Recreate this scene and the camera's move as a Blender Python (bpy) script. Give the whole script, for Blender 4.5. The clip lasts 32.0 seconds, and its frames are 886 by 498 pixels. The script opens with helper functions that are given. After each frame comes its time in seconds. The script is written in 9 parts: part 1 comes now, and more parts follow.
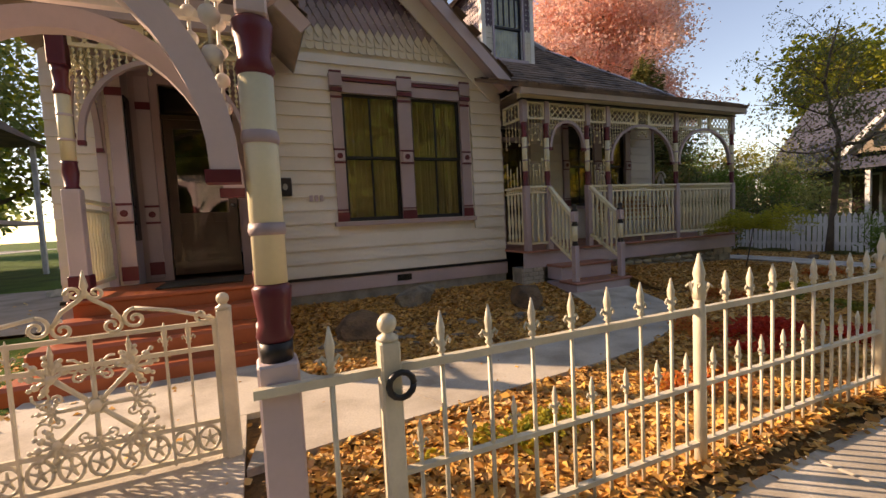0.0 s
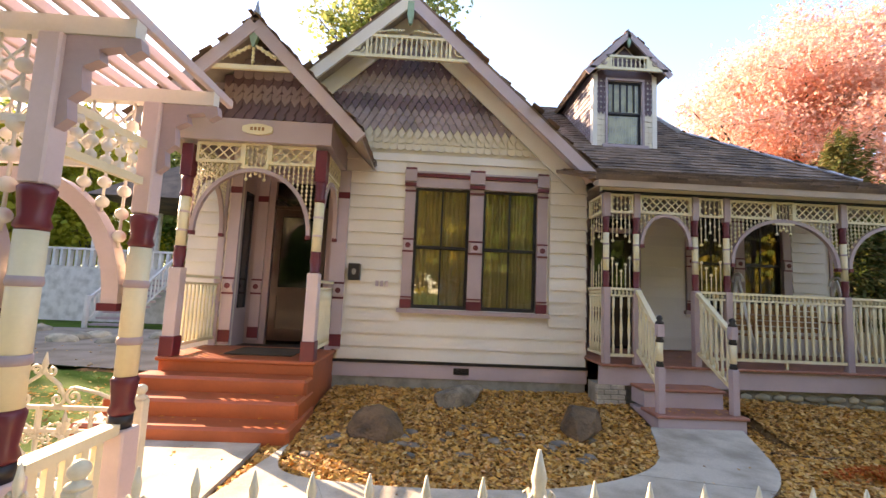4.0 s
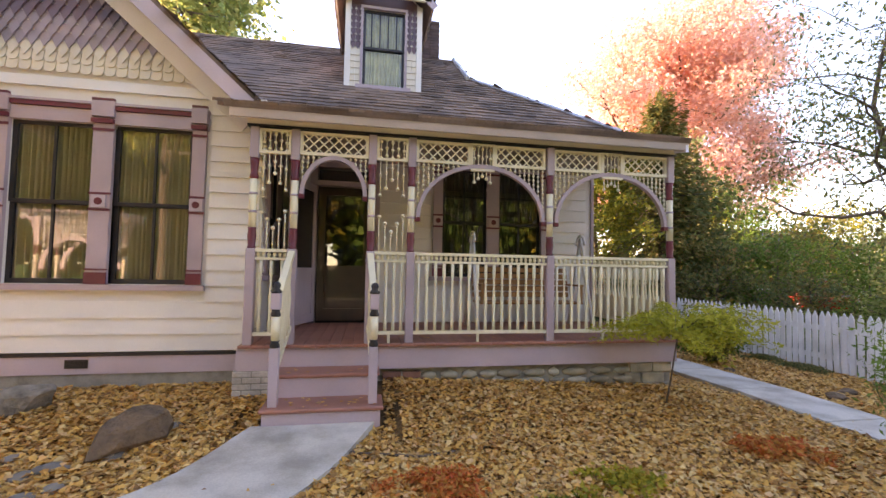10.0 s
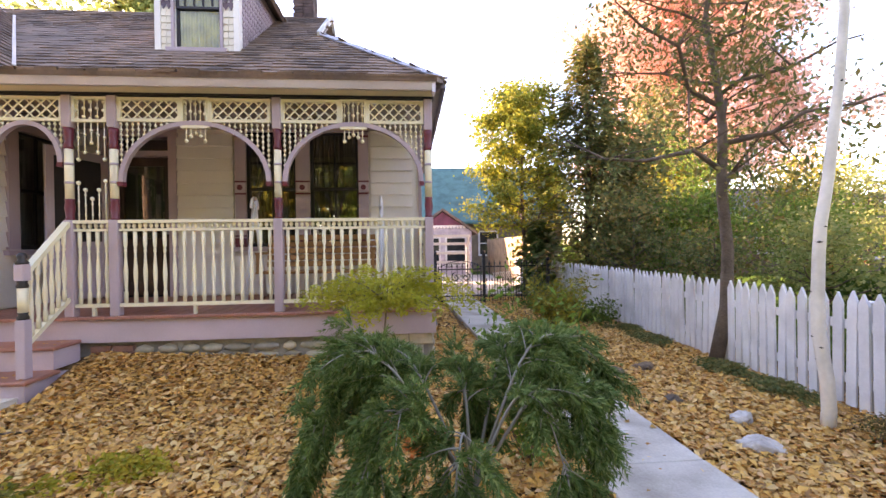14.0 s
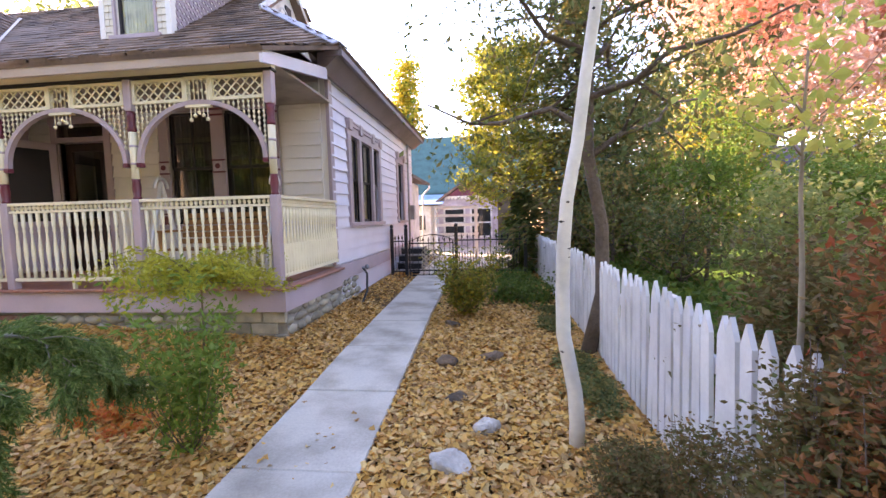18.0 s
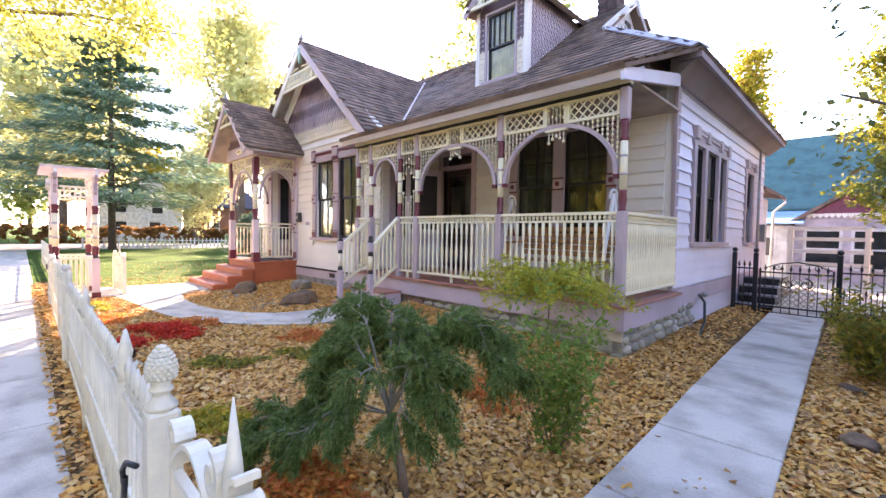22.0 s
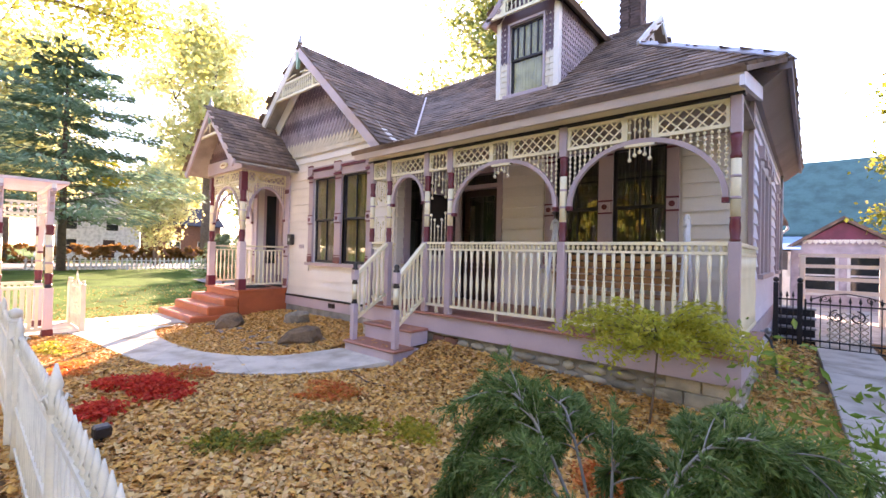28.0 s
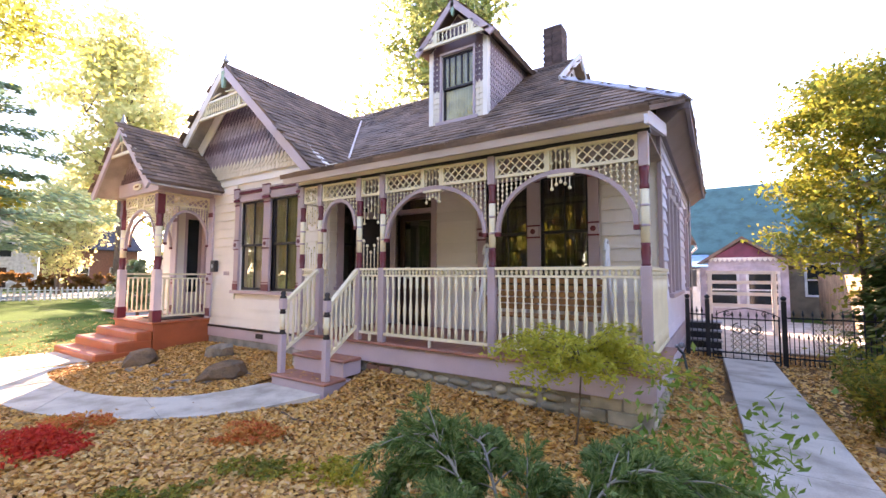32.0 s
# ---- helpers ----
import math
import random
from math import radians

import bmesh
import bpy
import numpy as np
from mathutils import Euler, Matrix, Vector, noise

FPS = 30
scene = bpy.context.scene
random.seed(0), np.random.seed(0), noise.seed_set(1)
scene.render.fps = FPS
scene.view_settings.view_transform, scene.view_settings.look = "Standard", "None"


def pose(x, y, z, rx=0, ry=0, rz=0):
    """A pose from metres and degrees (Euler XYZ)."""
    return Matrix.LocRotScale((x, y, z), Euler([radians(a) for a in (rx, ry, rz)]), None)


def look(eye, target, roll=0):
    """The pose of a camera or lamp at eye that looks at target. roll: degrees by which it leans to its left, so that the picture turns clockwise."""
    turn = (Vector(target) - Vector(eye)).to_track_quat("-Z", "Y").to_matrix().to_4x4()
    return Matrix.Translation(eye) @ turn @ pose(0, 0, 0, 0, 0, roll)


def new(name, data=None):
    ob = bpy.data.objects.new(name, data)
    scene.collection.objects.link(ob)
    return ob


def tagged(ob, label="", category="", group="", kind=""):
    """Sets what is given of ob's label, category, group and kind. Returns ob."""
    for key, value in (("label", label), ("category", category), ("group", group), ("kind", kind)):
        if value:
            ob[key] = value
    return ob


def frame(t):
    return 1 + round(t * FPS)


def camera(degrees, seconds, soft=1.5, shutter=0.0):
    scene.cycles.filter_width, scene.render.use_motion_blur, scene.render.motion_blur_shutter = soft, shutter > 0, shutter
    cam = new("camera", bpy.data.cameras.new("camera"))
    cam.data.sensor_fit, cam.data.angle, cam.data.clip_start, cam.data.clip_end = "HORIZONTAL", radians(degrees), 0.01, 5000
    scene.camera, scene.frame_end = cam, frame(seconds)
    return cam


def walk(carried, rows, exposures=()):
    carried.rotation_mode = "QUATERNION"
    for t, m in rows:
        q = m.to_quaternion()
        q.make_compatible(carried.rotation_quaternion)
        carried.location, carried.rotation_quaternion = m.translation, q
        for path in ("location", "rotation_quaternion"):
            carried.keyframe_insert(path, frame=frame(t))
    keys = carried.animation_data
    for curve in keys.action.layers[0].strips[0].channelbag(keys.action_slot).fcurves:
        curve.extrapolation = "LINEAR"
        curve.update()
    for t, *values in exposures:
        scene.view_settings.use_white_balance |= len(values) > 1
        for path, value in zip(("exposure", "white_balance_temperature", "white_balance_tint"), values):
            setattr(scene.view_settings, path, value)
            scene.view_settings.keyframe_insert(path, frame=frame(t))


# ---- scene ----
cam = camera(92.5, 32.0)
PATH = [
    (0, (0.019, 0.056, 1.357), (0.826, 1.881, 1.225), -2.9),
    (0.5, (0.405, 0.03, 1.436), (1.023, 1.925, 1.268), -4.9),
    (1, (0.737, -0.01, 1.491), (1.162, 1.934, 1.293), -2.4),
    (1.5, (1.033, 0.017, 1.534), (1.368, 1.987, 1.447), -0.2),
    (2, (1.294, 0.036, 1.6), (1.428, 2.032, 1.588), 1.6),
    (2.5, (1.482, -0.086, 1.662), (1.484, 1.905, 1.853), 4.9),
    (3, (1.524, -0.13, 1.686), (1.329, 1.841, 1.967), 2.1),
    (3.5, (1.508, -0.121, 1.682), (1.162, 1.837, 1.899), 1.7),
    (4, (1.601, -0.12, 1.679), (1.671, 1.868, 1.885), 2.5),
    (4.5, (1.709, -0.131, 1.668), (2.11, 1.821, 1.843), 2.0),
    (6.5, (2.009, -0.076, 1.747), (2.717, 1.793, 1.826), -0.7),
    (7, (2.339, 0.081, 1.745), (2.957, 1.978, 1.884), -1.7),
    (7.5, (2.806, 0.228, 1.701), (3.291, 2.165, 1.808), 0.2),
    (8, (3.33, 0.464, 1.692), (3.803, 2.393, 1.931), 0.3),
    (8.5, (3.97, 0.563, 1.664), (4.392, 2.506, 1.876), -1.8),
    (9, (4.473, 0.698, 1.624), (4.909, 2.644, 1.769), -0.3),
    (9.5, (4.977, 0.82, 1.653), (5.329, 2.779, 1.851), -0.6),
    (10, (5.496, 0.846, 1.657), (5.858, 2.811, 1.757), 1.0),
    (10.5, (6.102, 0.926, 1.644), (6.446, 2.889, 1.817), 1.8),
    (11, (6.594, 0.919, 1.603), (6.901, 2.894, 1.679), 0.5),
    (11.5, (7.035, 0.97, 1.57), (7.352, 2.944, 1.649), 1.4),
    (12, (7.48, 1.013, 1.59), (7.753, 2.992, 1.674), -1.4),
    (12.5, (7.929, 0.973, 1.605), (8.058, 2.969, 1.65), -0.4),
    (13, (8.481, 0.973, 1.569), (8.775, 2.951, 1.616), -2.1),
    (13.5, (8.912, 0.942, 1.527), (9.128, 2.93, 1.535), -2.9),
    (14, (9.368, 0.891, 1.521), (9.527, 2.885, 1.507), -0.8),
    (14.5, (9.8, 0.935, 1.509), (10.003, 2.924, 1.514), -2.2),
    (16.5, (11.566, 0.963, 1.522), (11.569, 2.96, 1.409), -1.4),
    (17, (11.811, 1.086, 1.555), (12.007, 3.076, 1.495), -4.1),
    (17.5, (11.973, 1.183, 1.567), (12.083, 3.178, 1.486), -6.4),
    (18, (12.095, 1.246, 1.56), (11.875, 3.228, 1.409), -1.5),
    (18.5, (12.032, 1.279, 1.572), (11.455, 3.191, 1.462), -1.4),
    (19, (11.929, 1.242, 1.567), (10.937, 2.977, 1.495), -0.8),
    (19.5, (11.851, 1.218, 1.574), (10.633, 2.801, 1.47), 0.6),
    (20, (11.78, 1.182, 1.576), (10.522, 2.735, 1.497), 0.6),
    (20.5, (11.726, 1.164, 1.579), (10.408, 2.667, 1.5), 0.8),
    (21, (11.69, 1.131, 1.575), (10.342, 2.607, 1.507), 0.9),
    (21.5, (11.661, 1.117, 1.569), (10.272, 2.554, 1.494), 0.9),
    (22, (11.632, 1.093, 1.576), (10.215, 2.502, 1.503), 1.0),
    (22.5, (11.557, 1.059, 1.578), (10.209, 2.537, 1.551), 2.5),
    (23, (11.413, 1.028, 1.563), (10.133, 2.564, 1.512), 2.8),
    (23.5, (11.223, 1.082, 1.572), (9.97, 2.64, 1.53), 2.7),
    (24, (10.954, 1.121, 1.616), (9.701, 2.68, 1.661), 1.3),
    (24.5, (10.681, 1.043, 1.603), (9.551, 2.693, 1.64), 2.7),
    (25, (10.476, 0.969, 1.639), (9.326, 2.605, 1.659), 2.9),
    (25.5, (10.322, 1.045, 1.637), (9.11, 2.635, 1.688), 2.9),
    (27.5, (10.177, 1.124, 1.661), (8.947, 2.7, 1.681), 2.2),
    (28, (10.156, 1.097, 1.683), (8.847, 2.609, 1.707), 1.4),
    (28.5, (10.189, 1.137, 1.668), (8.991, 2.739, 1.693), 2.0),
    (29, (10.301, 1.235, 1.664), (9.496, 3.066, 1.683), 2.2),
    (29.5, (10.38, 1.279, 1.682), (9.777, 3.186, 1.696), 1.0),
    (30, (10.357, 1.275, 1.706), (9.711, 3.168, 1.759), 0.5),
    (30.5, (10.347, 1.274, 1.725), (9.643, 3.144, 1.802), -0.2),
    (31, (10.302, 1.265, 1.744), (9.505, 3.096, 1.859), -0.5),
    (31.5, (10.262, 1.223, 1.779), (9.29, 2.965, 1.926), 0.0),
    (32, (10.228, 1.186, 1.76), (9.143, 2.861, 1.885), 0.3),
]
EXPOSE = [
    (0.0, 1.01, 9950, 27), (1.3, 1.32, 9950, 26), (2.0, 1.75, 9450, 20), (2.6, 2.26, 9200, 20), (3.4, 2.45, 9200, 22), (4.2, 2.33, 9400, 26),
    (6.5, 2.46, 9600, 29), (9.0, 2.61, 9600, 32), (13.0, 3.16, 9600, 35), (16.5, 3.16, 9250, 36), (18.2, 3.16, 8800, 36), (19.0, 3.10, 8050, 34), (24.0, 3.10, 7950, 36), (25.5, 3.05, 8150, 37), (28.0, 3.07, 8350, 38), (29.0, 2.99, 8450, 38), (31.0, 2.95, 8450, 38), (32.0, 3.08, 8350, 37),
]
walk(cam, [(t, look(eye, target, roll)) for t, eye, target, roll in PATH], EXPOSE)

# ---- light ----
SUN_AZ, SUN_EL = radians(-50), radians(22.5)
SUN_TO = Vector((math.sin(SUN_AZ) * math.cos(SUN_EL), math.cos(SUN_AZ) * math.cos(SUN_EL), math.sin(SUN_EL)))
world = bpy.data.worlds.new("sky")
scene.world = world
world.use_nodes = True
wn = world.node_tree
sky = wn.nodes.new("ShaderNodeTexSky")
sky.sky_type, sky.sun_disc = 'NISHITA', False
sky.sun_elevation, sky.sun_rotation = SUN_EL, SUN_AZ
sky.air_density, sky.dust_density, sky.ozone_density = 1.0, 0.15, 3.5
bg = wn.nodes["Background"]
wn.links.new(sky.outputs[0], bg.inputs[0])
bg.inputs[1].default_value = 0.15
sun = new("sun", bpy.data.lights.new("sun", 'SUN'))
sun.data.energy, sun.data.angle, sun.data.color = 4.2, radians(0.6), (1.0, 0.9, 0.76)
sun.matrix_world = look((0, 0, 0), -SUN_TO)

# ---- materials ----
def mat(name, col, rough=0.6, metal=0.0, var=0.12, scale=3.0, fine=40.0, bump=0.15, col2=None, mix=0.35, rnd=0.0, dist=0.01, coat=0.0, island=0.0, trans=0.0):
    """Two scales of variation, fine relief and, for loose pieces, a shade of their own."""
    m = bpy.data.materials.new(name)
    m.use_nodes = True
    nt = m.node_tree
    b = nt.nodes["Principled BSDF"]
    b.inputs["Roughness"].default_value, b.inputs["Metallic"].default_value = rough, metal
    b.inputs["Coat Weight"].default_value = coat
    tc = nt.nodes.new("ShaderNodeTexCoord")
    geo = nt.nodes.new("ShaderNodeNewGeometry")
    n1 = nt.nodes.new("ShaderNodeTexNoise")
    n1.inputs["Scale"].default_value, n1.inputs["Detail"].default_value = scale, 5
    n2 = nt.nodes.new("ShaderNodeTexNoise")
    n2.inputs["Scale"].default_value, n2.inputs["Detail"].default_value = fine, 3
    for n in (n1, n2):
        nt.links.new(geo.outputs["Position"], n.inputs["Vector"])
    c2 = col2 or tuple(max(0, c * (1 - mix)) for c in col)
    ramp = nt.nodes.new("ShaderNodeMapRange")
    ramp.inputs[1].default_value, ramp.inputs[2].default_value = 0.42, 0.68
    nt.links.new(n1.outputs[0], ramp.inputs[0])
    mx = nt.nodes.new("ShaderNodeMix")
    mx.data_type = 'RGBA'
    mx.inputs[6].default_value, mx.inputs[7].default_value = (*col, 1), (*c2, 1)
    nt.links.new(ramp.outputs[0], mx.inputs[0])
    hsv = nt.nodes.new("ShaderNodeHueSaturation")
    nt.links.new(mx.outputs[2], hsv.inputs["Color"])
    val = nt.nodes.new("ShaderNodeMath")
    val.operation = 'MULTIPLY_ADD'
    val.inputs[1].default_value, val.inputs[2].default_value = var * 2, 1 - var
    nt.links.new(n2.outputs[0], val.inputs[0])
    last = val
    for amount, node, out in ((rnd, "ShaderNodeObjectInfo", "Random"), (island, "ShaderNodeNewGeometry", "Random Per Island")):
        if amount:
            info = nt.nodes.new(node)
            m2 = nt.nodes.new("ShaderNodeMath")
            m2.operation = 'MULTIPLY_ADD'
            m2.inputs[1].default_value, m2.inputs[2].default_value = amount * 2, 1 - amount
            nt.links.new(info.outputs[out], m2.inputs[0])
            m3 = nt.nodes.new("ShaderNodeMath")
            m3.operation = 'MULTIPLY'
            nt.links.new(last.outputs[0], m3.inputs[0])
            nt.links.new(m2.outputs[0], m3.inputs[1])
            last = m3
    nt.links.new(last.outputs[0], hsv.inputs["Value"])
    nt.links.new(hsv.outputs[0], b.inputs["Base Color"])
    if bump:
        bp = nt.nodes.new("ShaderNodeBump")
        bp.inputs["Strength"].default_value, bp.inputs["Distance"].default_value = bump, dist
        nt.links.new(n2.outputs[0], bp.inputs["Height"])
        nt.links.new(bp.outputs[0], b.inputs["Normal"])
    if trans:
        tr = nt.nodes.new("ShaderNodeBsdfTranslucent")
        ms = nt.nodes.new("ShaderNodeMixShader")
        ms.inputs[0].default_value = trans
        nt.links.new(hsv.outputs[0], tr.inputs[0])
        nt.links.new(b.outputs[0], ms.inputs[1])
        nt.links.new(tr.outputs[0], ms.inputs[2])
        nt.links.new(ms.outputs[0], nt.nodes["Material Output"].inputs[0])
    return m


def leafmat(name, cols, trans=0.35, rough=0.55):
    """Leaves: a colour for each leaf out of a short ramp, lit through from behind."""
    m = mat(name, cols[0], rough, var=0.15, scale=1.0, fine=30, bump=0, trans=trans)
    nt = m.node_tree
    nt.nodes["Principled BSDF"].inputs["Specular IOR Level"].default_value = 0.2
    geo = nt.nodes.new("ShaderNodeNewGeometry")
    rp = nt.nodes.new("ShaderNodeValToRGB")
    while len(rp.color_ramp.elements) < len(cols):
        rp.color_ramp.elements.new(0.5)
    for i, c in enumerate(cols):
        rp.color_ramp.elements[i].position = i / max(1, len(cols) - 1)
        rp.color_ramp.elements[i].color = (*c, 1)
    nt.links.new(geo.outputs["Random Per Island"], rp.inputs[0])
    hsv = [n for n in nt.nodes if n.type == 'HUE_SAT'][0]
    nt.links.new(rp.outputs[0], hsv.inputs["Color"])
    return m


def glassmat(name, tint=(0.9, 0.95, 0.95), mirror=0.35):
    m = bpy.data.materials.new(name)
    m.use_nodes = True
    nt = m.node_tree
    gl = nt.nodes.new("ShaderNodeBsdfGlossy")
    gl.inputs["Roughness"].default_value = 0.02
    tr = nt.nodes.new("ShaderNodeBsdfTransparent")
    tr.inputs[0].default_value = (*tint, 1)
    fr = nt.nodes.new("ShaderNodeFresnel")
    fr.inputs[0].default_value = 1.5
    ad = nt.nodes.new("ShaderNodeMath")
    ad.operation, ad.use_clamp = 'MULTIPLY_ADD', True
    ad.inputs[1].default_value, ad.inputs[2].default_value = 2.2, mirror * 0.22
    ms = nt.nodes.new("ShaderNodeMixShader")
    nt.links.new(fr.outputs[0], ad.inputs[0])
    nt.links.new(ad.outputs[0], ms.inputs[0])
    nt.links.new(tr.outputs[0], ms.inputs[1])
    nt.links.new(gl.outputs[0], ms.inputs[2])
    nt.links.new(ms.outputs[0], nt.nodes["Material Output"].inputs[0])
    return m


CREAM = mat("cream_paint", (0.77, 0.72, 0.655), 0.5, var=0.05, scale=1.3, fine=60, bump=0.06, mix=0.1, rnd=0.04)
CREAMY = mat("yellow_cream_paint", (0.80, 0.72, 0.51), 0.45, var=0.05, scale=2, fine=60, bump=0.05, mix=0.12)
MAUVE = mat("mauve_paint", (0.44, 0.34, 0.36), 0.5, var=0.06, scale=1.5, fine=50, bump=0.06, mix=0.15)
# pale paint with the blue of the skylight mixed into its colour
SKYWHITE = mat("sky_tinted_white_paint", (0.72, 0.70, 0.79), 0.5, var=0.05, scale=1.3, fine=60, bump=0.06, mix=0.1, rnd=0.04)
# mauve darkened to hold the shade under the side eave
EAVE_SHADE = mat("shaded_mauve_paint", (0.25, 0.20, 0.21), 0.65, var=0.12, scale=1.5, fine=40, bump=0.1, mix=0.25)
EAVE = mat("beige_mauve_paint", (0.56, 0.47, 0.43), 0.5, var=0.08, scale=1.5, fine=50, bump=0.06, mix=0.18)
MAUVEL = mat("pale_mauve_paint", (0.52, 0.42, 0.46), 0.5, var=0.06, scale=1.5, fine=50, bump=0.06, mix=0.14)
PINK = mat("pale_pink_paint", (0.66, 0.53, 0.54), 0.5, var=0.05, scale=2, fine=50, bump=0.05, mix=0.12)
MAROON = mat("maroon_paint", (0.155, 0.02, 0.034), 0.38, var=0.08, scale=3, fine=50, bump=0.05, mix=0.25)
BLACKP = mat("black_paint", (0.018, 0.014, 0.016), 0.45, var=0.2, scale=3, fine=50, bump=0.05)
GREENP = mat("sage_green_paint", (0.26, 0.42, 0.32), 0.5, var=0.08, bump=0.05)
REDSTEP = mat("brick_red_deck_paint", (0.45, 0.105, 0.04), 0.42, var=0.1, scale=2.2, fine=30, bump=0.12, mix=0.22)
DECKM = mat("terracotta_deck_paint", (0.42, 0.17, 0.12), 0.5, var=0.1, scale=2.5, fine=30, bump=0.12, mix=0.25, rnd=0.06)
SHINGLE = mat("weathered_cedar_shingle", (0.235, 0.152, 0.112), 0.85, var=0.25, scale=1.6, fine=25, bump=0.4, col2=(0.12, 0.08, 0.062), island=0.35)
SCALE_M = mat("mauve_fishscale_shingle", (0.36, 0.27, 0.285), 0.45, var=0.1, scale=2, fine=30, bump=0.15, island=0.12)
SCALE_D = mat("plum_shingle", (0.15, 0.085, 0.10), 0.4, var=0.1, scale=2, fine=30, bump=0.15, island=0.12)
SCALE_C = mat("cream_fishscale_shingle", (0.70, 0.62, 0.49), 0.55, var=0.06, scale=2, fine=40, bump=0.08, mix=0.1, island=0.05)
SOFFIT = mat("soffit_board", (0.42, 0.35, 0.30), 0.6, var=0.08, bump=0.1)
IRONW = mat("cream_painted_iron", (0.70, 0.645, 0.51), 0.4, var=0.07, scale=6, fine=80, bump=0.12, mix=0.18)
IRONB = mat("black_iron", (0.012, 0.012, 0.016), 0.4, var=0.2, scale=8, fine=80, bump=0.1)
WHITEF = mat("white_picket_paint", (0.74, 0.73, 0.72), 0.6, var=0.08, scale=3, fine=40, bump=0.12, mix=0.2, rnd=0.06)
CONC = mat("pale_concrete", (0.55, 0.50, 0.425), 0.9, var=0.2, scale=2.3, fine=60, bump=0.25, col2=(0.33, 0.285, 0.23), rnd=0.05)
STONE = mat("river_stone", (0.42, 0.37, 0.28), 0.8, var=0.2, scale=5, fine=40, bump=0.35, col2=(0.25, 0.24, 0.19), rnd=0.32)
MORTAR = mat("foundation_mortar", (0.33, 0.31, 0.27), 0.9, var=0.15, scale=6, fine=60, bump=0.4)
BRICK = mat("old_brick", (0.26, 0.115, 0.08), 0.85, var=0.2, scale=6, fine=60, bump=0.3, rnd=0.2)
SOOT = mat("sooty_brick", (0.105, 0.062, 0.052), 0.9, var=0.25, scale=6, fine=60, bump=0.35, rnd=0.25)
# curtain colour darkened for the shade under the veranda
CURTAIN_SHADE = mat("shaded_olive_curtain", (0.105, 0.095, 0.068), 0.9, var=0.15, scale=3, fine=60, bump=0.1)
BOULDER = mat("boulder_rock", (0.19, 0.115, 0.065), 0.9, var=0.25, scale=5, fine=30, bump=0.7, col2=(0.075, 0.052, 0.036), dist=0.03)
BOULDERG = mat("grey_boulder_rock", (0.27, 0.23, 0.18), 0.9, var=0.25, scale=5, fine=30, bump=0.7, col2=(0.12, 0.10, 0.08), dist=0.03)
PEBBLE = mat("grey_cobble", (0.20, 0.17, 0.14), 0.75, var=0.12, scale=7, fine=50, bump=0.15, rnd=0.35)
WROCK = mat("white_rock", (0.55, 0.50, 0.44), 0.85, var=0.2, scale=6, fine=40, bump=0.5, dist=0.02)
SOIL = mat("leaf_strewn_soil", (0.22, 0.125, 0.055), 0.95, var=0.4, scale=2.5, fine=32, bump=0.9, col2=(0.09, 0.055, 0.03), dist=0.03)
GRASSM = mat("lawn", (0.075, 0.14, 0.024), 0.95, var=0.35, scale=0.8, fine=60, bump=0.8, col2=(0.035, 0.07, 0.013), dist=0.03)
for m_ in (SOIL, GRASSM):
    m_.node_tree.nodes["Principled BSDF"].inputs["Specular IOR Level"].default_value = 0.06
ASPH = mat("asphalt", (0.12, 0.12, 0.12), 0.9, var=0.15, scale=0.7, fine=90, bump=0.3, mix=0.25)
BARK = mat("grey_brown_bark", (0.16, 0.115, 0.085), 0.95, var=0.3, scale=5, fine=35, bump=0.9, dist=0.02)
BIRCHM = mat("white_birch_bark", (0.76, 0.70, 0.60), 0.7, var=0.12, scale=3, fine=30, bump=0.25, mix=0.22)
BIRCHK = mat("birch_scar", (0.05, 0.045, 0.04), 0.9, bump=0.4)
WOODD = mat("dark_stained_door", (0.045, 0.018, 0.012), 0.32, var=0.2, scale=4, fine=30, bump=0.08, coat=0.3)
WOODT = mat("honey_oak_wood", (0.40, 0.19, 0.07), 0.42, var=0.18, scale=4, fine=40, bump=0.1)
CURTAIN = mat("gold_curtain", (0.68, 0.55, 0.31), 0.85, var=0.1, scale=3, fine=70, bump=0.1, mix=0.15)
LACE = mat("cream_lace_curtain", (0.85, 0.78, 0.42), 0.9, var=0.08, scale=4, fine=80, bump=0.1)
DARKIN = mat("dark_interior", (0.05, 0.045, 0.04), 0.9, var=0.1, bump=0)
GLASS = glassmat("window_glass")
GLASS_C = glassmat("clear_window_glass", mirror=0.0)
TEAL = mat("teal_shingle_roof", (0.055, 0.17, 0.16), 0.85, var=0.2, scale=2, fine=14, bump=0.3)
FLASH = mat("lavender_grey_flashing", (0.42, 0.41, 0.46), 0.55, 0.1, var=0.12, scale=4, fine=40, bump=0.15, mix=0.2)
SHEET = mat("grey_metal", (0.35, 0.36, 0.38), 0.4, 0.6, var=0.1, bump=0.1)
TARP = mat("pale_blue_tarp", (0.22, 0.46, 0.76), 0.5, var=0.1, bump=0.2)
HOSE = mat("dark_hose", (0.03, 0.035, 0.03), 0.6, bump=0.1)
REDCAR = mat("red_car_paint", (0.55, 0.02, 0.02), 0.25, var=0.03, bump=0, coat=0.6)
BLUECAR = mat("blue_car_paint", (0.03, 0.09, 0.42), 0.25, var=0.03, bump=0, coat=0.6)
SILVERCAR = mat("silver_car_paint", (0.42, 0.43, 0.44), 0.25, 0.4, var=0.03, bump=0, coat=0.6)
CARGLASS = mat("car_glass", (0.02, 0.025, 0.03), 0.08, var=0.02, bump=0)
RUBBER = mat("tyre_rubber", (0.02, 0.02, 0.02), 0.8, bump=0.2)
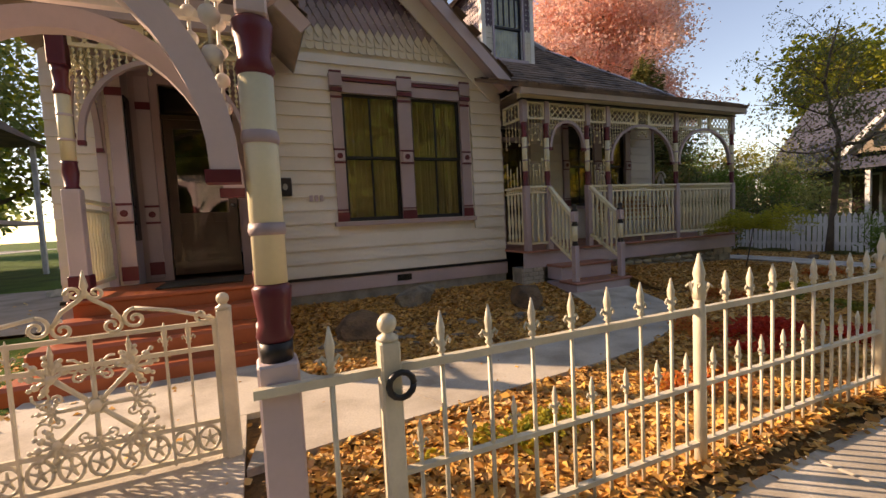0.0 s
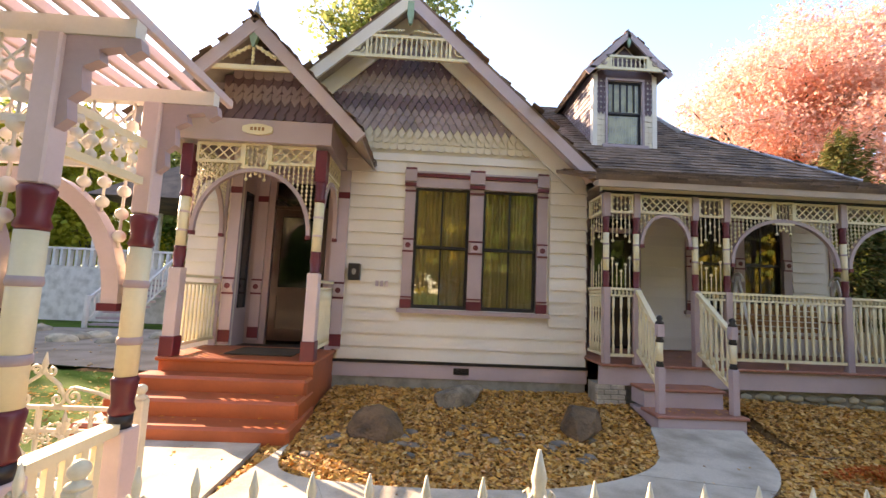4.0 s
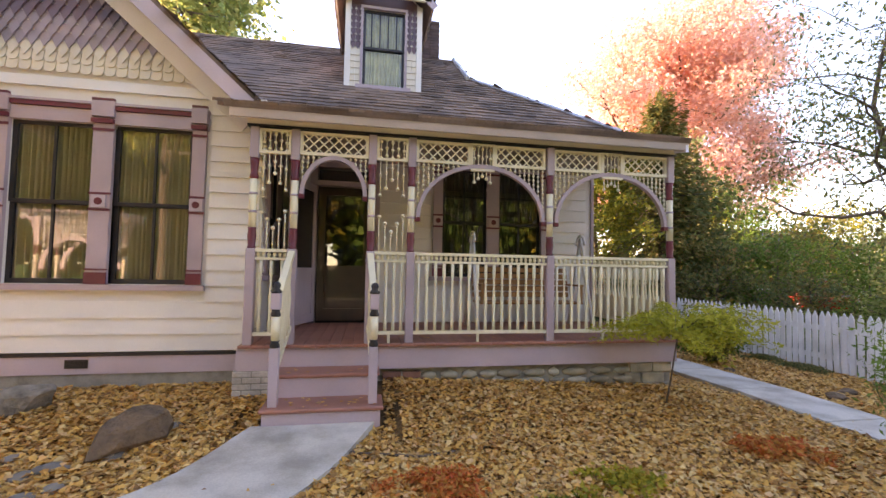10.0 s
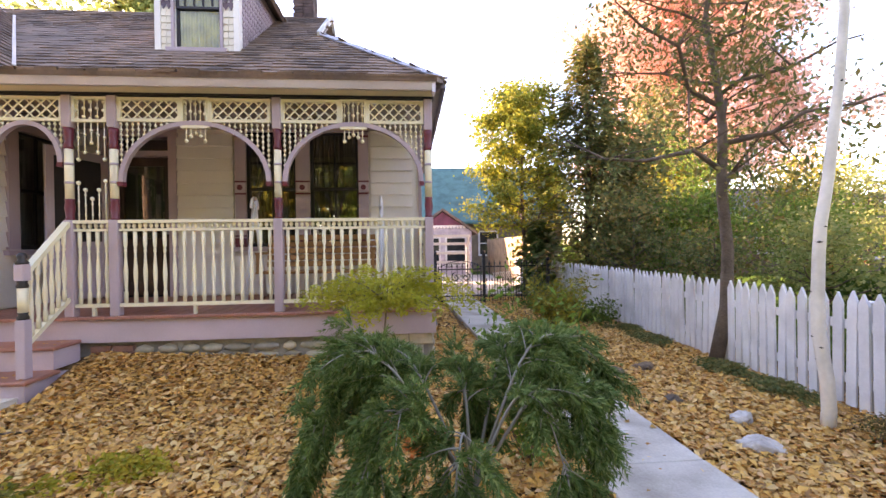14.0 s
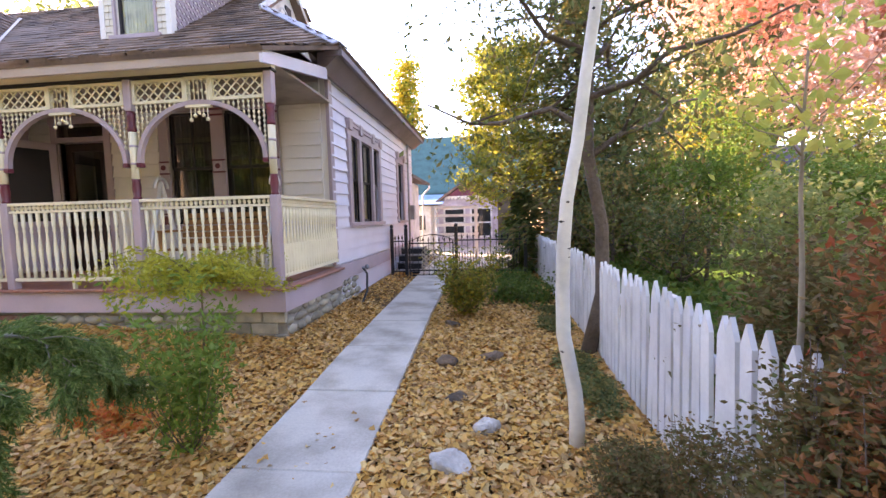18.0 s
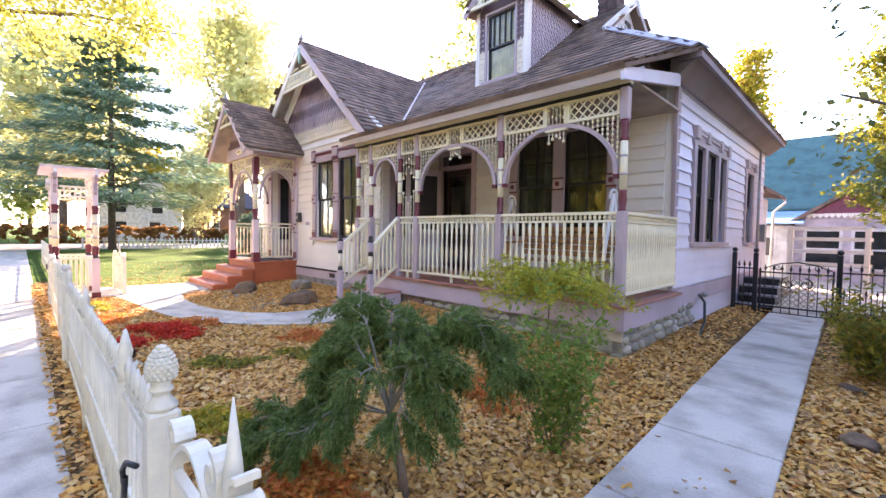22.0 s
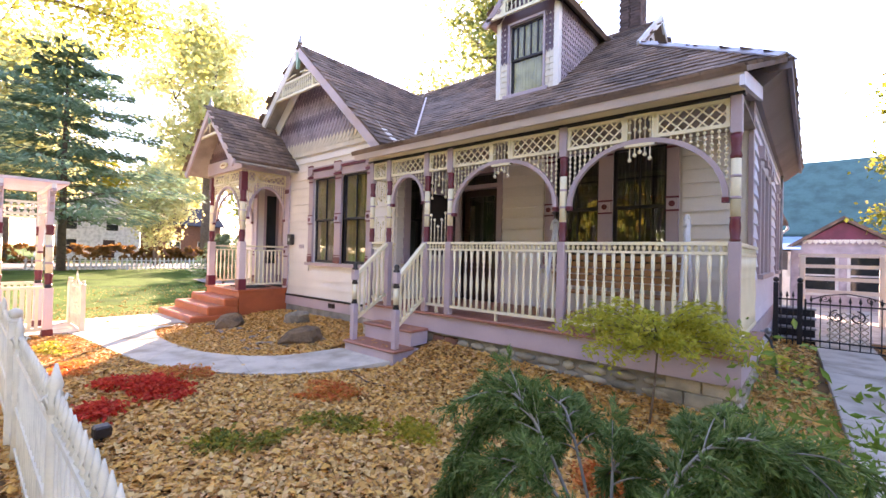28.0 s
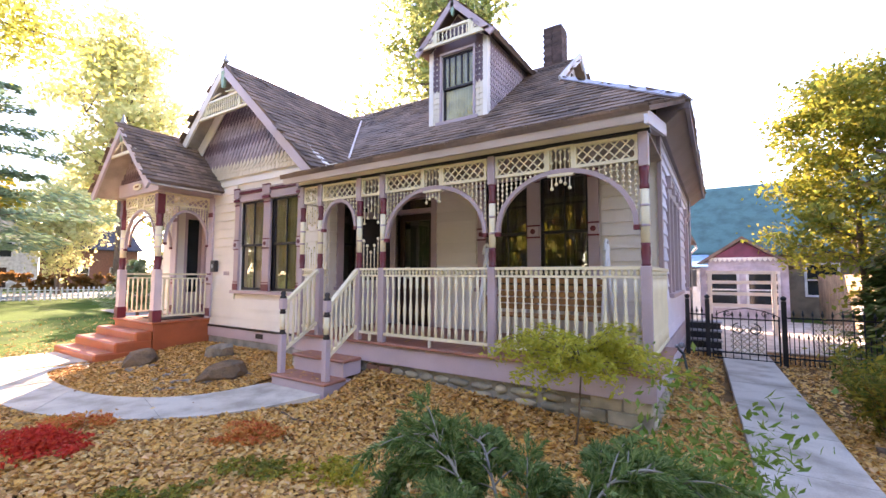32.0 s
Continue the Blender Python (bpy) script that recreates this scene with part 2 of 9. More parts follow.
PLASTICW = mat("white_siding", (0.68, 0.68, 0.68), 0.6, var=0.05, bump=0.08)
TANH = mat("tan_siding", (0.22, 0.17, 0.12), 0.7, var=0.08, bump=0.1)
CEDARF = mat("cedar_board_fence", (0.42, 0.27, 0.16), 0.8, var=0.2, scale=3, fine=30, bump=0.3, rnd=0.12)
HEDGE = leafmat("russet_hedge_leaf", [(0.22, 0.10, 0.03), (0.30, 0.15, 0.05), (0.14, 0.09, 0.03)])
L_FALL = leafmat("fallen_leaf", [(0.70, 0.35, 0.085), (0.80, 0.46, 0.13), (0.46, 0.19, 0.05), (0.85, 0.57, 0.24), (0.27, 0.12, 0.045), (0.78, 0.42, 0.11), (0.74, 0.44, 0.22)], 0.12, 0.7)
L_ORANGE = leafmat("orange_maple_leaf", [(0.80, 0.46, 0.37), (0.83, 0.58, 0.51), (0.80, 0.49, 0.40), (0.76, 0.37, 0.23)], 0.5)
L_GOLD = leafmat("gold_green_leaf", [(0.44, 0.37, 0.05), (0.24, 0.27, 0.045), (0.52, 0.39, 0.055), (0.17, 0.21, 0.04), (0.48, 0.28, 0.05)], 0.45)
L_AMBER = leafmat("amber_green_leaf", [(0.52, 0.46, 0.07), (0.17, 0.23, 0.045), (0.48, 0.43, 0.065), (0.13, 0.19, 0.04), (0.36, 0.30, 0.055), (0.21, 0.27, 0.05)], 0.5)
L_LEMON = leafmat("lemon_leaf", [(0.60, 0.57, 0.14), (0.50, 0.53, 0.13), (0.66, 0.58, 0.16), (0.36, 0.43, 0.10)], 0.55)
L_OLIVE = leafmat("olive_gold_leaf", [(0.13, 0.18, 0.035), (0.26, 0.26, 0.045), (0.44, 0.34, 0.05), (0.10, 0.15, 0.035), (0.34, 0.20, 0.04)], 0.45)
L_PALE = leafmat("pale_gold_leaf", [(0.70, 0.67, 0.36), (0.55, 0.57, 0.27), (0.72, 0.63, 0.31), (0.44, 0.49, 0.22)], 0.55)
L_AIRY = leafmat("pale_green_leaf", [(0.20, 0.27, 0.09), (0.30, 0.34, 0.12), (0.40, 0.38, 0.14)], 0.5)
L_YELLOW = leafmat("yellow_leaf", [(0.50, 0.38, 0.04), (0.34, 0.33, 0.04), (0.58, 0.40, 0.06), (0.16, 0.22, 0.03)], 0.45)
L_YGREEN = leafmat("lime_leaf", [(0.30, 0.30, 0.03), (0.42, 0.38, 0.05), (0.22, 0.26, 0.03)], 0.45)
L_LIME = leafmat("lime_lace_leaf", [(0.40, 0.40, 0.05), (0.52, 0.48, 0.07), (0.32, 0.36, 0.05)], 0.45)
L_GREENF = leafmat("fresh_green_leaf", [(0.10, 0.20, 0.03), (0.15, 0.25, 0.045), (0.22, 0.28, 0.06)], 0.4)
L_GREEN = leafmat("green_leaf", [(0.06, 0.12, 0.025), (0.10, 0.17, 0.03), (0.16, 0.21, 0.04)], 0.4)
L_DUSTY = leafmat("dusty_green_leaf", [(0.09, 0.13, 0.05), (0.15, 0.18, 0.06), (0.22, 0.21, 0.07), (0.32, 0.22, 0.08)], 0.35)
L_CONIF = leafmat("conifer_needle", [(0.055, 0.115, 0.028), (0.09, 0.165, 0.042), (0.135, 0.215, 0.06), (0.22, 0.28, 0.10)], 0.25)
L_SPRUCE = leafmat("blue_spruce_needle", [(0.14, 0.24, 0.14), (0.20, 0.31, 0.19), (0.26, 0.36, 0.21)], 0.45)
L_RED = leafmat("red_shrub_leaf", [(0.66, 0.05, 0.035), (0.72, 0.09, 0.04), (0.50, 0.035, 0.03)], 0.4)
L_SCARLET = leafmat("scarlet_leaf", [(0.70, 0.16, 0.05), (0.74, 0.28, 0.08), (0.62, 0.32, 0.08), (0.55, 0.10, 0.04)], 0.4)
BIRCHT = mat("pale_twig", (0.30, 0.235, 0.16), 0.8, var=0.2, scale=6, fine=40, bump=0.2)
L_RUSTR = leafmat("rust_red_leaf", [(0.40, 0.09, 0.04), (0.26, 0.09, 0.04), (0.46, 0.16, 0.06), (0.13, 0.13, 0.04), (0.20, 0.10, 0.04)], 0.4)
L_BRUSH = leafmat("brown_green_leaf", [(0.13, 0.115, 0.045), (0.20, 0.125, 0.05), (0.11, 0.13, 0.04), (0.28, 0.14, 0.06)], 0.3)
L_RUST = leafmat("rusty_leaf", [(0.26, 0.08, 0.035), (0.17, 0.08, 0.035), (0.36, 0.14, 0.05), (0.10, 0.11, 0.035), (0.14, 0.09, 0.04), (0.12, 0.13, 0.04)], 0.35)


# ---- mesh tools ----
BASE = {}


def thing(name, label, category, base=(0, 0, 0), group="", kind=""):
    e = new(name)
    e.location = base
    BASE[e] = Vector(base)
    return tagged(e, label, category, group, kind)


def link(name, bm, material, smooth=False):
    me = bpy.data.meshes.new(name)
    bm.to_mesh(me)
    bm.free()
    for m in (material if isinstance(material, (list, tuple)) else [material]):
        me.materials.append(m)
    if smooth:
        me.polygons.foreach_set("use_smooth", [True] * len(me.polygons))
    return me


def part(name, bm, material, parent, label="", smooth=False, kind=""):
    """One mesh object under a thing or a part; the bmesh is in world metres."""
    me = link(name, bm, material, smooth)
    b = BASE[parent]
    me.transform(Matrix.Translation(-b))
    ob = new(name, me)
    ob.parent = parent
    BASE[ob] = b
    return tagged(ob, label, kind=kind)


def solo(name, bm, material, label, category, smooth=False, kind="", group="", base=None):
    """A thing of one mesh, with its origin at its base."""
    me = link(name, bm, material, smooth)
    if base is None:
        co = np.array([v.co for v in me.vertices])
        lo, hi = co.min(0), co.max(0)
        base = ((lo[0] + hi[0]) / 2, (lo[1] + hi[1]) / 2, lo[2])
    me.transform(Matrix.Translation(-Vector(base)))
    ob = new(name, me)
    ob.location = base
    BASE[ob] = Vector(base)
    return tagged(ob, label, category, group, kind)


def again(name, mesh, parent, at, turn=0.0):
    """A piece that shares its mesh with the others of its kind; at is in the parent's metres."""
    ob = new(name, mesh)
    ob.parent = parent
    ob.location = Vector(at) - BASE[parent]
    ob.rotation_euler[2] = turn
    BASE[ob] = BASE[parent]
    return ob


def B():
    return bmesh.new()


def quads(bm, co, faces, mi=0):
    vs = [bm.verts.new(c) for c in co]
    for f in faces:
        fa = bm.faces.new([vs[i] for i in f])
        fa.material_index = mi
    return vs


BOXF = ((0, 3, 2, 1), (4, 5, 6, 7), (0, 1, 5, 4), (1, 2, 6, 5), (2, 3, 7, 6), (3, 0, 4, 7))


def box(bm, x0, x1, y0, y1, z0, z1, mi=0):
    return quads(bm, ((x0, y0, z0), (x1, y0, z0), (x1, y1, z0), (x0, y1, z0), (x0, y0, z1), (x1, y0, z1), (x1, y1, z1), (x0, y1, z1)), BOXF, mi)


def bevbox(bm, x0, x1, y0, y1, z0, z1, r=0.008):
    """A box with chamfered upright and top edges."""
    t = B()
    box(t, x0, x1, y0, y1, z0, z1)
    bmesh.ops.bevel(t, geom=t.edges[:], offset=r, segments=1, affect='EDGES')
    merge(bm, t)


def merge(bm, t, m=None):
    if m is not None:
        bmesh.ops.transform(t, matrix=m, verts=t.verts)
    vm = {v: bm.verts.new(v.co) for v in t.verts}
    for f in t.faces:
        nf = bm.faces.new([vm[v] for v in f.verts])
        nf.material_index, nf.smooth = f.material_index, f.smooth
    t.free()


def beam(bm, p, q, w, h, up=(0, 0, 1), mi=0):
    """A bar of w by h from p to q; h is measured towards up."""
    p, q = Vector(p), Vector(q)
    d = (q - p).normalized()
    s = d.cross(Vector(up))
    if s.length < 1e-4:
        s = d.cross(Vector((1, 0, 0)))
    s = s.normalized() * w / 2
    u = s.cross(d).normalized() * h / 2
    co = [a + b for a in (p, q) for b in (-s - u, s - u, s + u, -s + u)]
    quads(bm, co, ((0, 1, 2, 3), (7, 6, 5, 4), (0, 4, 5, 1), (1, 5, 6, 2), (2, 6, 7, 3), (3, 7, 4, 0)), mi)


def rod(bm, p, q, r0, r1=None, n=6, caps=True):
    r1 = r0 if r1 is None else r1
    p, q = Vector(p), Vector(q)
    d = (q - p).normalized()
    a = d.orthogonal().normalized()
    b = d.cross(a)
    ring = lambda c, r: [bm.verts.new(c + (a * math.cos(6.2832 * i / n) + b * math.sin(6.2832 * i / n)) * r) for i in range(n)]
    u, v = ring(p, r0), ring(q, r1)
    for i in range(n):
        bm.faces.new((u[i], u[(i + 1) % n], v[(i + 1) % n], v[i])).smooth = True
    if caps:
        bm.faces.new(u[::-1])
        bm.faces.new(v)


def tube(bm, pts, r, n=6, r1=None):
    """A bent rod through points."""
    pts = [Vector(p) for p in pts]
    r1 = r if r1 is None else r1
    rings = []
    a = None
    for i, p in enumerate(pts):
        d = (pts[min(i + 1, len(pts) - 1)] - pts[max(i - 1, 0)]).normalized()
        a = d.orthogonal().normalized() if a is None else (a - d * a.dot(d)).normalized()
        b = d.cross(a)
        rr = r + (r1 - r) * i / (len(pts) - 1)
        rings.append([bm.verts.new(p + (a * math.cos(6.2832 * k / n) + b * math.sin(6.2832 * k / n)) * rr) for k in range(n)])
    for u, v in zip(rings, rings[1:]):
        for k in range(n):
            bm.faces.new((u[k], u[(k + 1) % n], v[(k + 1) % n], v[k])).smooth = True
    bm.faces.new(rings[0][::-1])
    bm.faces.new(rings[-1])


def lathe(bm, prof, at, n=8, sq=False):
    """Turned work: prof is (radius, z) from the bottom up."""
    x, y, z0 = at
    rings = []
    for r, z in prof:
        off = 0.7854 if sq else 0
        rings.append([bm.verts.new((x + r * math.cos(6.2832 * i / n + off), y + r * math.sin(6.2832 * i / n + off), z0 + z)) for i in range(n)])
    for u, v in zip(rings, rings[1:]):
        for i in range(n):
            bm.faces.new((u[i], u[(i + 1) % n], v[(i + 1) % n], v[i])).smooth = not sq
    bm.faces.new(rings[0][::-1])
    bm.faces.new(rings[-1])


def prism(bm, pts, axis, a, b, mi=0):
    """A flat outline drawn out along an axis from a to b. pts are the two other coordinates, in the order x, y, z."""
    def co(p, t):
        return {'x': (t, p[0], p[1]), 'y': (p[0], t, p[1]), 'z': (p[0], p[1], t)}[axis]
    u = [bm.verts.new(co(p, a)) for p in pts]
    v = [bm.verts.new(co(p, b)) for p in pts]
    n = len(pts)
    f = [bm.faces.new(u), bm.faces.new(v[::-1])]
    for i in range(n):
        f.append(bm.faces.new((u[i], v[i], v[(i + 1) % n], u[(i + 1) % n])))
    for k in f:
        k.material_index = mi
    bmesh.ops.recalc_face_normals(bm, faces=f)


def arc(cx, cz, rx, rz, a0, a1, n):
    return [(cx + rx * math.cos(radians(a0 + (a1 - a0) * i / n)), cz + rz * math.sin(radians(a0 + (a1 - a0) * i / n))) for i in range(n + 1)]


def bandarc(bm, cx, cz, rx, rz, w, axis, a, b, a0=0, a1=180, n=16):
    """An arched band of width w, drawn out along an axis."""
    o, i = arc(cx, cz, rx + w, rz + w, a0, a1, n), arc(cx, cz, rx, rz, a0, a1, n)
    def co(p, t):
        return {'x': (t, p[0], p[1]), 'y': (p[0], t, p[1])}[axis]
    rows = [[bm.verts.new(co(p, t)) for p in c] for c, t in ((o, a), (i, a), (i, b), (o, b))]
    f = []
    for k in range(n):
        for r in range(4):
            f.append(bm.faces.new((rows[r][k], rows[r][k + 1], rows[(r + 1) % 4][k + 1], rows[(r + 1) % 4][k])))
    f.append(bm.faces.new([r[0] for r in rows]))
    f.append(bm.faces.new([r[-1] for r in rows][::-1]))
    bmesh.ops.recalc_face_normals(bm, faces=f)


def ball(bm, at, r, n=6, flat=1.0):
    lathe(bm, [(r * math.sin(math.pi * max(k, 0.04) / n), -r * flat * math.cos(math.pi * k / n)) for k in range(n)] + [(r * 0.08, r * flat)], at, n=max(6, n))


def inside(p, poly):
    c, n = False, len(poly)
    for i in range(n):
        (x0, y0), (x1, y1) = poly[i], poly[(i + 1) % n]
        if (y0 > p[1]) != (y1 > p[1]) and p[0] < (x1 - x0) * (p[1] - y0) / (y1 - y0) + x0:
            c = not c
    return c


def wall_slab(bm, xs, zs, holes, place, thick):
    """A wall of one piece with rectangular openings (s0, s1, z0, z1); place turns (along, out, up) into the world."""
    xs = sorted(set([*xs] + [h[i] for h in holes for i in (0, 1)]))
    zs = sorted(set([*zs] + [h[i] for h in holes for i in (2, 3)]))
    full = {(i, j) for i in range(len(xs) - 1) for j in range(len(zs) - 1) if not any(h[0] <= (xs[i] + xs[i + 1]) / 2 <= h[1] and h[2] <= (zs[j] + zs[j + 1]) / 2 <= h[3] for h in holes)}
    vs = {}
    def v(i, j, d):
        if (i, j, d) not in vs:
            vs[i, j, d] = bm.verts.new(place(xs[i], -thick * d, zs[j]))
        return vs[i, j, d]
    for i, j in full:
        bm.faces.new((v(i, j, 0), v(i + 1, j, 0), v(i + 1, j + 1, 0), v(i, j + 1, 0)))
        bm.faces.new((v(i, j, 1), v(i, j + 1, 1), v(i + 1, j + 1, 1), v(i + 1, j, 1)))
        for n, a, b in (((i - 1, j), (i, j), (i, j + 1)), ((i + 1, j), (i + 1, j), (i + 1, j + 1)), ((i, j - 1), (i, j), (i + 1, j)), ((i, j + 1), (i, j + 1), (i + 1, j + 1))):
            if n not in full:
                bm.faces.new((v(*a, 0), v(*b, 0), v(*b, 1), v(*a, 1)))
    bmesh.ops.recalc_face_normals(bm, faces=bm.faces[:])


def rock(bm, at, size, seed, sub=3, rough=0.25, cuts=0):
    t = B()
    bmesh.ops.create_icosphere(t, subdivisions=sub, radius=1)
    o = Vector((seed * 3.7, seed * 1.3, seed * 7.1))
    r_ = random.Random(seed)
    planes = [(Vector((r_.gauss(0, 1), r_.gauss(0, 1), r_.gauss(0.3, 0.8))).normalized(), r_.uniform(0.55, 0.82)) for _ in range(cuts)]
    for v in t.verts:
        for n, d in planes:
            e = v.co.dot(n) - d
            if e > 0:
                v.co -= n * e * 0.93
        n = noise.noise(v.co * 1.2 + o) * rough + noise.noise(v.co * 3 + o) * rough * 0.35 + noise.noise(v.co * 8 + o) * rough * 0.12
        v.co *= 1 + n
        v.co = Vector((v.co.x * size[0], v.co.y * size[1], v.co.z * size[2]))
    for f in t.faces:
        f.smooth = sub > 3
    merge(bm, t, Matrix.Translation(at) @ Matrix.Rotation(seed, 4, 'Z'))

# ---- ground ----
bm = B()
G = 0.04
# one sheet to the horizon, finer near the house
def soft_step(t):
    t = min(1.0, max(0.0, t))
    return t * t * (3 - 2 * t)


def bank(x, y):
    """The beds rise gently towards the foundation."""
    h = np.interp(x, (-0.5, 0.3, 4.1, 6.0, 9.5, 10.3), (0.0, 0.14, 0.15, 0.29, 0.11, 0.0))
    y0 = 5.0 if 4.3 < x < 5.9 else 4.4
    return float(h) * soft_step((y - y0) / (6.15 - y0))


def ground_z(x, y):
    return G - 0.035 if y < 1.33 else G + bank(x, y) + 0.02 * noise.noise((x * 0.8, y * 0.8, 0))
NX, NY = 90, 90
xs = [-4.5 + 18.5 * i / NX for i in range(NX + 1)]
ys = [1.28 + 16 * j / NY for j in range(NY + 1)]
grid = [[bm.verts.new((x, y, ground_z(x, y))) for x in xs] for y in ys]
for j in range(NY):
    for i in range(NX):
        bm.faces.new((grid[j][i], grid[j][i + 1], grid[j + 1][i + 1], grid[j + 1][i]))
ground = solo("ground", bm, SOIL, "brown garden soil under a thick layer of fallen leaves", "ground", kind="structure", base=(0, 0, 0))
bm = B()
FAR = 900
for (x0, x1, y0, y1) in ((-FAR, FAR, -2.05, 1.28), (-FAR, FAR, -FAR, -9.5), (-FAR, FAR, 17.28, FAR), (-FAR, -4.5, 1.28, 17.28), (14.0, FAR, 1.28, 17.28)):
    quads(bm, ((x0, y0, G - 0.06), (x1, y0, G - 0.06), (x1, y1, G - 0.06), (x0, y1, G - 0.06)), ((0, 1, 2, 3),))
quads(bm, ((-FAR, -9.5, -0.2), (FAR, -9.5, -0.2), (FAR, -2.05, -0.2), (-FAR, -2.05, -0.2)), ((0, 1, 2, 3),))
solo("ground_far", bm, GRASSM, "green lawns and yards round the house", "ground", kind="structure", base=(0, 0, 0))
# lawn left of the house
bm = B()
quads(bm, ((-26.0, 1.6, G + 0.03), (-1.8, 1.6, G + 0.03), (-1.8, 4.6, G + 0.03), (-2.2, 7.5, G + 0.03), (-26.0, 9, G + 0.03)), ((0, 1, 2, 3, 4),))
solo("lawn", bm, GRASSM, "short green lawn dotted with fallen leaves", "lawn", kind="structure", base=(0, 0, 0))

# public sidewalk: slabs with joints, each its own piece
side = thing("sidewalk", "pale concrete public sidewalk along the iron fence", "sidewalk", (0, 0, 0), kind="structure")
bm = B()
box(bm, -40, 40, -0.45, 1.3, -0.12, -0.005)
part("bed", bm, MORTAR, side)
bm = B()
bevbox(bm, -0.745, 0.745, -0.43, 1.29, -0.08, 0.02, 0.008)
slab = link("slab", bm, CONC)
for k in range(-16, 14):
    again("slab", slab, side, (0.35 + 1.5 * k, 0, 0))
# street with kerb
bm = B()
box(bm, -60, 60, -9.5, -2.2, -0.25, -0.12)
solo("road", bm, ASPH, "grey asphalt street in front of the house", "road", kind="structure")
bm = B()
box(bm, -60, 60, -2.2, -2.05, -0.2, 0.0)
solo("kerb", bm, CONC, "concrete kerb along the street", "kerb", kind="structure")
# cross street left of the lot
bm = B()
box(bm, -41, -31, -2.0, 90, -0.09, 0.03)
solo("side_street", bm, ASPH, "grey asphalt side street beyond the lawn", "road", kind="structure")
bm = B()
box(bm, -30, -28.4, 1.3, 90, -0.08, 0.05)
solo("side_pavement", bm, CONC, "concrete pavement along the side street", "pavement", kind="structure")


def ribbon(bm, left, right, z0, z1):
    lift = lambda p: 0.045 * soft_step((p[1] - 4.4) / 0.9) if p[0] > 3 else 0.0
    u0, v0 = [bm.verts.new((*p, z1 + lift(p))) for p in left], [bm.verts.new((*p, z1 + lift(p))) for p in right]
    u1, v1 = [bm.verts.new((*p, z0)) for p in left], [bm.verts.new((*p, z0)) for p in right]
    n = len(left)
    f = []
    for i in range(n - 1):
        f += [bm.faces.new(q) for q in ((u0[i], u0[i + 1], v0[i + 1], v0[i]), (u0[i], u1[i], u1[i + 1], u0[i + 1]), (v0[i], v0[i + 1], v1[i + 1], v1[i]))]
    f += [bm.faces.new((u0[0], v0[0], v1[0], u1[0])), bm.faces.new((u0[-1], u1[-1], v1[-1], v0[-1]))]
    bmesh.ops.recalc_face_normals(bm, faces=f)


def smooth_line(pts, n=8):
    """A smooth line through a few points."""
    out = []
    p = [Vector(q) for q in pts]
    for i in range(len(p) - 1):
        a, b, c, d = p[max(i - 1, 0)], p[i], p[i + 1], p[min(i + 2, len(p) - 1)]
        for k in range(n):
            t = k / n
            out.append(tuple(0.5 * ((2 * b) + (c - a) * t + (2 * a - 5 * b + 4 * c - d) * t * t + (3 * b - a - 3 * c + d) * t ** 3)))
    return out + [tuple(p[-1])]


# curved front walk from the arbor past the entry steps to the veranda steps
walk_in = smooth_line([(0.27, 4.45), (0.42, 3.80), (1.2, 3.57), (2.3, 3.54), (3.2, 3.72), (3.98, 4.22), (4.47, 5.25)])
walk_out = smooth_line([(-0.11, 2.5), (0.6, 2.6), (1.8, 2.71), (3.2, 2.88), (4.3, 3.34), (5.1, 4.05), (5.66, 5.3)])
fw = thing("front_walk", "pale concrete garden walk that curves to the veranda steps", "path", (2, 3.5, 0), kind="structure")
step_n = 12
for k in range(4):
    bm = B()
    a, b = k * step_n, (k + 1) * step_n + 1
    L, R = walk_in[a:b], walk_out[a:b]
    if k:
        L, R = [tuple(Vector(L[0]) * 0.97 + Vector(L[1]) * 0.03)] + L[1:], [tuple(Vector(R[0]) * 0.97 + Vector(R[1]) * 0.03)] + R[1:]
    ribbon(bm, L, R, -0.03, 0.085 + 0.002 * (k % 2))
    part("slab", bm, CONC, fw)
for i, (x0, x1, y0, y1) in enumerate(((-1.75, -0.12, 1.5, 3.25), (-1.75, 0.0, 3.26, 4.6))):
    bm = B()
    box(bm, x0, x1, y0, y1, -0.03, 0.086)
    part("slab", bm, CONC, fw)

# straight side walk from the small gate to the back
sw = thing("side_walk", "straight concrete walk beside the house to the back gate", "path", (10.8, 6, 0), kind="structure")
for k, (y0, y1) in enumerate(((1.45, 2.4), (2.41, 3.55), (3.56, 4.69), (4.70, 5.85), (5.86, 7.0), (7.01, 8.2), (8.21, 9.4), (9.41, 10.6), (10.61, 11.8), (11.81, 13.5))):
    bm = B()
    xl, xr = lambda y: 10.52 - 0.031 * (y - 3.5), lambda y: 11.31 - 0.027 * (y - 3.5)
    ribbon(bm, [(xl(y0), y0), (xl(y1), y1)], [(xr(y0), y0), (xr(y1), y1)], -0.04, 0.075 + 0.004 * (k % 2))
    bmesh.ops.bevel(bm, geom=[e for e in bm.edges if min(v.co.z for v in e.verts) > 0.05], offset=0.008, segments=1, affect='EDGES')
    part("slab", bm, CONC, sw)

# ---- house ----
house = thing("house", "one-storey cream Victorian cottage with mauve trim and cedar roof", "house", (4, 9, 0))
WY, WX0, WX1 = 6.62, -2.15, 4.15      # front of the gabled wing
BY = 7.95                            # back wall of the veranda
SX = 9.55                            # side wall
APX, APZ = 1.15, 6.46                # ridge of the wing

SLOPE = 0.918


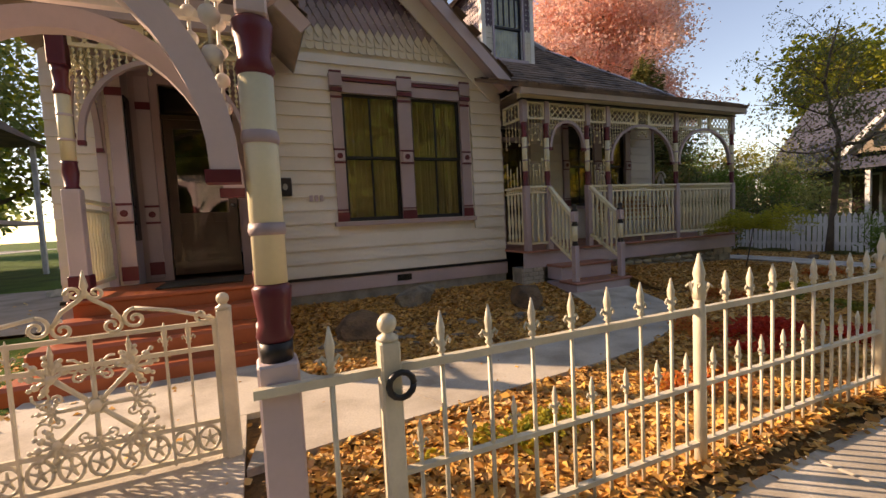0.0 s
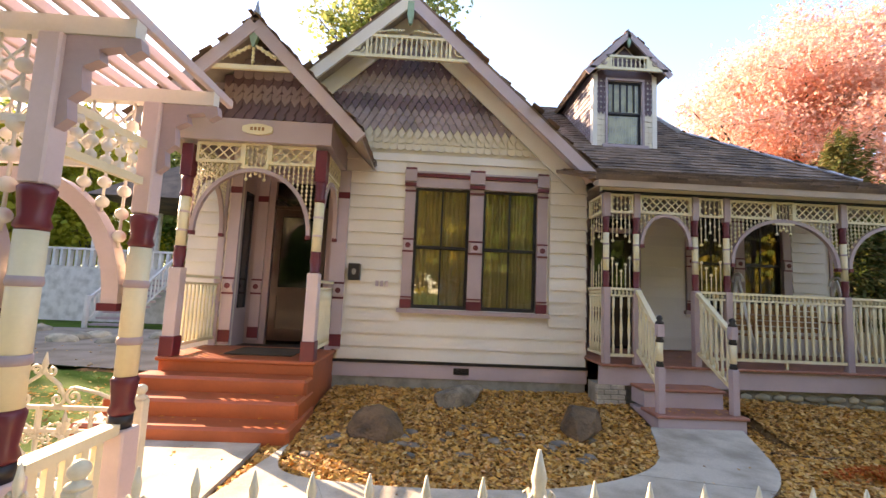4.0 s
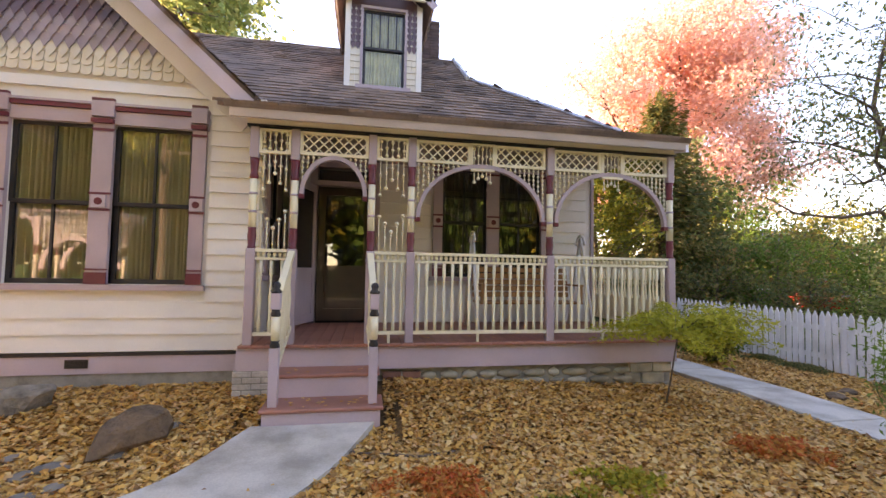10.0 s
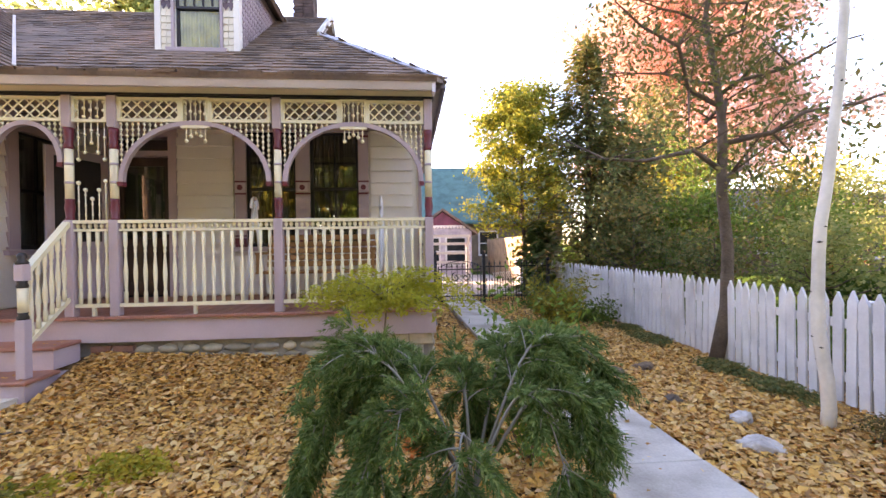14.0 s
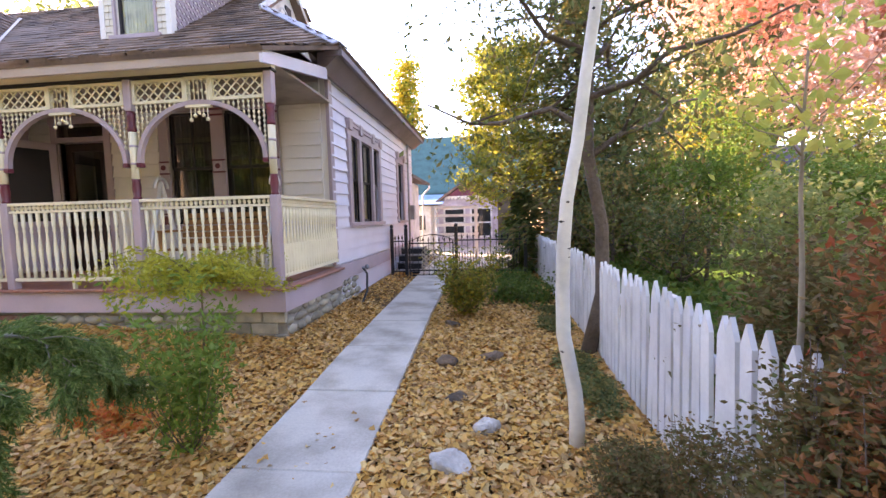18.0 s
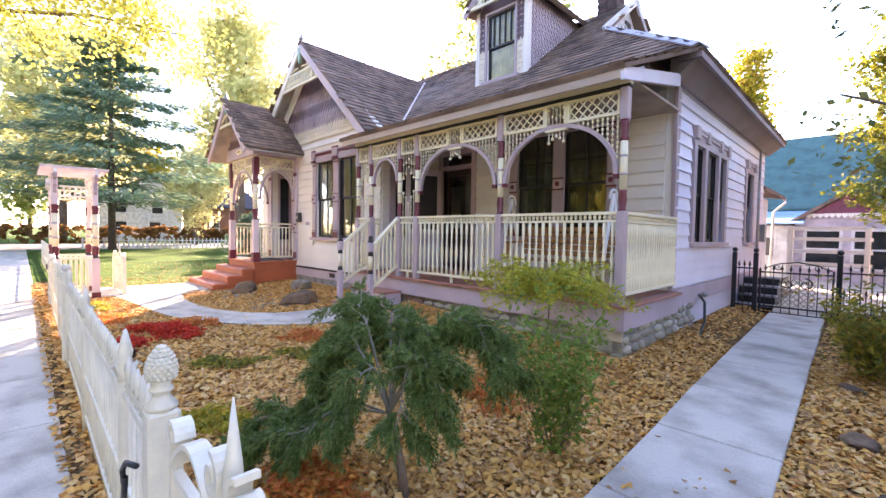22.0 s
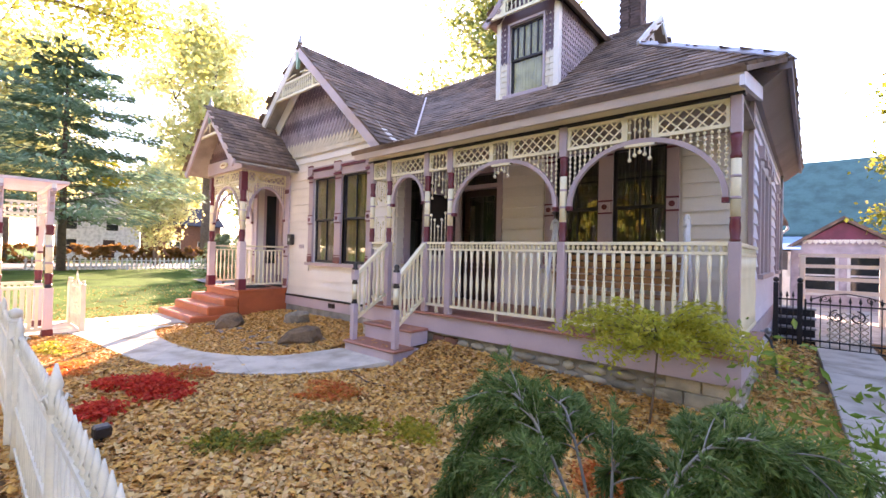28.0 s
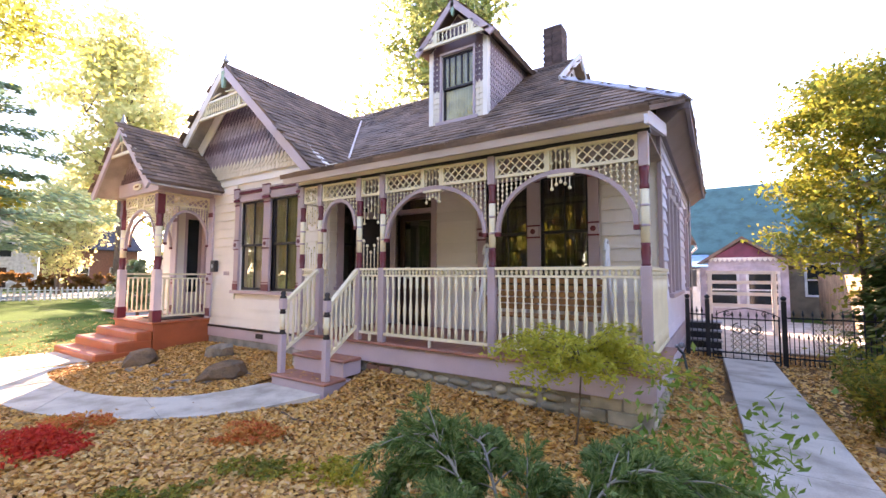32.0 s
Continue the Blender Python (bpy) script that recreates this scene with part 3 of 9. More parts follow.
def boards(parent, x0, x1, z0, z1, place, pitch=0.197, holes=(), top=None, material=CREAM):
    """Clapboards, course by course, cut at openings (x0, x1, z0, z1). place turns (along, out, up) into the world."""
    n = int(math.ceil((z1 - z0) / pitch))
    for k in range(n):
        a, b = z0 + k * pitch, min(z0 + (k + 1) * pitch, z1)
        lo, hi = x0, x1
        if top:
            lo, hi = max(x0, top(b)[0]), min(x1, top(b)[1])
        spans = [(lo, hi)]
        for h in holes:
            if h[2] < b - 0.02 and h[3] > a + 0.02:
                spans = [s for u, v in spans for s in ((u, min(v, h[0])), (max(u, h[1]), v)) if s[1] - s[0] > 0.03]
        for u, v in spans:
            if v - u < 0.05:
                continue
            bm = B()
            c = [(u, 0.040, a), (v, 0.040, a), (v, 0, a), (u, 0, a), (u, 0.010, b + 0.004), (v, 0.010, b + 0.004), (v, 0, b + 0.004), (u, 0, b + 0.004)]
            quads(bm, [place(*p) for p in c], BOXF)
            bmesh.ops.recalc_face_normals(bm, faces=bm.faces[:])
            part("clapboard", bm, material, parent)


def front(y):
    return lambda s, o, z: (s, y - o, z)


def flank(x):
    return lambda s, o, z: (x + o, s, z)


# wing front wall with openings for the doorway and the window pair
WIN = (1.36, 3.36, 1.42, 3.36)
DOORWAY = (-1.42, 0.22, 0.7, 3.62)
bm = B()
yb = WY + 0.16
wall_slab(bm, (WX0, WX1), (0.05, 3.75), [WIN, DOORWAY], front(WY), 0.16)
zt = APZ - 0.12
prism(bm, [(WX0, 3.75), (WX1, 3.75), (APX, zt)], 'y', WY, yb)
wall_f = part("front_wall", bm, CREAM, house, "cream clapboard wall")
gable_line = lambda z: (APX - (zt - z) / SLOPE, APX + (zt - z) / SLOPE)
boards(wall_f, WX0, WX1 - 0.0, 0.62, 3.9, front(WY), holes=[(1.2, 3.55, 1.3, 3.72), (DOORWAY[0], 0.26, 0, 3.7)], top=lambda z: gable_line(z) if z > 3.5 else (WX0, WX1))
# skirt and foundation
bm = B()
box(bm, WX0 - 0.02, WX1 + 0.02, WY - 0.035, WY - 0.002, 0.36, 0.565)
part("skirt_board", bm, MAUVEL, house)
bm = B()
box(bm, WX0 - 0.03, WX1 + 0.03, WY - 0.05, WY - 0.002, 0.57, 0.61)
part("water_table", bm, BLACKP, house)
bm = B()
box(bm, 2.08, 2.32, WY - 0.045, WY - 0.036, 0.43, 0.53)
for k in range(5):
    box(bm, 2.1, 2.3, WY - 0.052, WY - 0.045, 0.44 + 0.017 * k, 0.448 + 0.017 * k)
part("foundation_vent", bm, BLACKP, house)
bm = B()
box(bm, WX0, WX1, WY - 0.01, WY + 0.12, -0.1, 0.36)
part("foundation", bm, MORTAR, house, "grey stone foundation")

# other walls
bm = B()
wall_slab(bm, (WY + 0.16, BY), (0.05, 3.9), [(6.98, 7.72, 1.55, 3.15)], flank(WX1), 0.16)
wall_in = part("inner_side_wall", bm, CREAM, house)
IW = (6.98, 7.72, 1.55, 3.15)
boards(wall_in, WY + 0.02, BY, 0.8, 3.5, flank(WX1), holes=[(IW[0] - 0.12, IW[1] + 0.12, IW[2] - 0.08, IW[3] + 0.15)])
VD = (4.72, 5.6, 0.78, 3.0)
VW = (6.72, 8.62, 1.55, 3.4)
bm = B()
wall_slab(bm, (WX1, SX), (0.05, 4.0), [(VD[0], VD[1], 0.05, VD[3] + 0.3), VW], front(BY), 0.16)
wall_v = part("veranda_wall", bm, CREAM, house, "cream clapboard wall in shade")
boards(wall_v, WX1 + 0.03, SX - 0.12, 0.8, 3.9, front(BY), holes=[(VD[0] - 0.12, VD[1] + 0.12, 0, VD[3] + 0.42), (VW[0] - 0.14, VW[1] + 0.14, VW[2] - 0.1, VW[3] + 0.2)])
bm = B()
BACKY = 15.2
SW1 = (8.85, 10.95, 1.5, 3.1)
SW2 = (12.9, 13.7, 1.5, 3.1)
wall_slab(bm, (BY + 0.16, BACKY), (0.05, 4.1), [SW1, SW2], flank(SX), 0.16)
# cream boards, tinted lavender for the skylight on this side
wall_s = part("side_wall", bm, SKYWHITE, house, "clapboard side wall with a blue skylight tint in its colour")
boards(wall_s, BY + 0.02, BACKY, 0.82, 4.0, flank(SX), holes=[(SW1[0] - 0.14, SW1[1] + 0.14, SW1[2] - 0.1, SW1[3] + 0.2), (SW2[0] - 0.12, SW2[1] + 0.12, SW2[2] - 0.1, SW2[3] + 0.2)], material=SKYWHITE)
bm = B()
box(bm, SX - 0.02, SX + 0.035, BY - 0.03, BY + 0.12, 0.8, 3.9)
part("corner_board", bm, MAUVE, house)
bm = B()
box(bm, SX, SX + 0.035, 6.02, BACKY, 0.52, 0.78)
part("side_skirt_board", bm, MAUVEL, house)
# unseen panels, added to block light so the rooms behind the windows stay dark
bm = B()
box(bm, 0.4, WX1 - 0.2, WY + 1.3, WY + 1.36, 0.7, 3.7)
box(bm, WX1, SX - 1.2, BY + 1.2, BY + 1.26, 0.7, 3.7)
box(bm, SX - 1.26, SX - 1.2, BY + 1.2, BACKY, 0.7, 3.7)
box(bm, 5.95, 6.01, BY + 0.17, BY + 1.2, 0.7, 3.7)
part("room_partition", bm, DARKIN, house)
bm = B()
box(bm, WX0, SX, BACKY, BACKY + 0.15, 0.0, 4.1)
box(bm, WX0, WX0 + 0.15, WY + 0.16, BACKY, 0.0, 3.9)
part("rear_wall", bm, CREAM, house)
bm = B()
box(bm, WX0 + 0.15, SX - 0.17, BY + 0.17, BACKY, 3.7, 3.76)
box(bm, WX0 + 0.15, WX1 - 0.17, WY + 0.17, BY + 0.17, 3.7, 3.76)
box(bm, WX0 + 0.15, WX1 - 0.2, WY + 0.17, BACKY, 0.6, 0.7)
box(bm, WX1 - 0.2, SX - 0.2, BY + 0.17, BACKY, 0.6, 0.7)
part("inner_floor", bm, DARKIN, house)


# ---- roof ----
def shingles(bm, O, U, V, poly, pitch=0.17, width=0.2, seed=1):
    """Courses of wooden shingles on a roof face: O a point, U along the eave, V up the slope, poly the face's outline in (u, v)."""
    rnd = random.Random(seed)
    O, U, V = Vector(O), Vector(U).normalized(), Vector(V).normalized()
    N = U.cross(V).normalized()
    if N.z < 0:
        N = -N
    us, vs_ = [p[0] for p in poly], [p[1] for p in poly]
    v, vmax = min(vs_), max(vs_)
    while v < max(vs_):
        u = min(us) - rnd.random() * width
        while u < max(us):
            w = width * (0.6 + 0.8 * rnd.random())
            if inside((u + w / 2, v + pitch * 0.4), poly):
                l = pitch * 1.25
                d = rnd.uniform(-0.014, 0.014)
                h0, h1 = rnd.uniform(0.020, 0.036), 0.004
                a, b = u + 0.004, u + w - 0.004
                c = [O + U * s + V * t + N * h for s, t, h in ((a, v + d, h0), (b, v + d, h0), (b, min(v + l, vmax), h1), (a, min(v + l, vmax), h1), (a, v + d, 0), (b, v + d, 0))]
                q = [bm.verts.new(p) for p in c]
                bm.faces.new((q[0], q[1], q[2], q[3]))
                bm.faces.new((q[4], q[5], q[1], q[0]))
            u += w
        v += pitch


def roof_face(name, pts, thick=0.05, seed=1, pitch=0.17, label="", parent=None):
    """A roof slab over a flat outline given from the eave's left end round, with shingles on it."""
    P = [Vector(p) for p in pts]
    U = (P[1] - P[0]).normalized()
    N = (P[1] - P[0]).cross(P[2] - P[0]).normalized()
    if N.z < 0:
        N = -N
    V = N.cross(U).normalized()
    if V.z < 0:
        V = -V
    bm = B()
    top = [bm.verts.new(p) for p in P]
    bot = [bm.verts.new(p - N * thick) for p in P]
    n = len(P)
    f = [bm.faces.new(top), bm.faces.new(bot[::-1])] + [bm.faces.new((top[i], bot[i], bot[(i + 1) % n], top[(i + 1) % n])) for i in range(n)]
    bmesh.ops.recalc_face_normals(bm, faces=f)
    ob = part(name, bm, SHINGLE, parent or house, label)
    bm = B()
    poly = [((p - P[0]).dot(U), (p - P[0]).dot(V)) for p in P]
    shingles(bm, P[0], U, V, poly, pitch=pitch, seed=seed)
    part("shingles", bm, SHINGLE, ob, "weathered cedar shingles", kind="stuff")
    return ob


RY, RZ = 11.3, 7.05                  # main ridge
EY, EZ, EX = 7.5, 4.10, 9.99         # main eave
PY, PZ = 5.70, 3.44                   # veranda eave
PX0, PX1 = 3.95, 9.71
GX = 7.40                             # gablet plane
GBZ = 5.87                            # foot of the gablet
hipx = GX
# wing
wy0 = 6.2
for sgn, name in ((1, "wing_roof_east"), (-1, "wing_roof_west")):
    xe = APX + sgn * 3.0
    ze = APZ - 3.0 * SLOPE
    pts = [(xe, wy0, ze), (xe, 10.6, ze), (APX, 10.6, APZ), (APX, wy0, APZ)]
    roof_face(name, pts if sgn > 0 else [pts[1], pts[0], pts[3], pts[2]], seed=3 + sgn)
# main front slope, with the flatter veranda roof below it
roof_face("main_roof_front", [(1.0, EY, EZ), (EX, EY, EZ), (GX + 0.25, EY + (GBZ - EZ) / (RZ - EZ) * (RY - EY), GBZ), (GX + 0.2, RY, RZ), (-0.5, RY, RZ), (-2.0, EY + 2, EZ + 1.6)], seed=7)
roof_face("veranda_roof", [(PX0, PY, PZ), (PX1, PY, PZ), (EX - 0.05, EY + 0.05, EZ + 0.03), (3.2, EY + 0.05, EZ + 0.03)], seed=8)
roof_face("main_roof_side", [(EX, EY, EZ), (EX, 15.4, EZ), (GX + 0.25, RY + 1.3, GBZ), (GX + 0.25, EY + (GBZ - EZ) / (RZ - EZ) * (RY - EY), GBZ)], seed=9)
roof_face("main_roof_rear", [(EX, 15.4, EZ), (-2.0, 15.4, EZ), (-0.5, RY, RZ), (GX + 0.2, RY, RZ), (GX + 0.25, RY + 1.3, GBZ)], seed=10, pitch=0.3)
# pale sheet-metal flashing along the hip and in the valley
hip_a, hip_b = Vector((EX, EY, EZ)), Vector((GX + 0.25, EY + (GBZ - EZ) / (RZ - EZ) * (RY - EY), GBZ))
run = (hip_b - hip_a).normalized()
n_front = Vector((0, -(RZ - EZ), RY - EY)).normalized()
n_side = Vector((GBZ - EZ, 0, EX - GX - 0.25)).normalized()
for k in range(9):
    bm = B()
    p, q = hip_a.lerp(hip_b, 0.03 + 0.97 * k / 9), hip_a.lerp(hip_b, 0.03 + 0.97 * (k + 1) / 9)
    lap = Vector((0, 0, 0.006 * (k % 2)))
    for nrm, wide in ((n_front, 0.10), (n_side, 0.15)):
        out = run.cross(nrm)
        if out.z > 0:
            out = -out
        up = Vector((0, 0, 0.062)) + lap
        quads(bm, [p + up, q + up, q + out * wide + nrm * 0.05 + lap, p + out * wide + nrm * 0.05 + lap,
                   p + up * 0.7, q + up * 0.7, q + out * wide + nrm * 0.03, p + out * wide + nrm * 0.03], ((0, 1, 2, 3), (7, 6, 5, 4), (3, 2, 6, 7), (0, 3, 7, 4), (2, 1, 5, 6)))
    bmesh.ops.recalc_face_normals(bm, faces=bm.faces[:])
    part("hip_flashing", bm, FLASH, house, "pale sheet-metal hip flashing")
bm = B()
va = [Vector((x, EY + (APZ - SLOPE * (x - APX) - EZ) / (RZ - EZ) * (RY - EY), APZ - SLOPE * (x - APX) + 0.045)) for x in (3.55, 1.15)]
beam(bm, va[0], va[1], 0.045, 0.02)
part("valley_flashing", bm, EAVE, house, "pale metal valley flashing")
# gablet
bm = B()
gy0 = EY + (GBZ - EZ) / (RZ - EZ) * (RY - EY)
prism(bm, [(gy0, GBZ - 0.05), (RY + (RY - gy0), GBZ - 0.05), (RY, RZ - 0.08)], 'x', GX - 0.05, GX)
gablet = part("gablet", bm, PLASTICW, house, "small pale gable with a scroll trim")
bm = B()
for s in (-1, 1):
    beam(bm, (GX + 0.2, RY + s * (RY - gy0 + 0.1), GBZ - 0.05), (GX + 0.2, RY, RZ + 0.0), 0.05, 0.16)
beam(bm, (GX + 0.2, gy0 + 0.25, GBZ + 0.16), (GX + 0.2, 2 * RY - gy0 - 0.25, GBZ + 0.16), 0.04, 0.06)
for s in (-1, 1):
    tube(bm, [(GX + 0.2, RY + s * (0.62 + 0.16 * math.cos(a / 3)), GBZ + 0.3 + 0.12 * math.sin(a / 3)) for a in range(16)], 0.018, 5)
part("gablet_trim", bm, PLASTICW, gablet)
bm = B()
box(bm, GX, GX + 0.03, RY - 0.14, RY + 0.14, GBZ + 0.3, GBZ + 0.75)
part("louvre", bm, BLACKP, gablet)
# chimney, brick by brick in courses
bm = B()
box(bm, 6.78, 7.16, 11.16, 11.54, 6.5, 7.80)
chim = part("chimney", bm, SOOT, house, "old brick chimney")
bm = B()
box(bm, -0.125, 0.125, -0.03, 0.03, -0.032, 0.032)
brickm = link("brick", bm, SOOT)
for k in range(16):
    z = 6.72 + 0.073 * k
    for j in range(2):
        o = 0.065 if k % 2 else -0.065
        if z < 7.82:
            again("brick", brickm, chim, (6.85 + 0.235 * j + o * 0.2, 11.15, z)).scale[0] = 0.85
            again("brick", brickm, chim, (7.17, 11.25 + 0.235 * j + o * 0.2, z), math.pi / 2).scale[0] = 0.85
bm = B()
bevbox(bm, 6.74, 7.20, 11.12, 11.58, 7.80, 7.93, 0.015)
part("cap", bm, SOOT, chim)

# ---- windows, doors and trim of the house ----
def lb(bm, place, s0, s1, o0, o1, z0, z1):
    """A box in a wall's own directions: along, out, up."""
    quads(bm, [place(*c) for c in ((s0, o0, z0), (s1, o0, z0), (s1, o1, z0), (s0, o1, z0), (s0, o0, z1), (s1, o0, z1), (s1, o1, z1), (s0, o1, z1))], BOXF)


def done(bm):
    bmesh.ops.recalc_face_normals(bm, faces=bm.faces[:])
    return bm


def sash_window(parent, place, s0, s1, z0, z1, curtain=CURTAIN, muntin=True, seed=0, glass=None):
    """Black double-hung sashes, panes and a pleated curtain, inside an opening."""
    zm = (z0 + z1) / 2 + 0.02
    for k, (a, b, o) in enumerate(((z0, zm, -0.045), (zm - 0.03, z1, -0.02))):
        bm = B()
        lb(bm, place, s0, s0 + 0.045, o - 0.04, o, a, b)
        lb(bm, place, s1 - 0.045, s1, o - 0.04, o, a, b)
        lb(bm, place, s0 + 0.045, s1 - 0.045, o - 0.04, o, a, a + (0.06 if k == 0 else 0.04))
        lb(bm, place, s0 + 0.045, s1 - 0.045, o - 0.04, o, b - 0.04, b)
        if muntin:
            c = (s0 + s1) / 2
            lb(bm, place, c - 0.014, c + 0.014, o - 0.035, o - 0.005, a + 0.04, b - 0.04)
        sash = part("sash", done(bm), BLACKP, parent, "black painted sash")
        bm = B()
        quads(bm, [place(s, o - 0.02, z) for s, z in ((s0 + 0.03, a + 0.02), (s1 - 0.03, a + 0.02), (s1 - 0.03, b - 0.02), (s0 + 0.03, b - 0.02))], ((0, 1, 2, 3),))
        pane = part("pane", bm, glass or GLASS, parent)
        pane.visible_shadow = False
    if curtain:
        bm = B()
        n = 96
        rnd = random.Random(seed)
        ph = rnd.random() * 6
        cols = []
        for i in range(n + 1):
            s = s0 + (s1 - s0) * i / n
            o = -0.14 + 0.045 * math.sin(i * 0.85 + ph + 1.5 * math.sin(i * 0.21 + ph)) + 0.016 * math.sin(i * 1.9)
            cols.append([bm.verts.new(place(s, o, z0 - 0.05)), bm.verts.new(place(s, o * 0.96, z1 + 0.05))])
        for u, v in zip(cols, cols[1:]):
            bm.faces.new((u[0], v[0], v[1], u[1])).smooth = True
        part("curtain", done(bm), curtain, parent, "drawn pleated curtain")


def rosette(parent, place, s, z, o=0.0, material=None):
    bm = B()
    lb(bm, place, s - 0.075, s + 0.075, o, o + 0.03, z - 0.075, z + 0.075)
    blk = part("rosette_block", done(bm), MAUVEL, parent)
    bm = B()
    for r, h in ((0.045, 0.038), (0.02, 0.048)):
        c = [(s + r * math.cos(a * 0.7854), o + h, z + r * math.sin(a * 0.7854)) for a in range(8)]
        d = [(p[0], o + 0.03, p[2]) for p in c]
        quads(bm, [place(*p) for p in c + d], [tuple(range(8))] + [(i, (i + 1) % 8, 8 + (i + 1) % 8, 8 + i) for i in range(8)])
    part("rosette", done(bm), MAROON, blk)


def trim_window(name, place, openings, z0, z1, label, curtain=CURTAIN, rich=True, seed=0, trim=MAUVE, parent=None):
    """A window with pilaster casings between and beside its openings (s0, s1), a capped header and a sill."""
    edges = [openings[0][0] - 0.16] + [x for o in openings for x in o] + [openings[-1][1] + 0.16]
    bm = B()
    lb(bm, place, edges[0] - 0.02, edges[-1] + 0.02, 0.0, 0.05, z1, z1 + 0.16)
    win = part(name, done(bm), trim, parent or house, label)
    bm = B()
    lb(bm, place, edges[0] - 0.05, edges[-1] + 0.05, 0.0, 0.10, z0 - 0.07, z0 - 0.005)
    part("sill", done(bm), trim, win)
    bm = B()
    lb(bm, place, edges[0], edges[-1], 0.0, 0.075, z1 + 0.165, z1 + 0.215)
    part("header_band", done(bm), MAROON if rich else trim, win)
    bm = B()
    lb(bm, place, edges[0] - 0.02, edges[-1] + 0.02, 0.0, 0.09, z1 + 0.22, z1 + 0.25)
    part("cap", done(bm), trim, win)
    zm = (z0 + z1) / 2 + 0.02
    for i in range(0, len(edges), 2):
        a, b = edges[i], edges[i + 1]
        bm = B()
        lb(bm, place, a, b, 0.0, 0.055, z0, z1 - 0.002)
        lb(bm, place, a - 0.012, b + 0.012, 0.0, 0.095, z1 + 0.08, z1 + 0.27)
        pil = part("pilaster", done(bm), trim, win)
        if rich:
            for za, zb in ((z0, z0 + 0.14), (z0 + 0.165, z0 + 0.185), (zm - 0.11, zm - 0.085), (zm + 0.085, zm + 0.11), (z1 - 0.09, z1 - 0.06), (z1 + 0.0, z1 + 0.05), (z1 + 0.275, z1 + 0.30)):
                bm = B()
                lb(bm, place, a - 0.008, b + 0.008, 0.055, 0.068 if za < z1 else 0.1, za, zb)
                part("accent_band", done(bm), MAROON, win, "maroon accent band")
            rosette(win, place, (a + b) / 2, zm, 0.055)
    for k, (a, b) in enumerate(openings):
        sash_window(win, place, a, b, z0, z1, curtain, seed=seed + k)
    return win


FW = front(WY)
trim_window("front_window", FW, ((1.36, 2.24), (2.46, 3.34)), 1.42, 3.36, "paired sash windows with mauve pilasters and maroon rosettes", seed=1)
VWp = front(BY)
trim_window("veranda_window", VWp, ((6.78, 7.56), (7.78, 8.56)), 1.55, 3.4, "paired sash windows under the veranda", seed=4, curtain=CURTAIN_SHADE)
trim_window("inner_window", flank(WX1), ((6.98, 7.72),), 1.55, 3.15, "dark sash window beside the veranda door", seed=5, curtain=CURTAIN_SHADE, rich=False)
SP = flank(SX)
sw_win = trim_window("side_window", SP, ((8.92, 9.42), (9.56, 10.3), (10.44, 10.9)), 1.5, 3.1, "triple sash window in the side wall", curtain=LACE, rich=False, seed=7)
trim_window("side_window_small", SP, ((12.95, 13.65),), 1.5, 3.1, "single sash window in the side wall", curtain=LACE, rich=False, seed=9)

# fish-scale shingles of the gable
def scale_row(bm, x0, x1, z, w, h, y, shape, out=0.02, mi=0, place=None):
    """One course of cut shingles that hang down from z to z - h."""
    n = max(1, round((x1 - x0) / w))
    w = (x1 - x0) / n
    for i in range(n):
        a, b = x0 + i * w + 0.003, x0 + (i + 1) * w - 0.003
        m, r = (a + b) / 2, (b - a) / 2
        if shape == 'round':
            low = [(m + r * math.cos(radians(t)), z - h + r * 0.8 + r * 0.8 * math.sin(radians(t))) for t in (180, 215, 250, 290, 325, 360)]
        elif shape == 'point':
            low = [(a, z - h * 0.45), (m, z - h), (b, z - h * 0.45)]
        else:
            low = [(a, z - h), (b, z - h)]
        outline = [(a, z)] + low + [(b, z)]
        def oo(zz):
            return y - (0.006 + out * (z - zz) / h)
        P = place or (lambda s, yy, zz: (s, yy, zz))
        v = [bm.verts.new(P(s, oo(zz), zz)) for s, zz in outline]
        u = [bm.verts.new(P(s, oo(zz) + 0.012, zz)) for s, zz in outline]
        k = len(v)
        fs = [bm.faces.new(v)] + [bm.faces.new((v[j], v[j + 1], u[j + 1], u[j])) for j in range(k - 1)]
        for f in fs:
            f.material_index = mi


SCALES = {}


def scale_pieces(parent, x0, x1, z, w, h, y, shape, material, out=0.02):
    """The same course, shingle by shingle, as pieces that share one mesh."""
    key = (w, h, shape, out, material.name)
    if key not in SCALES:
        bm = B()
        scale_row(bm, -w / 2, w / 2, 0, w, h, 0, shape, out)
        SCALES[key] = link("fishscale_shingle", bm, material)
    n = max(1, round((x1 - x0) / w))
    wa = (x1 - x0) / n
    for i in range(n):
        o = again("fishscale_shingle", SCALES[key], parent, (x0 + (i + 0.5) * wa, y, z))
        o.scale[0] = wa / w


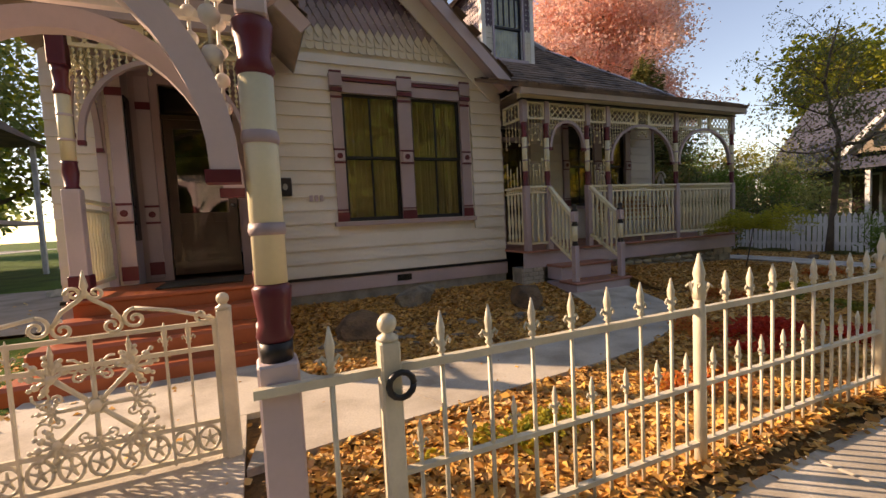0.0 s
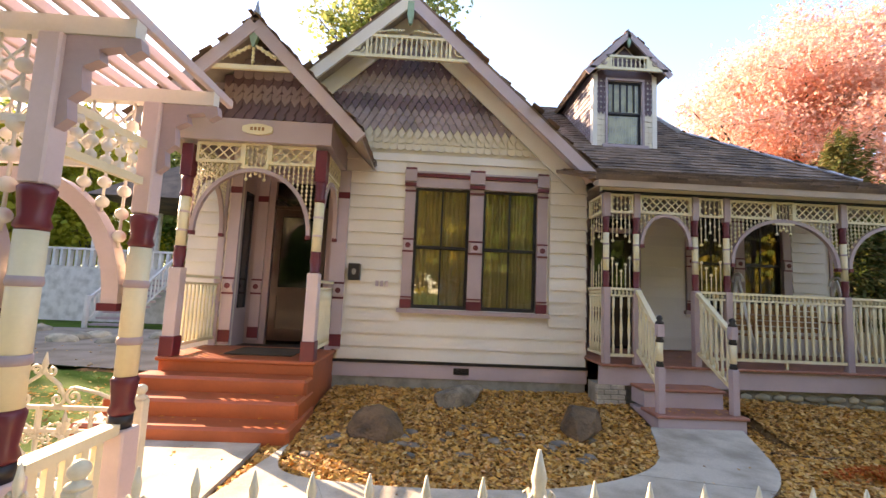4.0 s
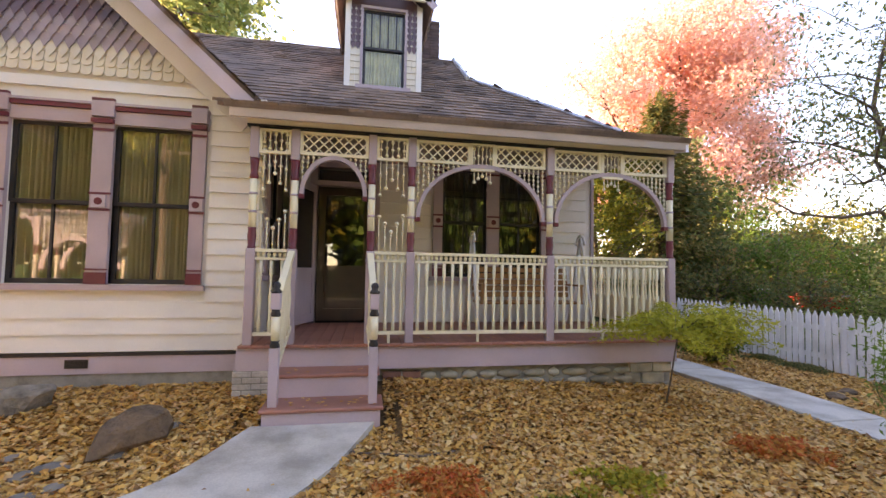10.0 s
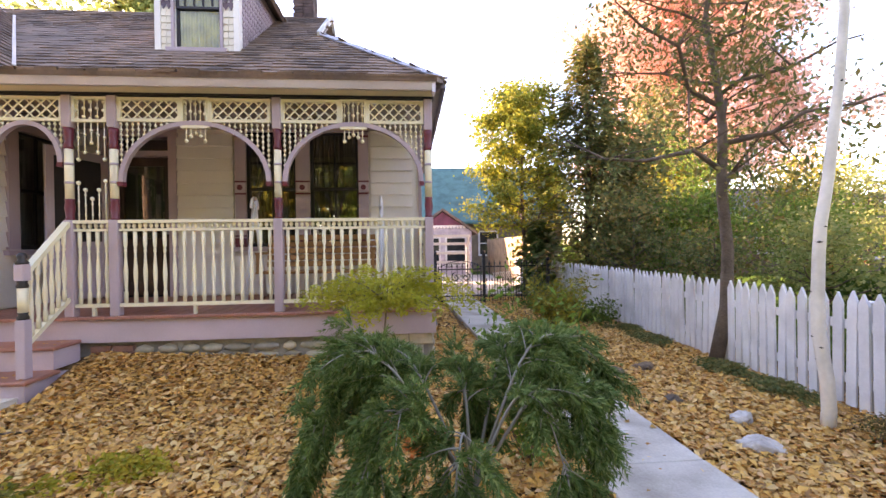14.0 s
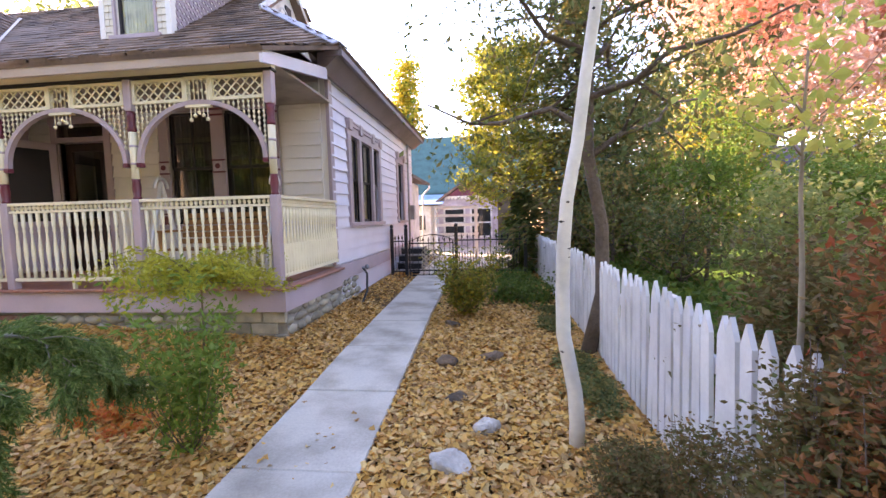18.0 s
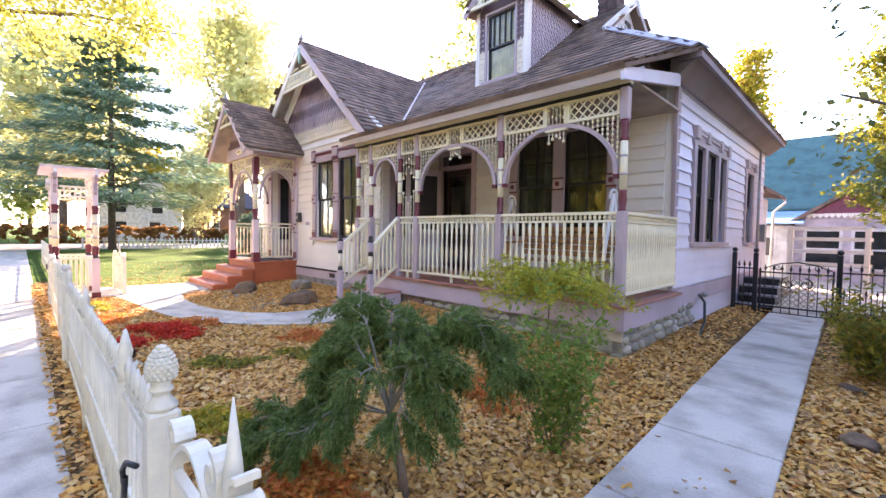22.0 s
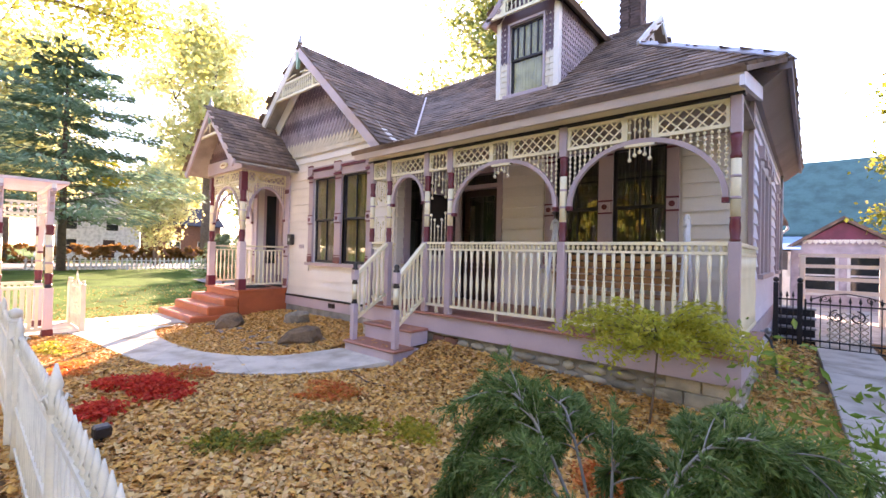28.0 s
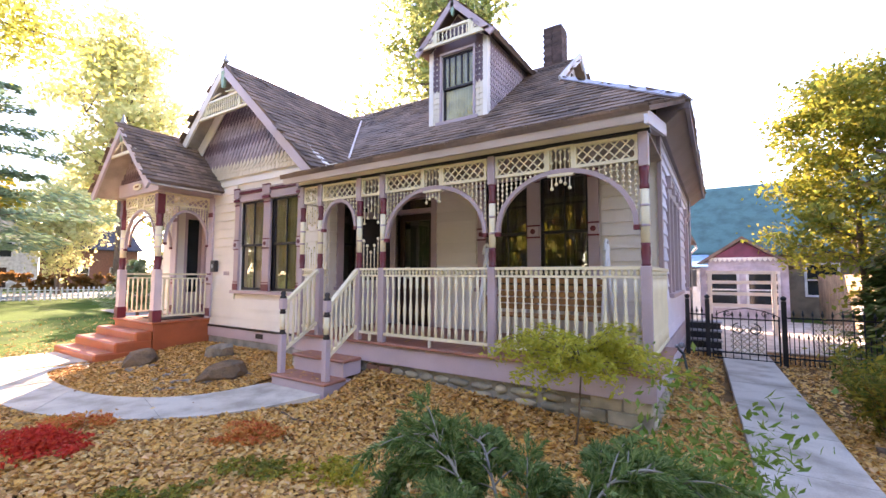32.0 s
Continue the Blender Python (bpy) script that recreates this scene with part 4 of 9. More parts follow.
for m_ in (SCALE_C, SCALE_M, SCALE_D):
    info = m_.node_tree.nodes.new("ShaderNodeObjectInfo")
    mm = [n for n in m_.node_tree.nodes if n.type == 'MATH' and n.operation == 'MULTIPLY_ADD'][-1]
    m_.node_tree.links.new(info.outputs["Random"], mm.inputs[0])
z, course = 3.98, 0
while z < APZ - 0.3:
    lo, hi = gable_line(z)
    lo, hi = max(lo, WX0), min(hi, WX1)
    # alternate courses are set off by half a shingle
    half = (course % 2) * 0.065
    a = APX + half - math.floor((APX + half - lo) / 0.13) * 0.13
    b = APX + half + math.floor((hi - APX - half) / 0.13) * 0.13
    if course < 2:
        scale_pieces(wall_f, lo, hi, z + 0.115, 0.13, 0.15, WY - 0.02, 'round', SCALE_C)
    elif course == 2:
        scale_pieces(wall_f, a, b, z + 0.115, 0.13, 0.20, WY - 0.026, 'point', SCALE_C, 0.03)
    elif course in (6, 7, 11, 12, 13):
        scale_pieces(wall_f, a, b, z + 0.115, 0.13, 0.20, WY - 0.026, 'point', SCALE_D, 0.03)
    else:
        scale_pieces(wall_f, a, b, z + 0.115, 0.13, 0.20, WY - 0.026, 'point', SCALE_M, 0.03)
    course += 1
    z += 0.115


def spindle_profile(h, r=0.022):
    return [(r * 0.8, 0), (r * 0.8, h * 0.08), (r * 0.45, h * 0.12), (r, h * 0.25), (r * 1.1, h * 0.4), (r * 0.6, h * 0.6), (r * 0.5, h * 0.72), (r, h * 0.78), (r * 0.5, h * 0.84), (r * 0.8, h * 0.9), (r * 0.8, h)]


def scroll(bm, c, r, turns, place, wid=0.02, start=0.0, flip=1, n=22):
    """A flat spiral bar."""
    pts = []
    for k in range(n + 1):
        t = k / n
        a = start + flip * turns * 6.2832 * t
        rr = r * (1 - 0.85 * t)
        pts.append(place(c[0] + rr * math.cos(a), 0, c[1] + rr * math.sin(a)))
    tube(bm, pts, wid / 2, 5, wid * 0.35)


def gable_ornament(parent, ax, az, y, slope, half, rail_z, rail_h, bars, seed=0):
    """The cream spandrel in a gable's peak: two rails with spindles, scrolls and a sage pendant."""
    bm = B()
    lo = lambda z: (az - z) / slope
    box(bm, ax - half, ax + half, y - 0.02, y + 0.03, rail_z, rail_z + 0.05)
    t = rail_z + rail_h
    box(bm, ax - lo(t) + 0.05, ax + lo(t) - 0.05, y - 0.02, y + 0.03, t - 0.045, t)
    for s in (-1, 1):
        box(bm, ax + s * lo(t) * 0.82 - 0.02, ax + s * lo(t) * 0.82 + 0.02, y - 0.02, y + 0.03, rail_z + 0.05, t - 0.045)
    frame_ = part("spandrel", bm, CREAMY, parent, "cream gable spandrel")
    w = lo(t) * 0.82 - 0.02
    bm = B()
    lathe(bm, spindle_profile(rail_h - 0.095, 0.02), (0, 0, 0), 6)
    sp = link("spindle", bm, CREAMY)
    for i in range(bars):
        again("spindle", sp, frame_, (ax - w + 2 * w * (i + 0.5) / bars, y, rail_z + 0.05))
    for s in (-1, 1):
        bm = B()
        cx = ax + s * (lo(t) * 0.82 + rail_h * 0.42)
        scroll(bm, (cx, rail_z + rail_h * 0.42), rail_h * 0.3, 1.6, lambda a, o, z: (a, y + o, z), 0.035, flip=s)
        prism(bm, [(cx + s * rail_h * 0.33, rail_z + 0.05), (ax + s * (half - 0.03), rail_z + 0.05), (cx + s * rail_h * 0.33, rail_z + rail_h * 0.45)], 'y', y - 0.01, y + 0.02)
        part("scroll_bracket", bm, CREAMY, frame_)
    # pendant
    bm = B()
    prism(bm, [(ax - 0.05, az - 0.15), (ax + 0.05, az - 0.15), (ax + 0.055, az - 0.15 - rail_h * 0.6), (ax + 0.02, az - 0.15 - rail_h), (ax - 0.02, az - 0.15 - rail_h), (ax - 0.055, az - 0.15 - rail_h * 0.6)], 'y', y - 0.035, y + 0.03)
    part("pendant", bm, GREENP, frame_, "sage green pendant")
    for s in (-1, 1):
        for d in (0.55, 0.95):
            bm = B()
            p = Vector((ax + s * 0.08, y, t + 0.10))
            q = Vector((ax + s * lo(t) * d * 0.8, y, t + 0.04 + 0.10 * (1 - d)))
            rod(bm, p, q, 0.012, 0.012, 5)
            for k in range(1, 4):
                ball(bm, p.lerp(q, k / 4), 0.022, 5)
            part("ray_spindle", bm, CREAMY, frame_)


gable_ornament(house, APX, APZ - 0.05, 6.22, SLOPE, 1.19, 5.3, 0.38, 16)
# bargeboards and soffits of the wing
for s in (-1, 1):
    bm = B()
    p, q = Vector((APX, 6.215 + 0.002 * s, APZ - 0.17)), Vector((APX + s * 3.0, 6.215 + 0.002 * s, APZ - 0.17 - 3.0 * SLOPE))
    beam(bm, p, q, 0.045, 0.17, up=(s * SLOPE, 0, 1))
    part("bargeboard", bm, CREAM if s < 0 else MAUVEL, house, "painted bargeboard")
    bm = B()
    p, q = Vector((APX, 6.43, APZ - 0.15)), Vector((APX + s * 3.0, 6.43, APZ - 0.15 - 3.0 * SLOPE))
    beam(bm, p, q, 0.38, 0.03, up=(s * SLOPE, 0, 1))
    part("soffit", bm, SOFFIT if s < 0 else PINK, house)
    bm = B()
    p, q = Vector((APX, 6.535 + 0.002 * s, APZ - 0.36)), Vector((APX + s * 2.86, 6.535 + 0.002 * s, APZ - 0.36 - 2.86 * SLOPE))
    beam(bm, p, q, 0.03, 0.26, up=(s * SLOPE, 0, 1))
    part("rake_board", bm, CREAM, house, "pale wide rake board")
bm = B()
lathe(bm, [(0.05, 0), (0.07, 0.05), (0.03, 0.1), (0.008, 0.3)], (APX, 6.25, APZ + 0.01), 6)
part("finial", bm, SHEET, house, "small grey ridge finial")

# ---- dormer ----
DX0, DX1, DY, DZ0, DZ1 = 5.05, 6.44, 8.65, 4.86, 6.62
dcx = (DX0 + DX1) / 2
dw = (5.36, 6.13, 5.02, 6.48)
bm = B()
box(bm, DX0, dw[0], DY, DY + 0.12, DZ0 - 0.4, DZ1)
box(bm, dw[1], DX1, DY, DY + 0.12, DZ0 - 0.4, DZ1)
box(bm, dw[0], dw[1], DY, DY + 0.12, DZ0 - 0.4, dw[2])
box(bm, dw[0], dw[1], DY, DY + 0.12, dw[3], DZ1)
prism(bm, [(DX0, DZ1), (DX1, DZ1), (dcx, DZ1 + 0.7)], 'y', DY, DY + 0.12)
for x in (DX0, DX1 - 0.1):
    box(bm, x, x + 0.1, DY + 0.12, 11.2, DZ0 - 0.4, DZ1)
dormer = part("dormer", bm, CREAM, house, "shingled roof dormer with a small gable")
DP = front(DY)
bm_u, bm_l, bm_s = B(), B(), B()
z = DZ0 + 0.03
while z < DZ1:
    for a, b in ((DX0 + 0.085, dw[0] - 0.045), (dw[1] + 0.045, DX1 - 0.085)):
        scale_row(bm_l if z < 5.72 else bm_u, a, b, z + 0.12, 0.088, 0.15, DY - 0.006, 'flat' if z < 5.72 else 'point', place=None)
    for sgn, xx in ((1, DX1), (-1, DX0)):
        y1 = DY + 0.05 + (z - DZ0) / 0.79 + 0.2
        scale_row(bm_s, DY + 0.1, min(y1, 11.0), z + 0.12, 0.12, 0.15, 0.0, 'point', place=lambda s, o, zz, sgn=sgn, xx=xx: (xx - sgn * o, s, zz))
    z += 0.12
part("lower_shingles", bm_l, SCALE_C, dormer, "cream square shingles", kind="stuff")
part("upper_shingles", bm_u, SCALE_D, dormer, "dark plum shingles", kind="stuff")
part("side_shingles", bm_s, SCALE_M, dormer, "lavender-mauve pointed shingles", kind="stuff")
for x in (DX0 - 0.015, DX1 - 0.085):
    bm = B()
    box(bm, x, x + 0.1, DY - 0.035, DY + 0.1, DZ0 - 0.15, DZ1)
    part("corner_board", bm, CREAM, dormer)
bm = B()
lb(bm, DP, dw[0] - 0.045, dw[0], 0, 0.05, dw[2], dw[3])
lb(bm, DP, dw[1], dw[1] + 0.045, 0, 0.05, dw[2], dw[3])
lb(bm, DP, dw[0] - 0.045, dw[1] + 0.045, 0, 0.055, dw[3], dw[3] + 0.05)
lb(bm, DP, dw[0] - 0.12, dw[1] + 0.12, 0, 0.09, dw[2] - 0.07, dw[2])
casing = part("window_casing", done(bm), MAUVE, dormer)
bm = B()
prism(bm, [(DX0 + 0.09, DZ1 - 0.1), (DX1 - 0.09, DZ1 - 0.1), (DX1 - 0.09, DZ1 + 0.03), (dcx, DZ1 + 0.64), (DX0 + 0.09, DZ1 + 0.03)], "y", DY - 0.025, DY - 0.003)
part("gable_panel", bm, SCALE_D, dormer, "dark plum gable panel")
sash_window(dormer, DP, dw[0], dw[1], dw[2], dw[3], LACE, muntin=False, seed=12, glass=GLASS_C)
bm = B()
for k in range(1, 5):
    s = dw[0] + (dw[1] - dw[0]) * k / 5
    lb(bm, DP, s - 0.012, s + 0.012, -0.05, -0.012, 5.8, dw[3] - 0.04)
part("upper_muntins", done(bm), BLACKP, dormer)
for s in (-1, 1):
    bm = B()
    tz, ex = DZ1 + 0.93, 0.92
    P = [Vector((dcx, DY - 0.22, tz)), Vector((dcx + s * ex, DY - 0.22, tz - ex * 1.0)), Vector((dcx + s * ex, 10.75, tz - ex * 1.0)), Vector((dcx, 11.9, tz))]
    N = (P[1] - P[0]).cross(P[3] - P[0]).normalized()
    N = N if N.z > 0 else -N
    quads(bm, [p for p in P] + [p - N * 0.06 for p in P], BOXF)
    rf = part("dormer_roof", done(bm), SHINGLE, dormer)
    bm = B()
    U, V = Vector((0, 1, 0)), (P[0] - P[1]).normalized()
    shingles(bm, P[1], U, V, [(0, 0), (2.3, 0), (3.4, 1.3), (0, 1.3)], seed=20 + s)
    part("dormer_shingles", bm, SHINGLE, dormer, kind="stuff")
    bm = B()
    beam(bm, (dcx, DY - 0.23, tz - 0.1), (dcx + s * ex, DY - 0.23, tz - ex - 0.1), 0.04, 0.13, up=(s, 0, 1))
    part("dormer_bargeboard", bm, MAUVE, dormer)
dorn = thing("gable_spandrel", "cream spandrel with spindles in the dormer gable", "trim", (dcx, DY - 0.22, DZ1))
bm = B()
box(bm, dcx - 0.85, dcx + 0.85, DY - 0.25, DY - 0.2, DZ1 + 0.0, DZ1 + 0.06)
box(bm, dcx - 0.5, dcx + 0.5, DY - 0.25, DY - 0.2, DZ1 + 0.28, DZ1 + 0.33)
for s in (-1, 1):
    box(bm, dcx + s * 0.4 - 0.02, dcx + s * 0.4 + 0.02, DY - 0.25, DY - 0.2, DZ1 + 0.06, DZ1 + 0.28)
    prism(bm, [(dcx + s * 0.42, DZ1 + 0.06), (dcx + s * 0.84, DZ1 + 0.06), (dcx + s * 0.80, DZ1 + 0.12), (dcx + s * 0.52, DZ1 + 0.30), (dcx + s * 0.42, DZ1 + 0.30)], 'y', DY - 0.235, DY - 0.21)
part("spandrel_rail", bm, CREAMY, dorn)
bm = B()
lathe(bm, spindle_profile(0.22, 0.02), (0, 0, 0), 6)
sp = link("spindle", bm, CREAMY)
for i in range(8):
    again("spindle", sp, dorn, (dcx - 0.34 + 0.097 * i, DY - 0.225, DZ1 + 0.06))
for s in (-1, 1):
    bm = B()
    scroll(bm, (dcx + s * 0.56, DZ1 + 0.165), 0.07, 1.5, lambda a, o, z: (a, DY - 0.245 + o, z), 0.025, flip=s)
    part("scroll", bm, MAUVE, dorn)
bm = B()
prism(bm, [(dcx - 0.03, DZ1 + 0.85), (dcx + 0.03, DZ1 + 0.85), (dcx + 0.04, DZ1 + 0.65), (dcx, DZ1 + 0.52), (dcx - 0.04, DZ1 + 0.65)], 'y', DY - 0.25, DY - 0.2)
part("pendant", bm, GREENP, dorn)

# ---- doors ----
def panel_door(parent, place, s0, s1, z0, z1, glass=True):
    bm = B()
    st = 0.12
    lb(bm, place, s0, s0 + st, -0.045, 0, z0, z1)
    lb(bm, place, s1 - st, s1, -0.045, 0, z0, z1)
    zg = z0 + 0.9
    for a, b in ((z0, z0 + 0.2), (zg - 0.14, zg), (z1 - 0.13, z1)):
        lb(bm, place, s0 + st, s1 - st, -0.045, 0, a, b)
    lb(bm, place, s0 + st, s1 - st, -0.035, -0.015, z0 + 0.2, zg - 0.14)
    lb(bm, place, s0 + st + 0.06, s1 - st - 0.06, -0.015, -0.004, z0 + 0.26, zg - 0.2)
    d = part("door", done(bm), WOODD, parent, "dark stained panel door with a glass light")
    bm = B()
    quads(bm, [place(s, -0.02, z) for s, z in ((s0 + st, zg), (s1 - st, zg), (s1 - st, z1 - 0.13), (s0 + st, z1 - 0.13))], ((0, 1, 2, 3),))
    part("glass_light", bm, GLASS, d)
    bm = B()
    c = place(s1 - 0.06, 0.035, z0 + 1.0)
    ball(bm, c, 0.03, 6)
    part("door_knob", bm, SHEET, d, "metal door knob")
    return d


# entry doorway: recess with side panels, door and transom
bm = B()
RYD = 7.22
box(bm, DOORWAY[0], DOORWAY[1], WY + 0.16, RYD, 3.62, 3.75)
vest = part("doorway", bm, MAUVE, house, "mauve panelled entry recess")
for x0, x1, y0, y1, z0, z1 in ((DOORWAY[0] - 0.1, DOORWAY[0], WY + 0.16, RYD, 0.7, 3.75), (DOORWAY[1], DOORWAY[1] + 0.1, WY + 0.16, RYD, 0.7, 3.75),
                               (DOORWAY[0], -1.08, RYD, RYD + 0.1, 0.7, 3.75), (-0.16, DOORWAY[1], RYD, RYD + 0.1, 0.7, 3.75), (-1.08, -0.16, RYD, RYD + 0.1, 3.48, 3.75)):
    bm = B()
    box(bm, x0, x1, y0, y1, z0, z1)
    part("recess_panel", bm, MAUVE, vest)
bm = B()
box(bm, -1.08, -0.16, RYD + 0.02, RYD + 0.07, 3.0, 3.06)
part("transom_bar", bm, WOODD, vest)
bm = B()
quads(bm, ((-1.02, RYD + 0.04, 3.1), (-0.22, RYD + 0.04, 3.1), (-0.22, RYD + 0.04, 3.46), (-1.02, RYD + 0.04, 3.46)), ((0, 1, 2, 3),))
part("transom_pane", bm, GLASS, vest)
panel_door(vest, front(RYD + 0.04), -1.06, -0.18, 0.76, 3.0)
for x, yy in ((-1.26, RYD - 0.03), (0.06, RYD - 0.03), (-1.44, WY - 0.06), (0.24, WY - 0.06)):
    bm = B()
    box(bm, x - 0.08, x + 0.08, yy - 0.02, yy + 0.03, 0.76, 3.55)
    pil = part("door_pilaster", bm, MAUVEL, vest)
    for za, zb in ((0.8, 0.98), (1.52, 1.55), (1.75, 1.78), (3.1, 3.2)):
        bm = B()
        box(bm, x - 0.088, x + 0.088, yy - 0.032, yy - 0.02, za, zb)
        part("accent_band", bm, MAROON, vest)
    rosette(pil, front(yy - 0.02), x, 1.65)
bm = B()
box(bm, -1.418, -1.40, 6.85, 7.12, 1.3, 3.2)
part("side_light", bm, CARGLASS, vest, "narrow dark side light")

# veranda door, with its screen door standing open
bm = B()
for a, b in ((VD[0] - 0.12, VD[0]), (VD[1], VD[1] + 0.12)):
    box(bm, a, b, BY - 0.05, BY + 0.1, 0.78, VD[3] + 0.42)
box(bm, VD[0], VD[1], BY - 0.05, BY + 0.1, VD[3], VD[3] + 0.08)
box(bm, VD[0] - 0.14, VD[1] + 0.14, BY - 0.06, BY + 0.1, VD[3] + 0.3, VD[3] + 0.42)
vdf = part("veranda_door_frame", bm, MAUVE, house)
bm = B()
quads(bm, ((VD[0], BY + 0.04, VD[3] + 0.08), (VD[1], BY + 0.04, VD[3] + 0.08), (VD[1], BY + 0.04, VD[3] + 0.3), (VD[0], BY + 0.04, VD[3] + 0.3)), ((0, 1, 2, 3),))
part("transom_pane", bm, GLASS, vdf)
panel_door(vdf, front(BY + 0.08), VD[0] + 0.01, VD[1] - 0.01, 0.8, VD[3] - 0.01)
ang = radians(-107)
hx, hy = VD[0] - 0.02, BY - 0.06
def sd(s, o, z):
    return (hx + s * math.cos(ang) - o * math.sin(ang), hy + s * math.sin(ang) + o * math.cos(ang), z)
bm = B()
W = 0.86
for a, b, za, zb in ((0, 0.1, 0.82, 2.98), (W - 0.1, W, 0.82, 2.98), (0.1, W - 0.1, 2.86, 2.98), (0.1, W - 0.1, 0.82, 0.95), (0.1, W - 0.1, 1.55, 1.66)):
    lb(bm, sd, a, b, -0.02, 0.02, za, zb)
lb(bm, sd, 0.1, W - 0.1, -0.008, 0.008, 0.95, 1.55)
scr = part("screen_door", done(bm), MAUVEL, house, "pale mauve screen door standing open")
bm = B()
lb(bm, sd, 0.1, W - 0.1, -0.004, 0.004, 1.66, 2.86)
part("mesh", done(bm), BLACKP, scr, "dark insect mesh")
# narrow window beside the veranda door, and a mail box on the wing
bm = B()
bevbox(bm, 0.38, 0.56, WY - 0.13, WY - 0.03, 1.82, 2.08, 0.012)
mb = solo("wall_letterbox", bm, BLACKP, "small black metal letterbox on the clapboard wall", "letterbox")
bm = B()
prism(bm, [(0.47 + 0.035 * math.cos(a * 0.785), 1.95 + 0.05 * math.sin(a * 0.785)) for a in range(8)], 'y', WY - 0.14, WY - 0.13)
part("oval_badge", bm, SHEET, mb)
wn_ = thing("house_number", "pale raised numerals on the wall, as plain bars", "sign", (0.9, WY - 0.03, 1.75))
for k in range(3):
    bm = B()
    bevbox(bm, 0.80 + 0.075 * k, 0.85 + 0.075 * k, WY - 0.05, WY - 0.031, 1.74, 1.83, 0.004)
    part("bar", bm, MAUVEL, wn_)

# ---- veranda ----
ver = thing("veranda", "front veranda with turned posts, beaded lattice frieze and balustrade", "veranda", (6.9, 7, 0.0))
VY, DK = 6.0, 0.78
VX0, VX1 = 4.16, 9.66
# deck boards
bm = B()
bevbox(bm, -0.068, 0.068, 5.92, BY - 0.002, 0.745, DK, 0.006)
me = link("deck_board", bm, DECKM)
n = int((VX1 - VX0 + 0.08) / 0.14)
for k in range(n + 1):
    again("deck_board", me, ver, (VX0 - 0.0 + 0.14 * k + 0.04, 0, 0))
bm = B()
box(bm, VX0 - 0.05, VX1 + 0.02, 5.975, 6.0, 0.48, 0.742)
box(bm, VX1 - 0.01, VX1 + 0.016, 6.0, BY, 0.48, 0.742)
part("fascia_board", bm, MAUVEL, ver, "lavender fascia board")
bm = B()
box(bm, VX0, VX1 - 0.02, 6.06, 6.2, -0.1, 0.48)
box(bm, VX1 - 0.16, VX1 - 0.02, 6.2, BY, -0.1, 0.48)
box(bm, 9.40, 9.54, BY, BACKY, -0.1, 0.5)
found = part("foundation", bm, MORTAR, ver, "rubble stone foundation")
# rubble stones set in the mortar, front and side
rnd = random.Random(5)
protos = []
for k in range(7):
    bm = B()
    rock(bm, (0, 0, 0), (0.5, 0.5, 0.5), k + 1, sub=1, rough=0.22)
    for f in bm.faces:
        f.smooth = True
    protos.append(link("stone", bm, STONE))
def stones(x0, x1, z0, z1, put, parent):
    z = z0
    while z < z1 - 0.05:
        h = rnd.uniform(0.1, 0.2)
        x = x0
        while x < x1:
            w = rnd.uniform(0.16, 0.44)
            s = again("stone", rnd.choice(protos), parent, put(x + w / 2, z + h / 2))
            s.scale = put(w * 1.02, h * 1.0, True)
            x += w
        z += h * 0.93
stones(5.75, 8.95, 0.05, 0.47, lambda a, z, sc=False: (a, 0.11, z) if sc else (a, 6.055, z), found)
ashlar = []
for w in (0.34, 0.46, 0.27):
    bm = B()
    bevbox(bm, -w / 2 + 0.006, w / 2 - 0.006, -0.03, 0.03, -0.069, 0.069, 0.012)
    ashlar.append((w, link("ashlar_block", bm, STONE)))
for row in range(4):
    x = 8.92 + 0.09 * (row % 2)
    k = row
    while x < 9.5:
        w, me = ashlar[k % 3]
        w = min(w, 9.645 - x)
        o = again("ashlar_block", me, found, (x + w / 2, 6.05, -0.02 + 0.142 * row))
        o.scale[0] = w / ashlar[k % 3][0]
        x += w
        k += 1
stones(6.05, 9.0, 0.05, 0.47, lambda a, z, sc=False: (0.075, a, z) if sc else (VX1 - 0.02 if a < BY else 9.56, a, z), found)
# brick pier at the inner corner and red brick patch beside the steps
bm = B()
box(bm, 4.085, 4.495, 5.966, 6.3, -0.02, 0.49)
pier = part("corner_pier", bm, MORTAR, ver, "brick pier with worn whitewash")
rnd = random.Random(77)
for k in range(7):
    x = 4.08 - (k % 2) * 0.10
    while x < 4.48:
        a, b = max(x, 4.08), min(x + 0.195, 4.5)
        if b - a > 0.03:
            bm = B()
            bevbox(bm, a, b, 5.956 + rnd.uniform(0, 0.006), 6.02, 0.005 + 0.07 * k, 0.065 + 0.07 * k, 0.006)
            part("brick", bm, BRICK if k < 3 and rnd.random() < 0.75 else WROCK, pier)
        x += 0.205

bm = B()
for k in range(5):
    for j in range(2):
        bevbox(bm, 5.74 + 0.24 * j + 0.05 * (k % 2), 5.96 + 0.24 * j + 0.05 * (k % 2), 6.0, 6.08, 0.06 + 0.075 * k, 0.13 + 0.075 * k, 0.006)
part("brick_patch", bm, BRICK, ver, "old red brick infill")

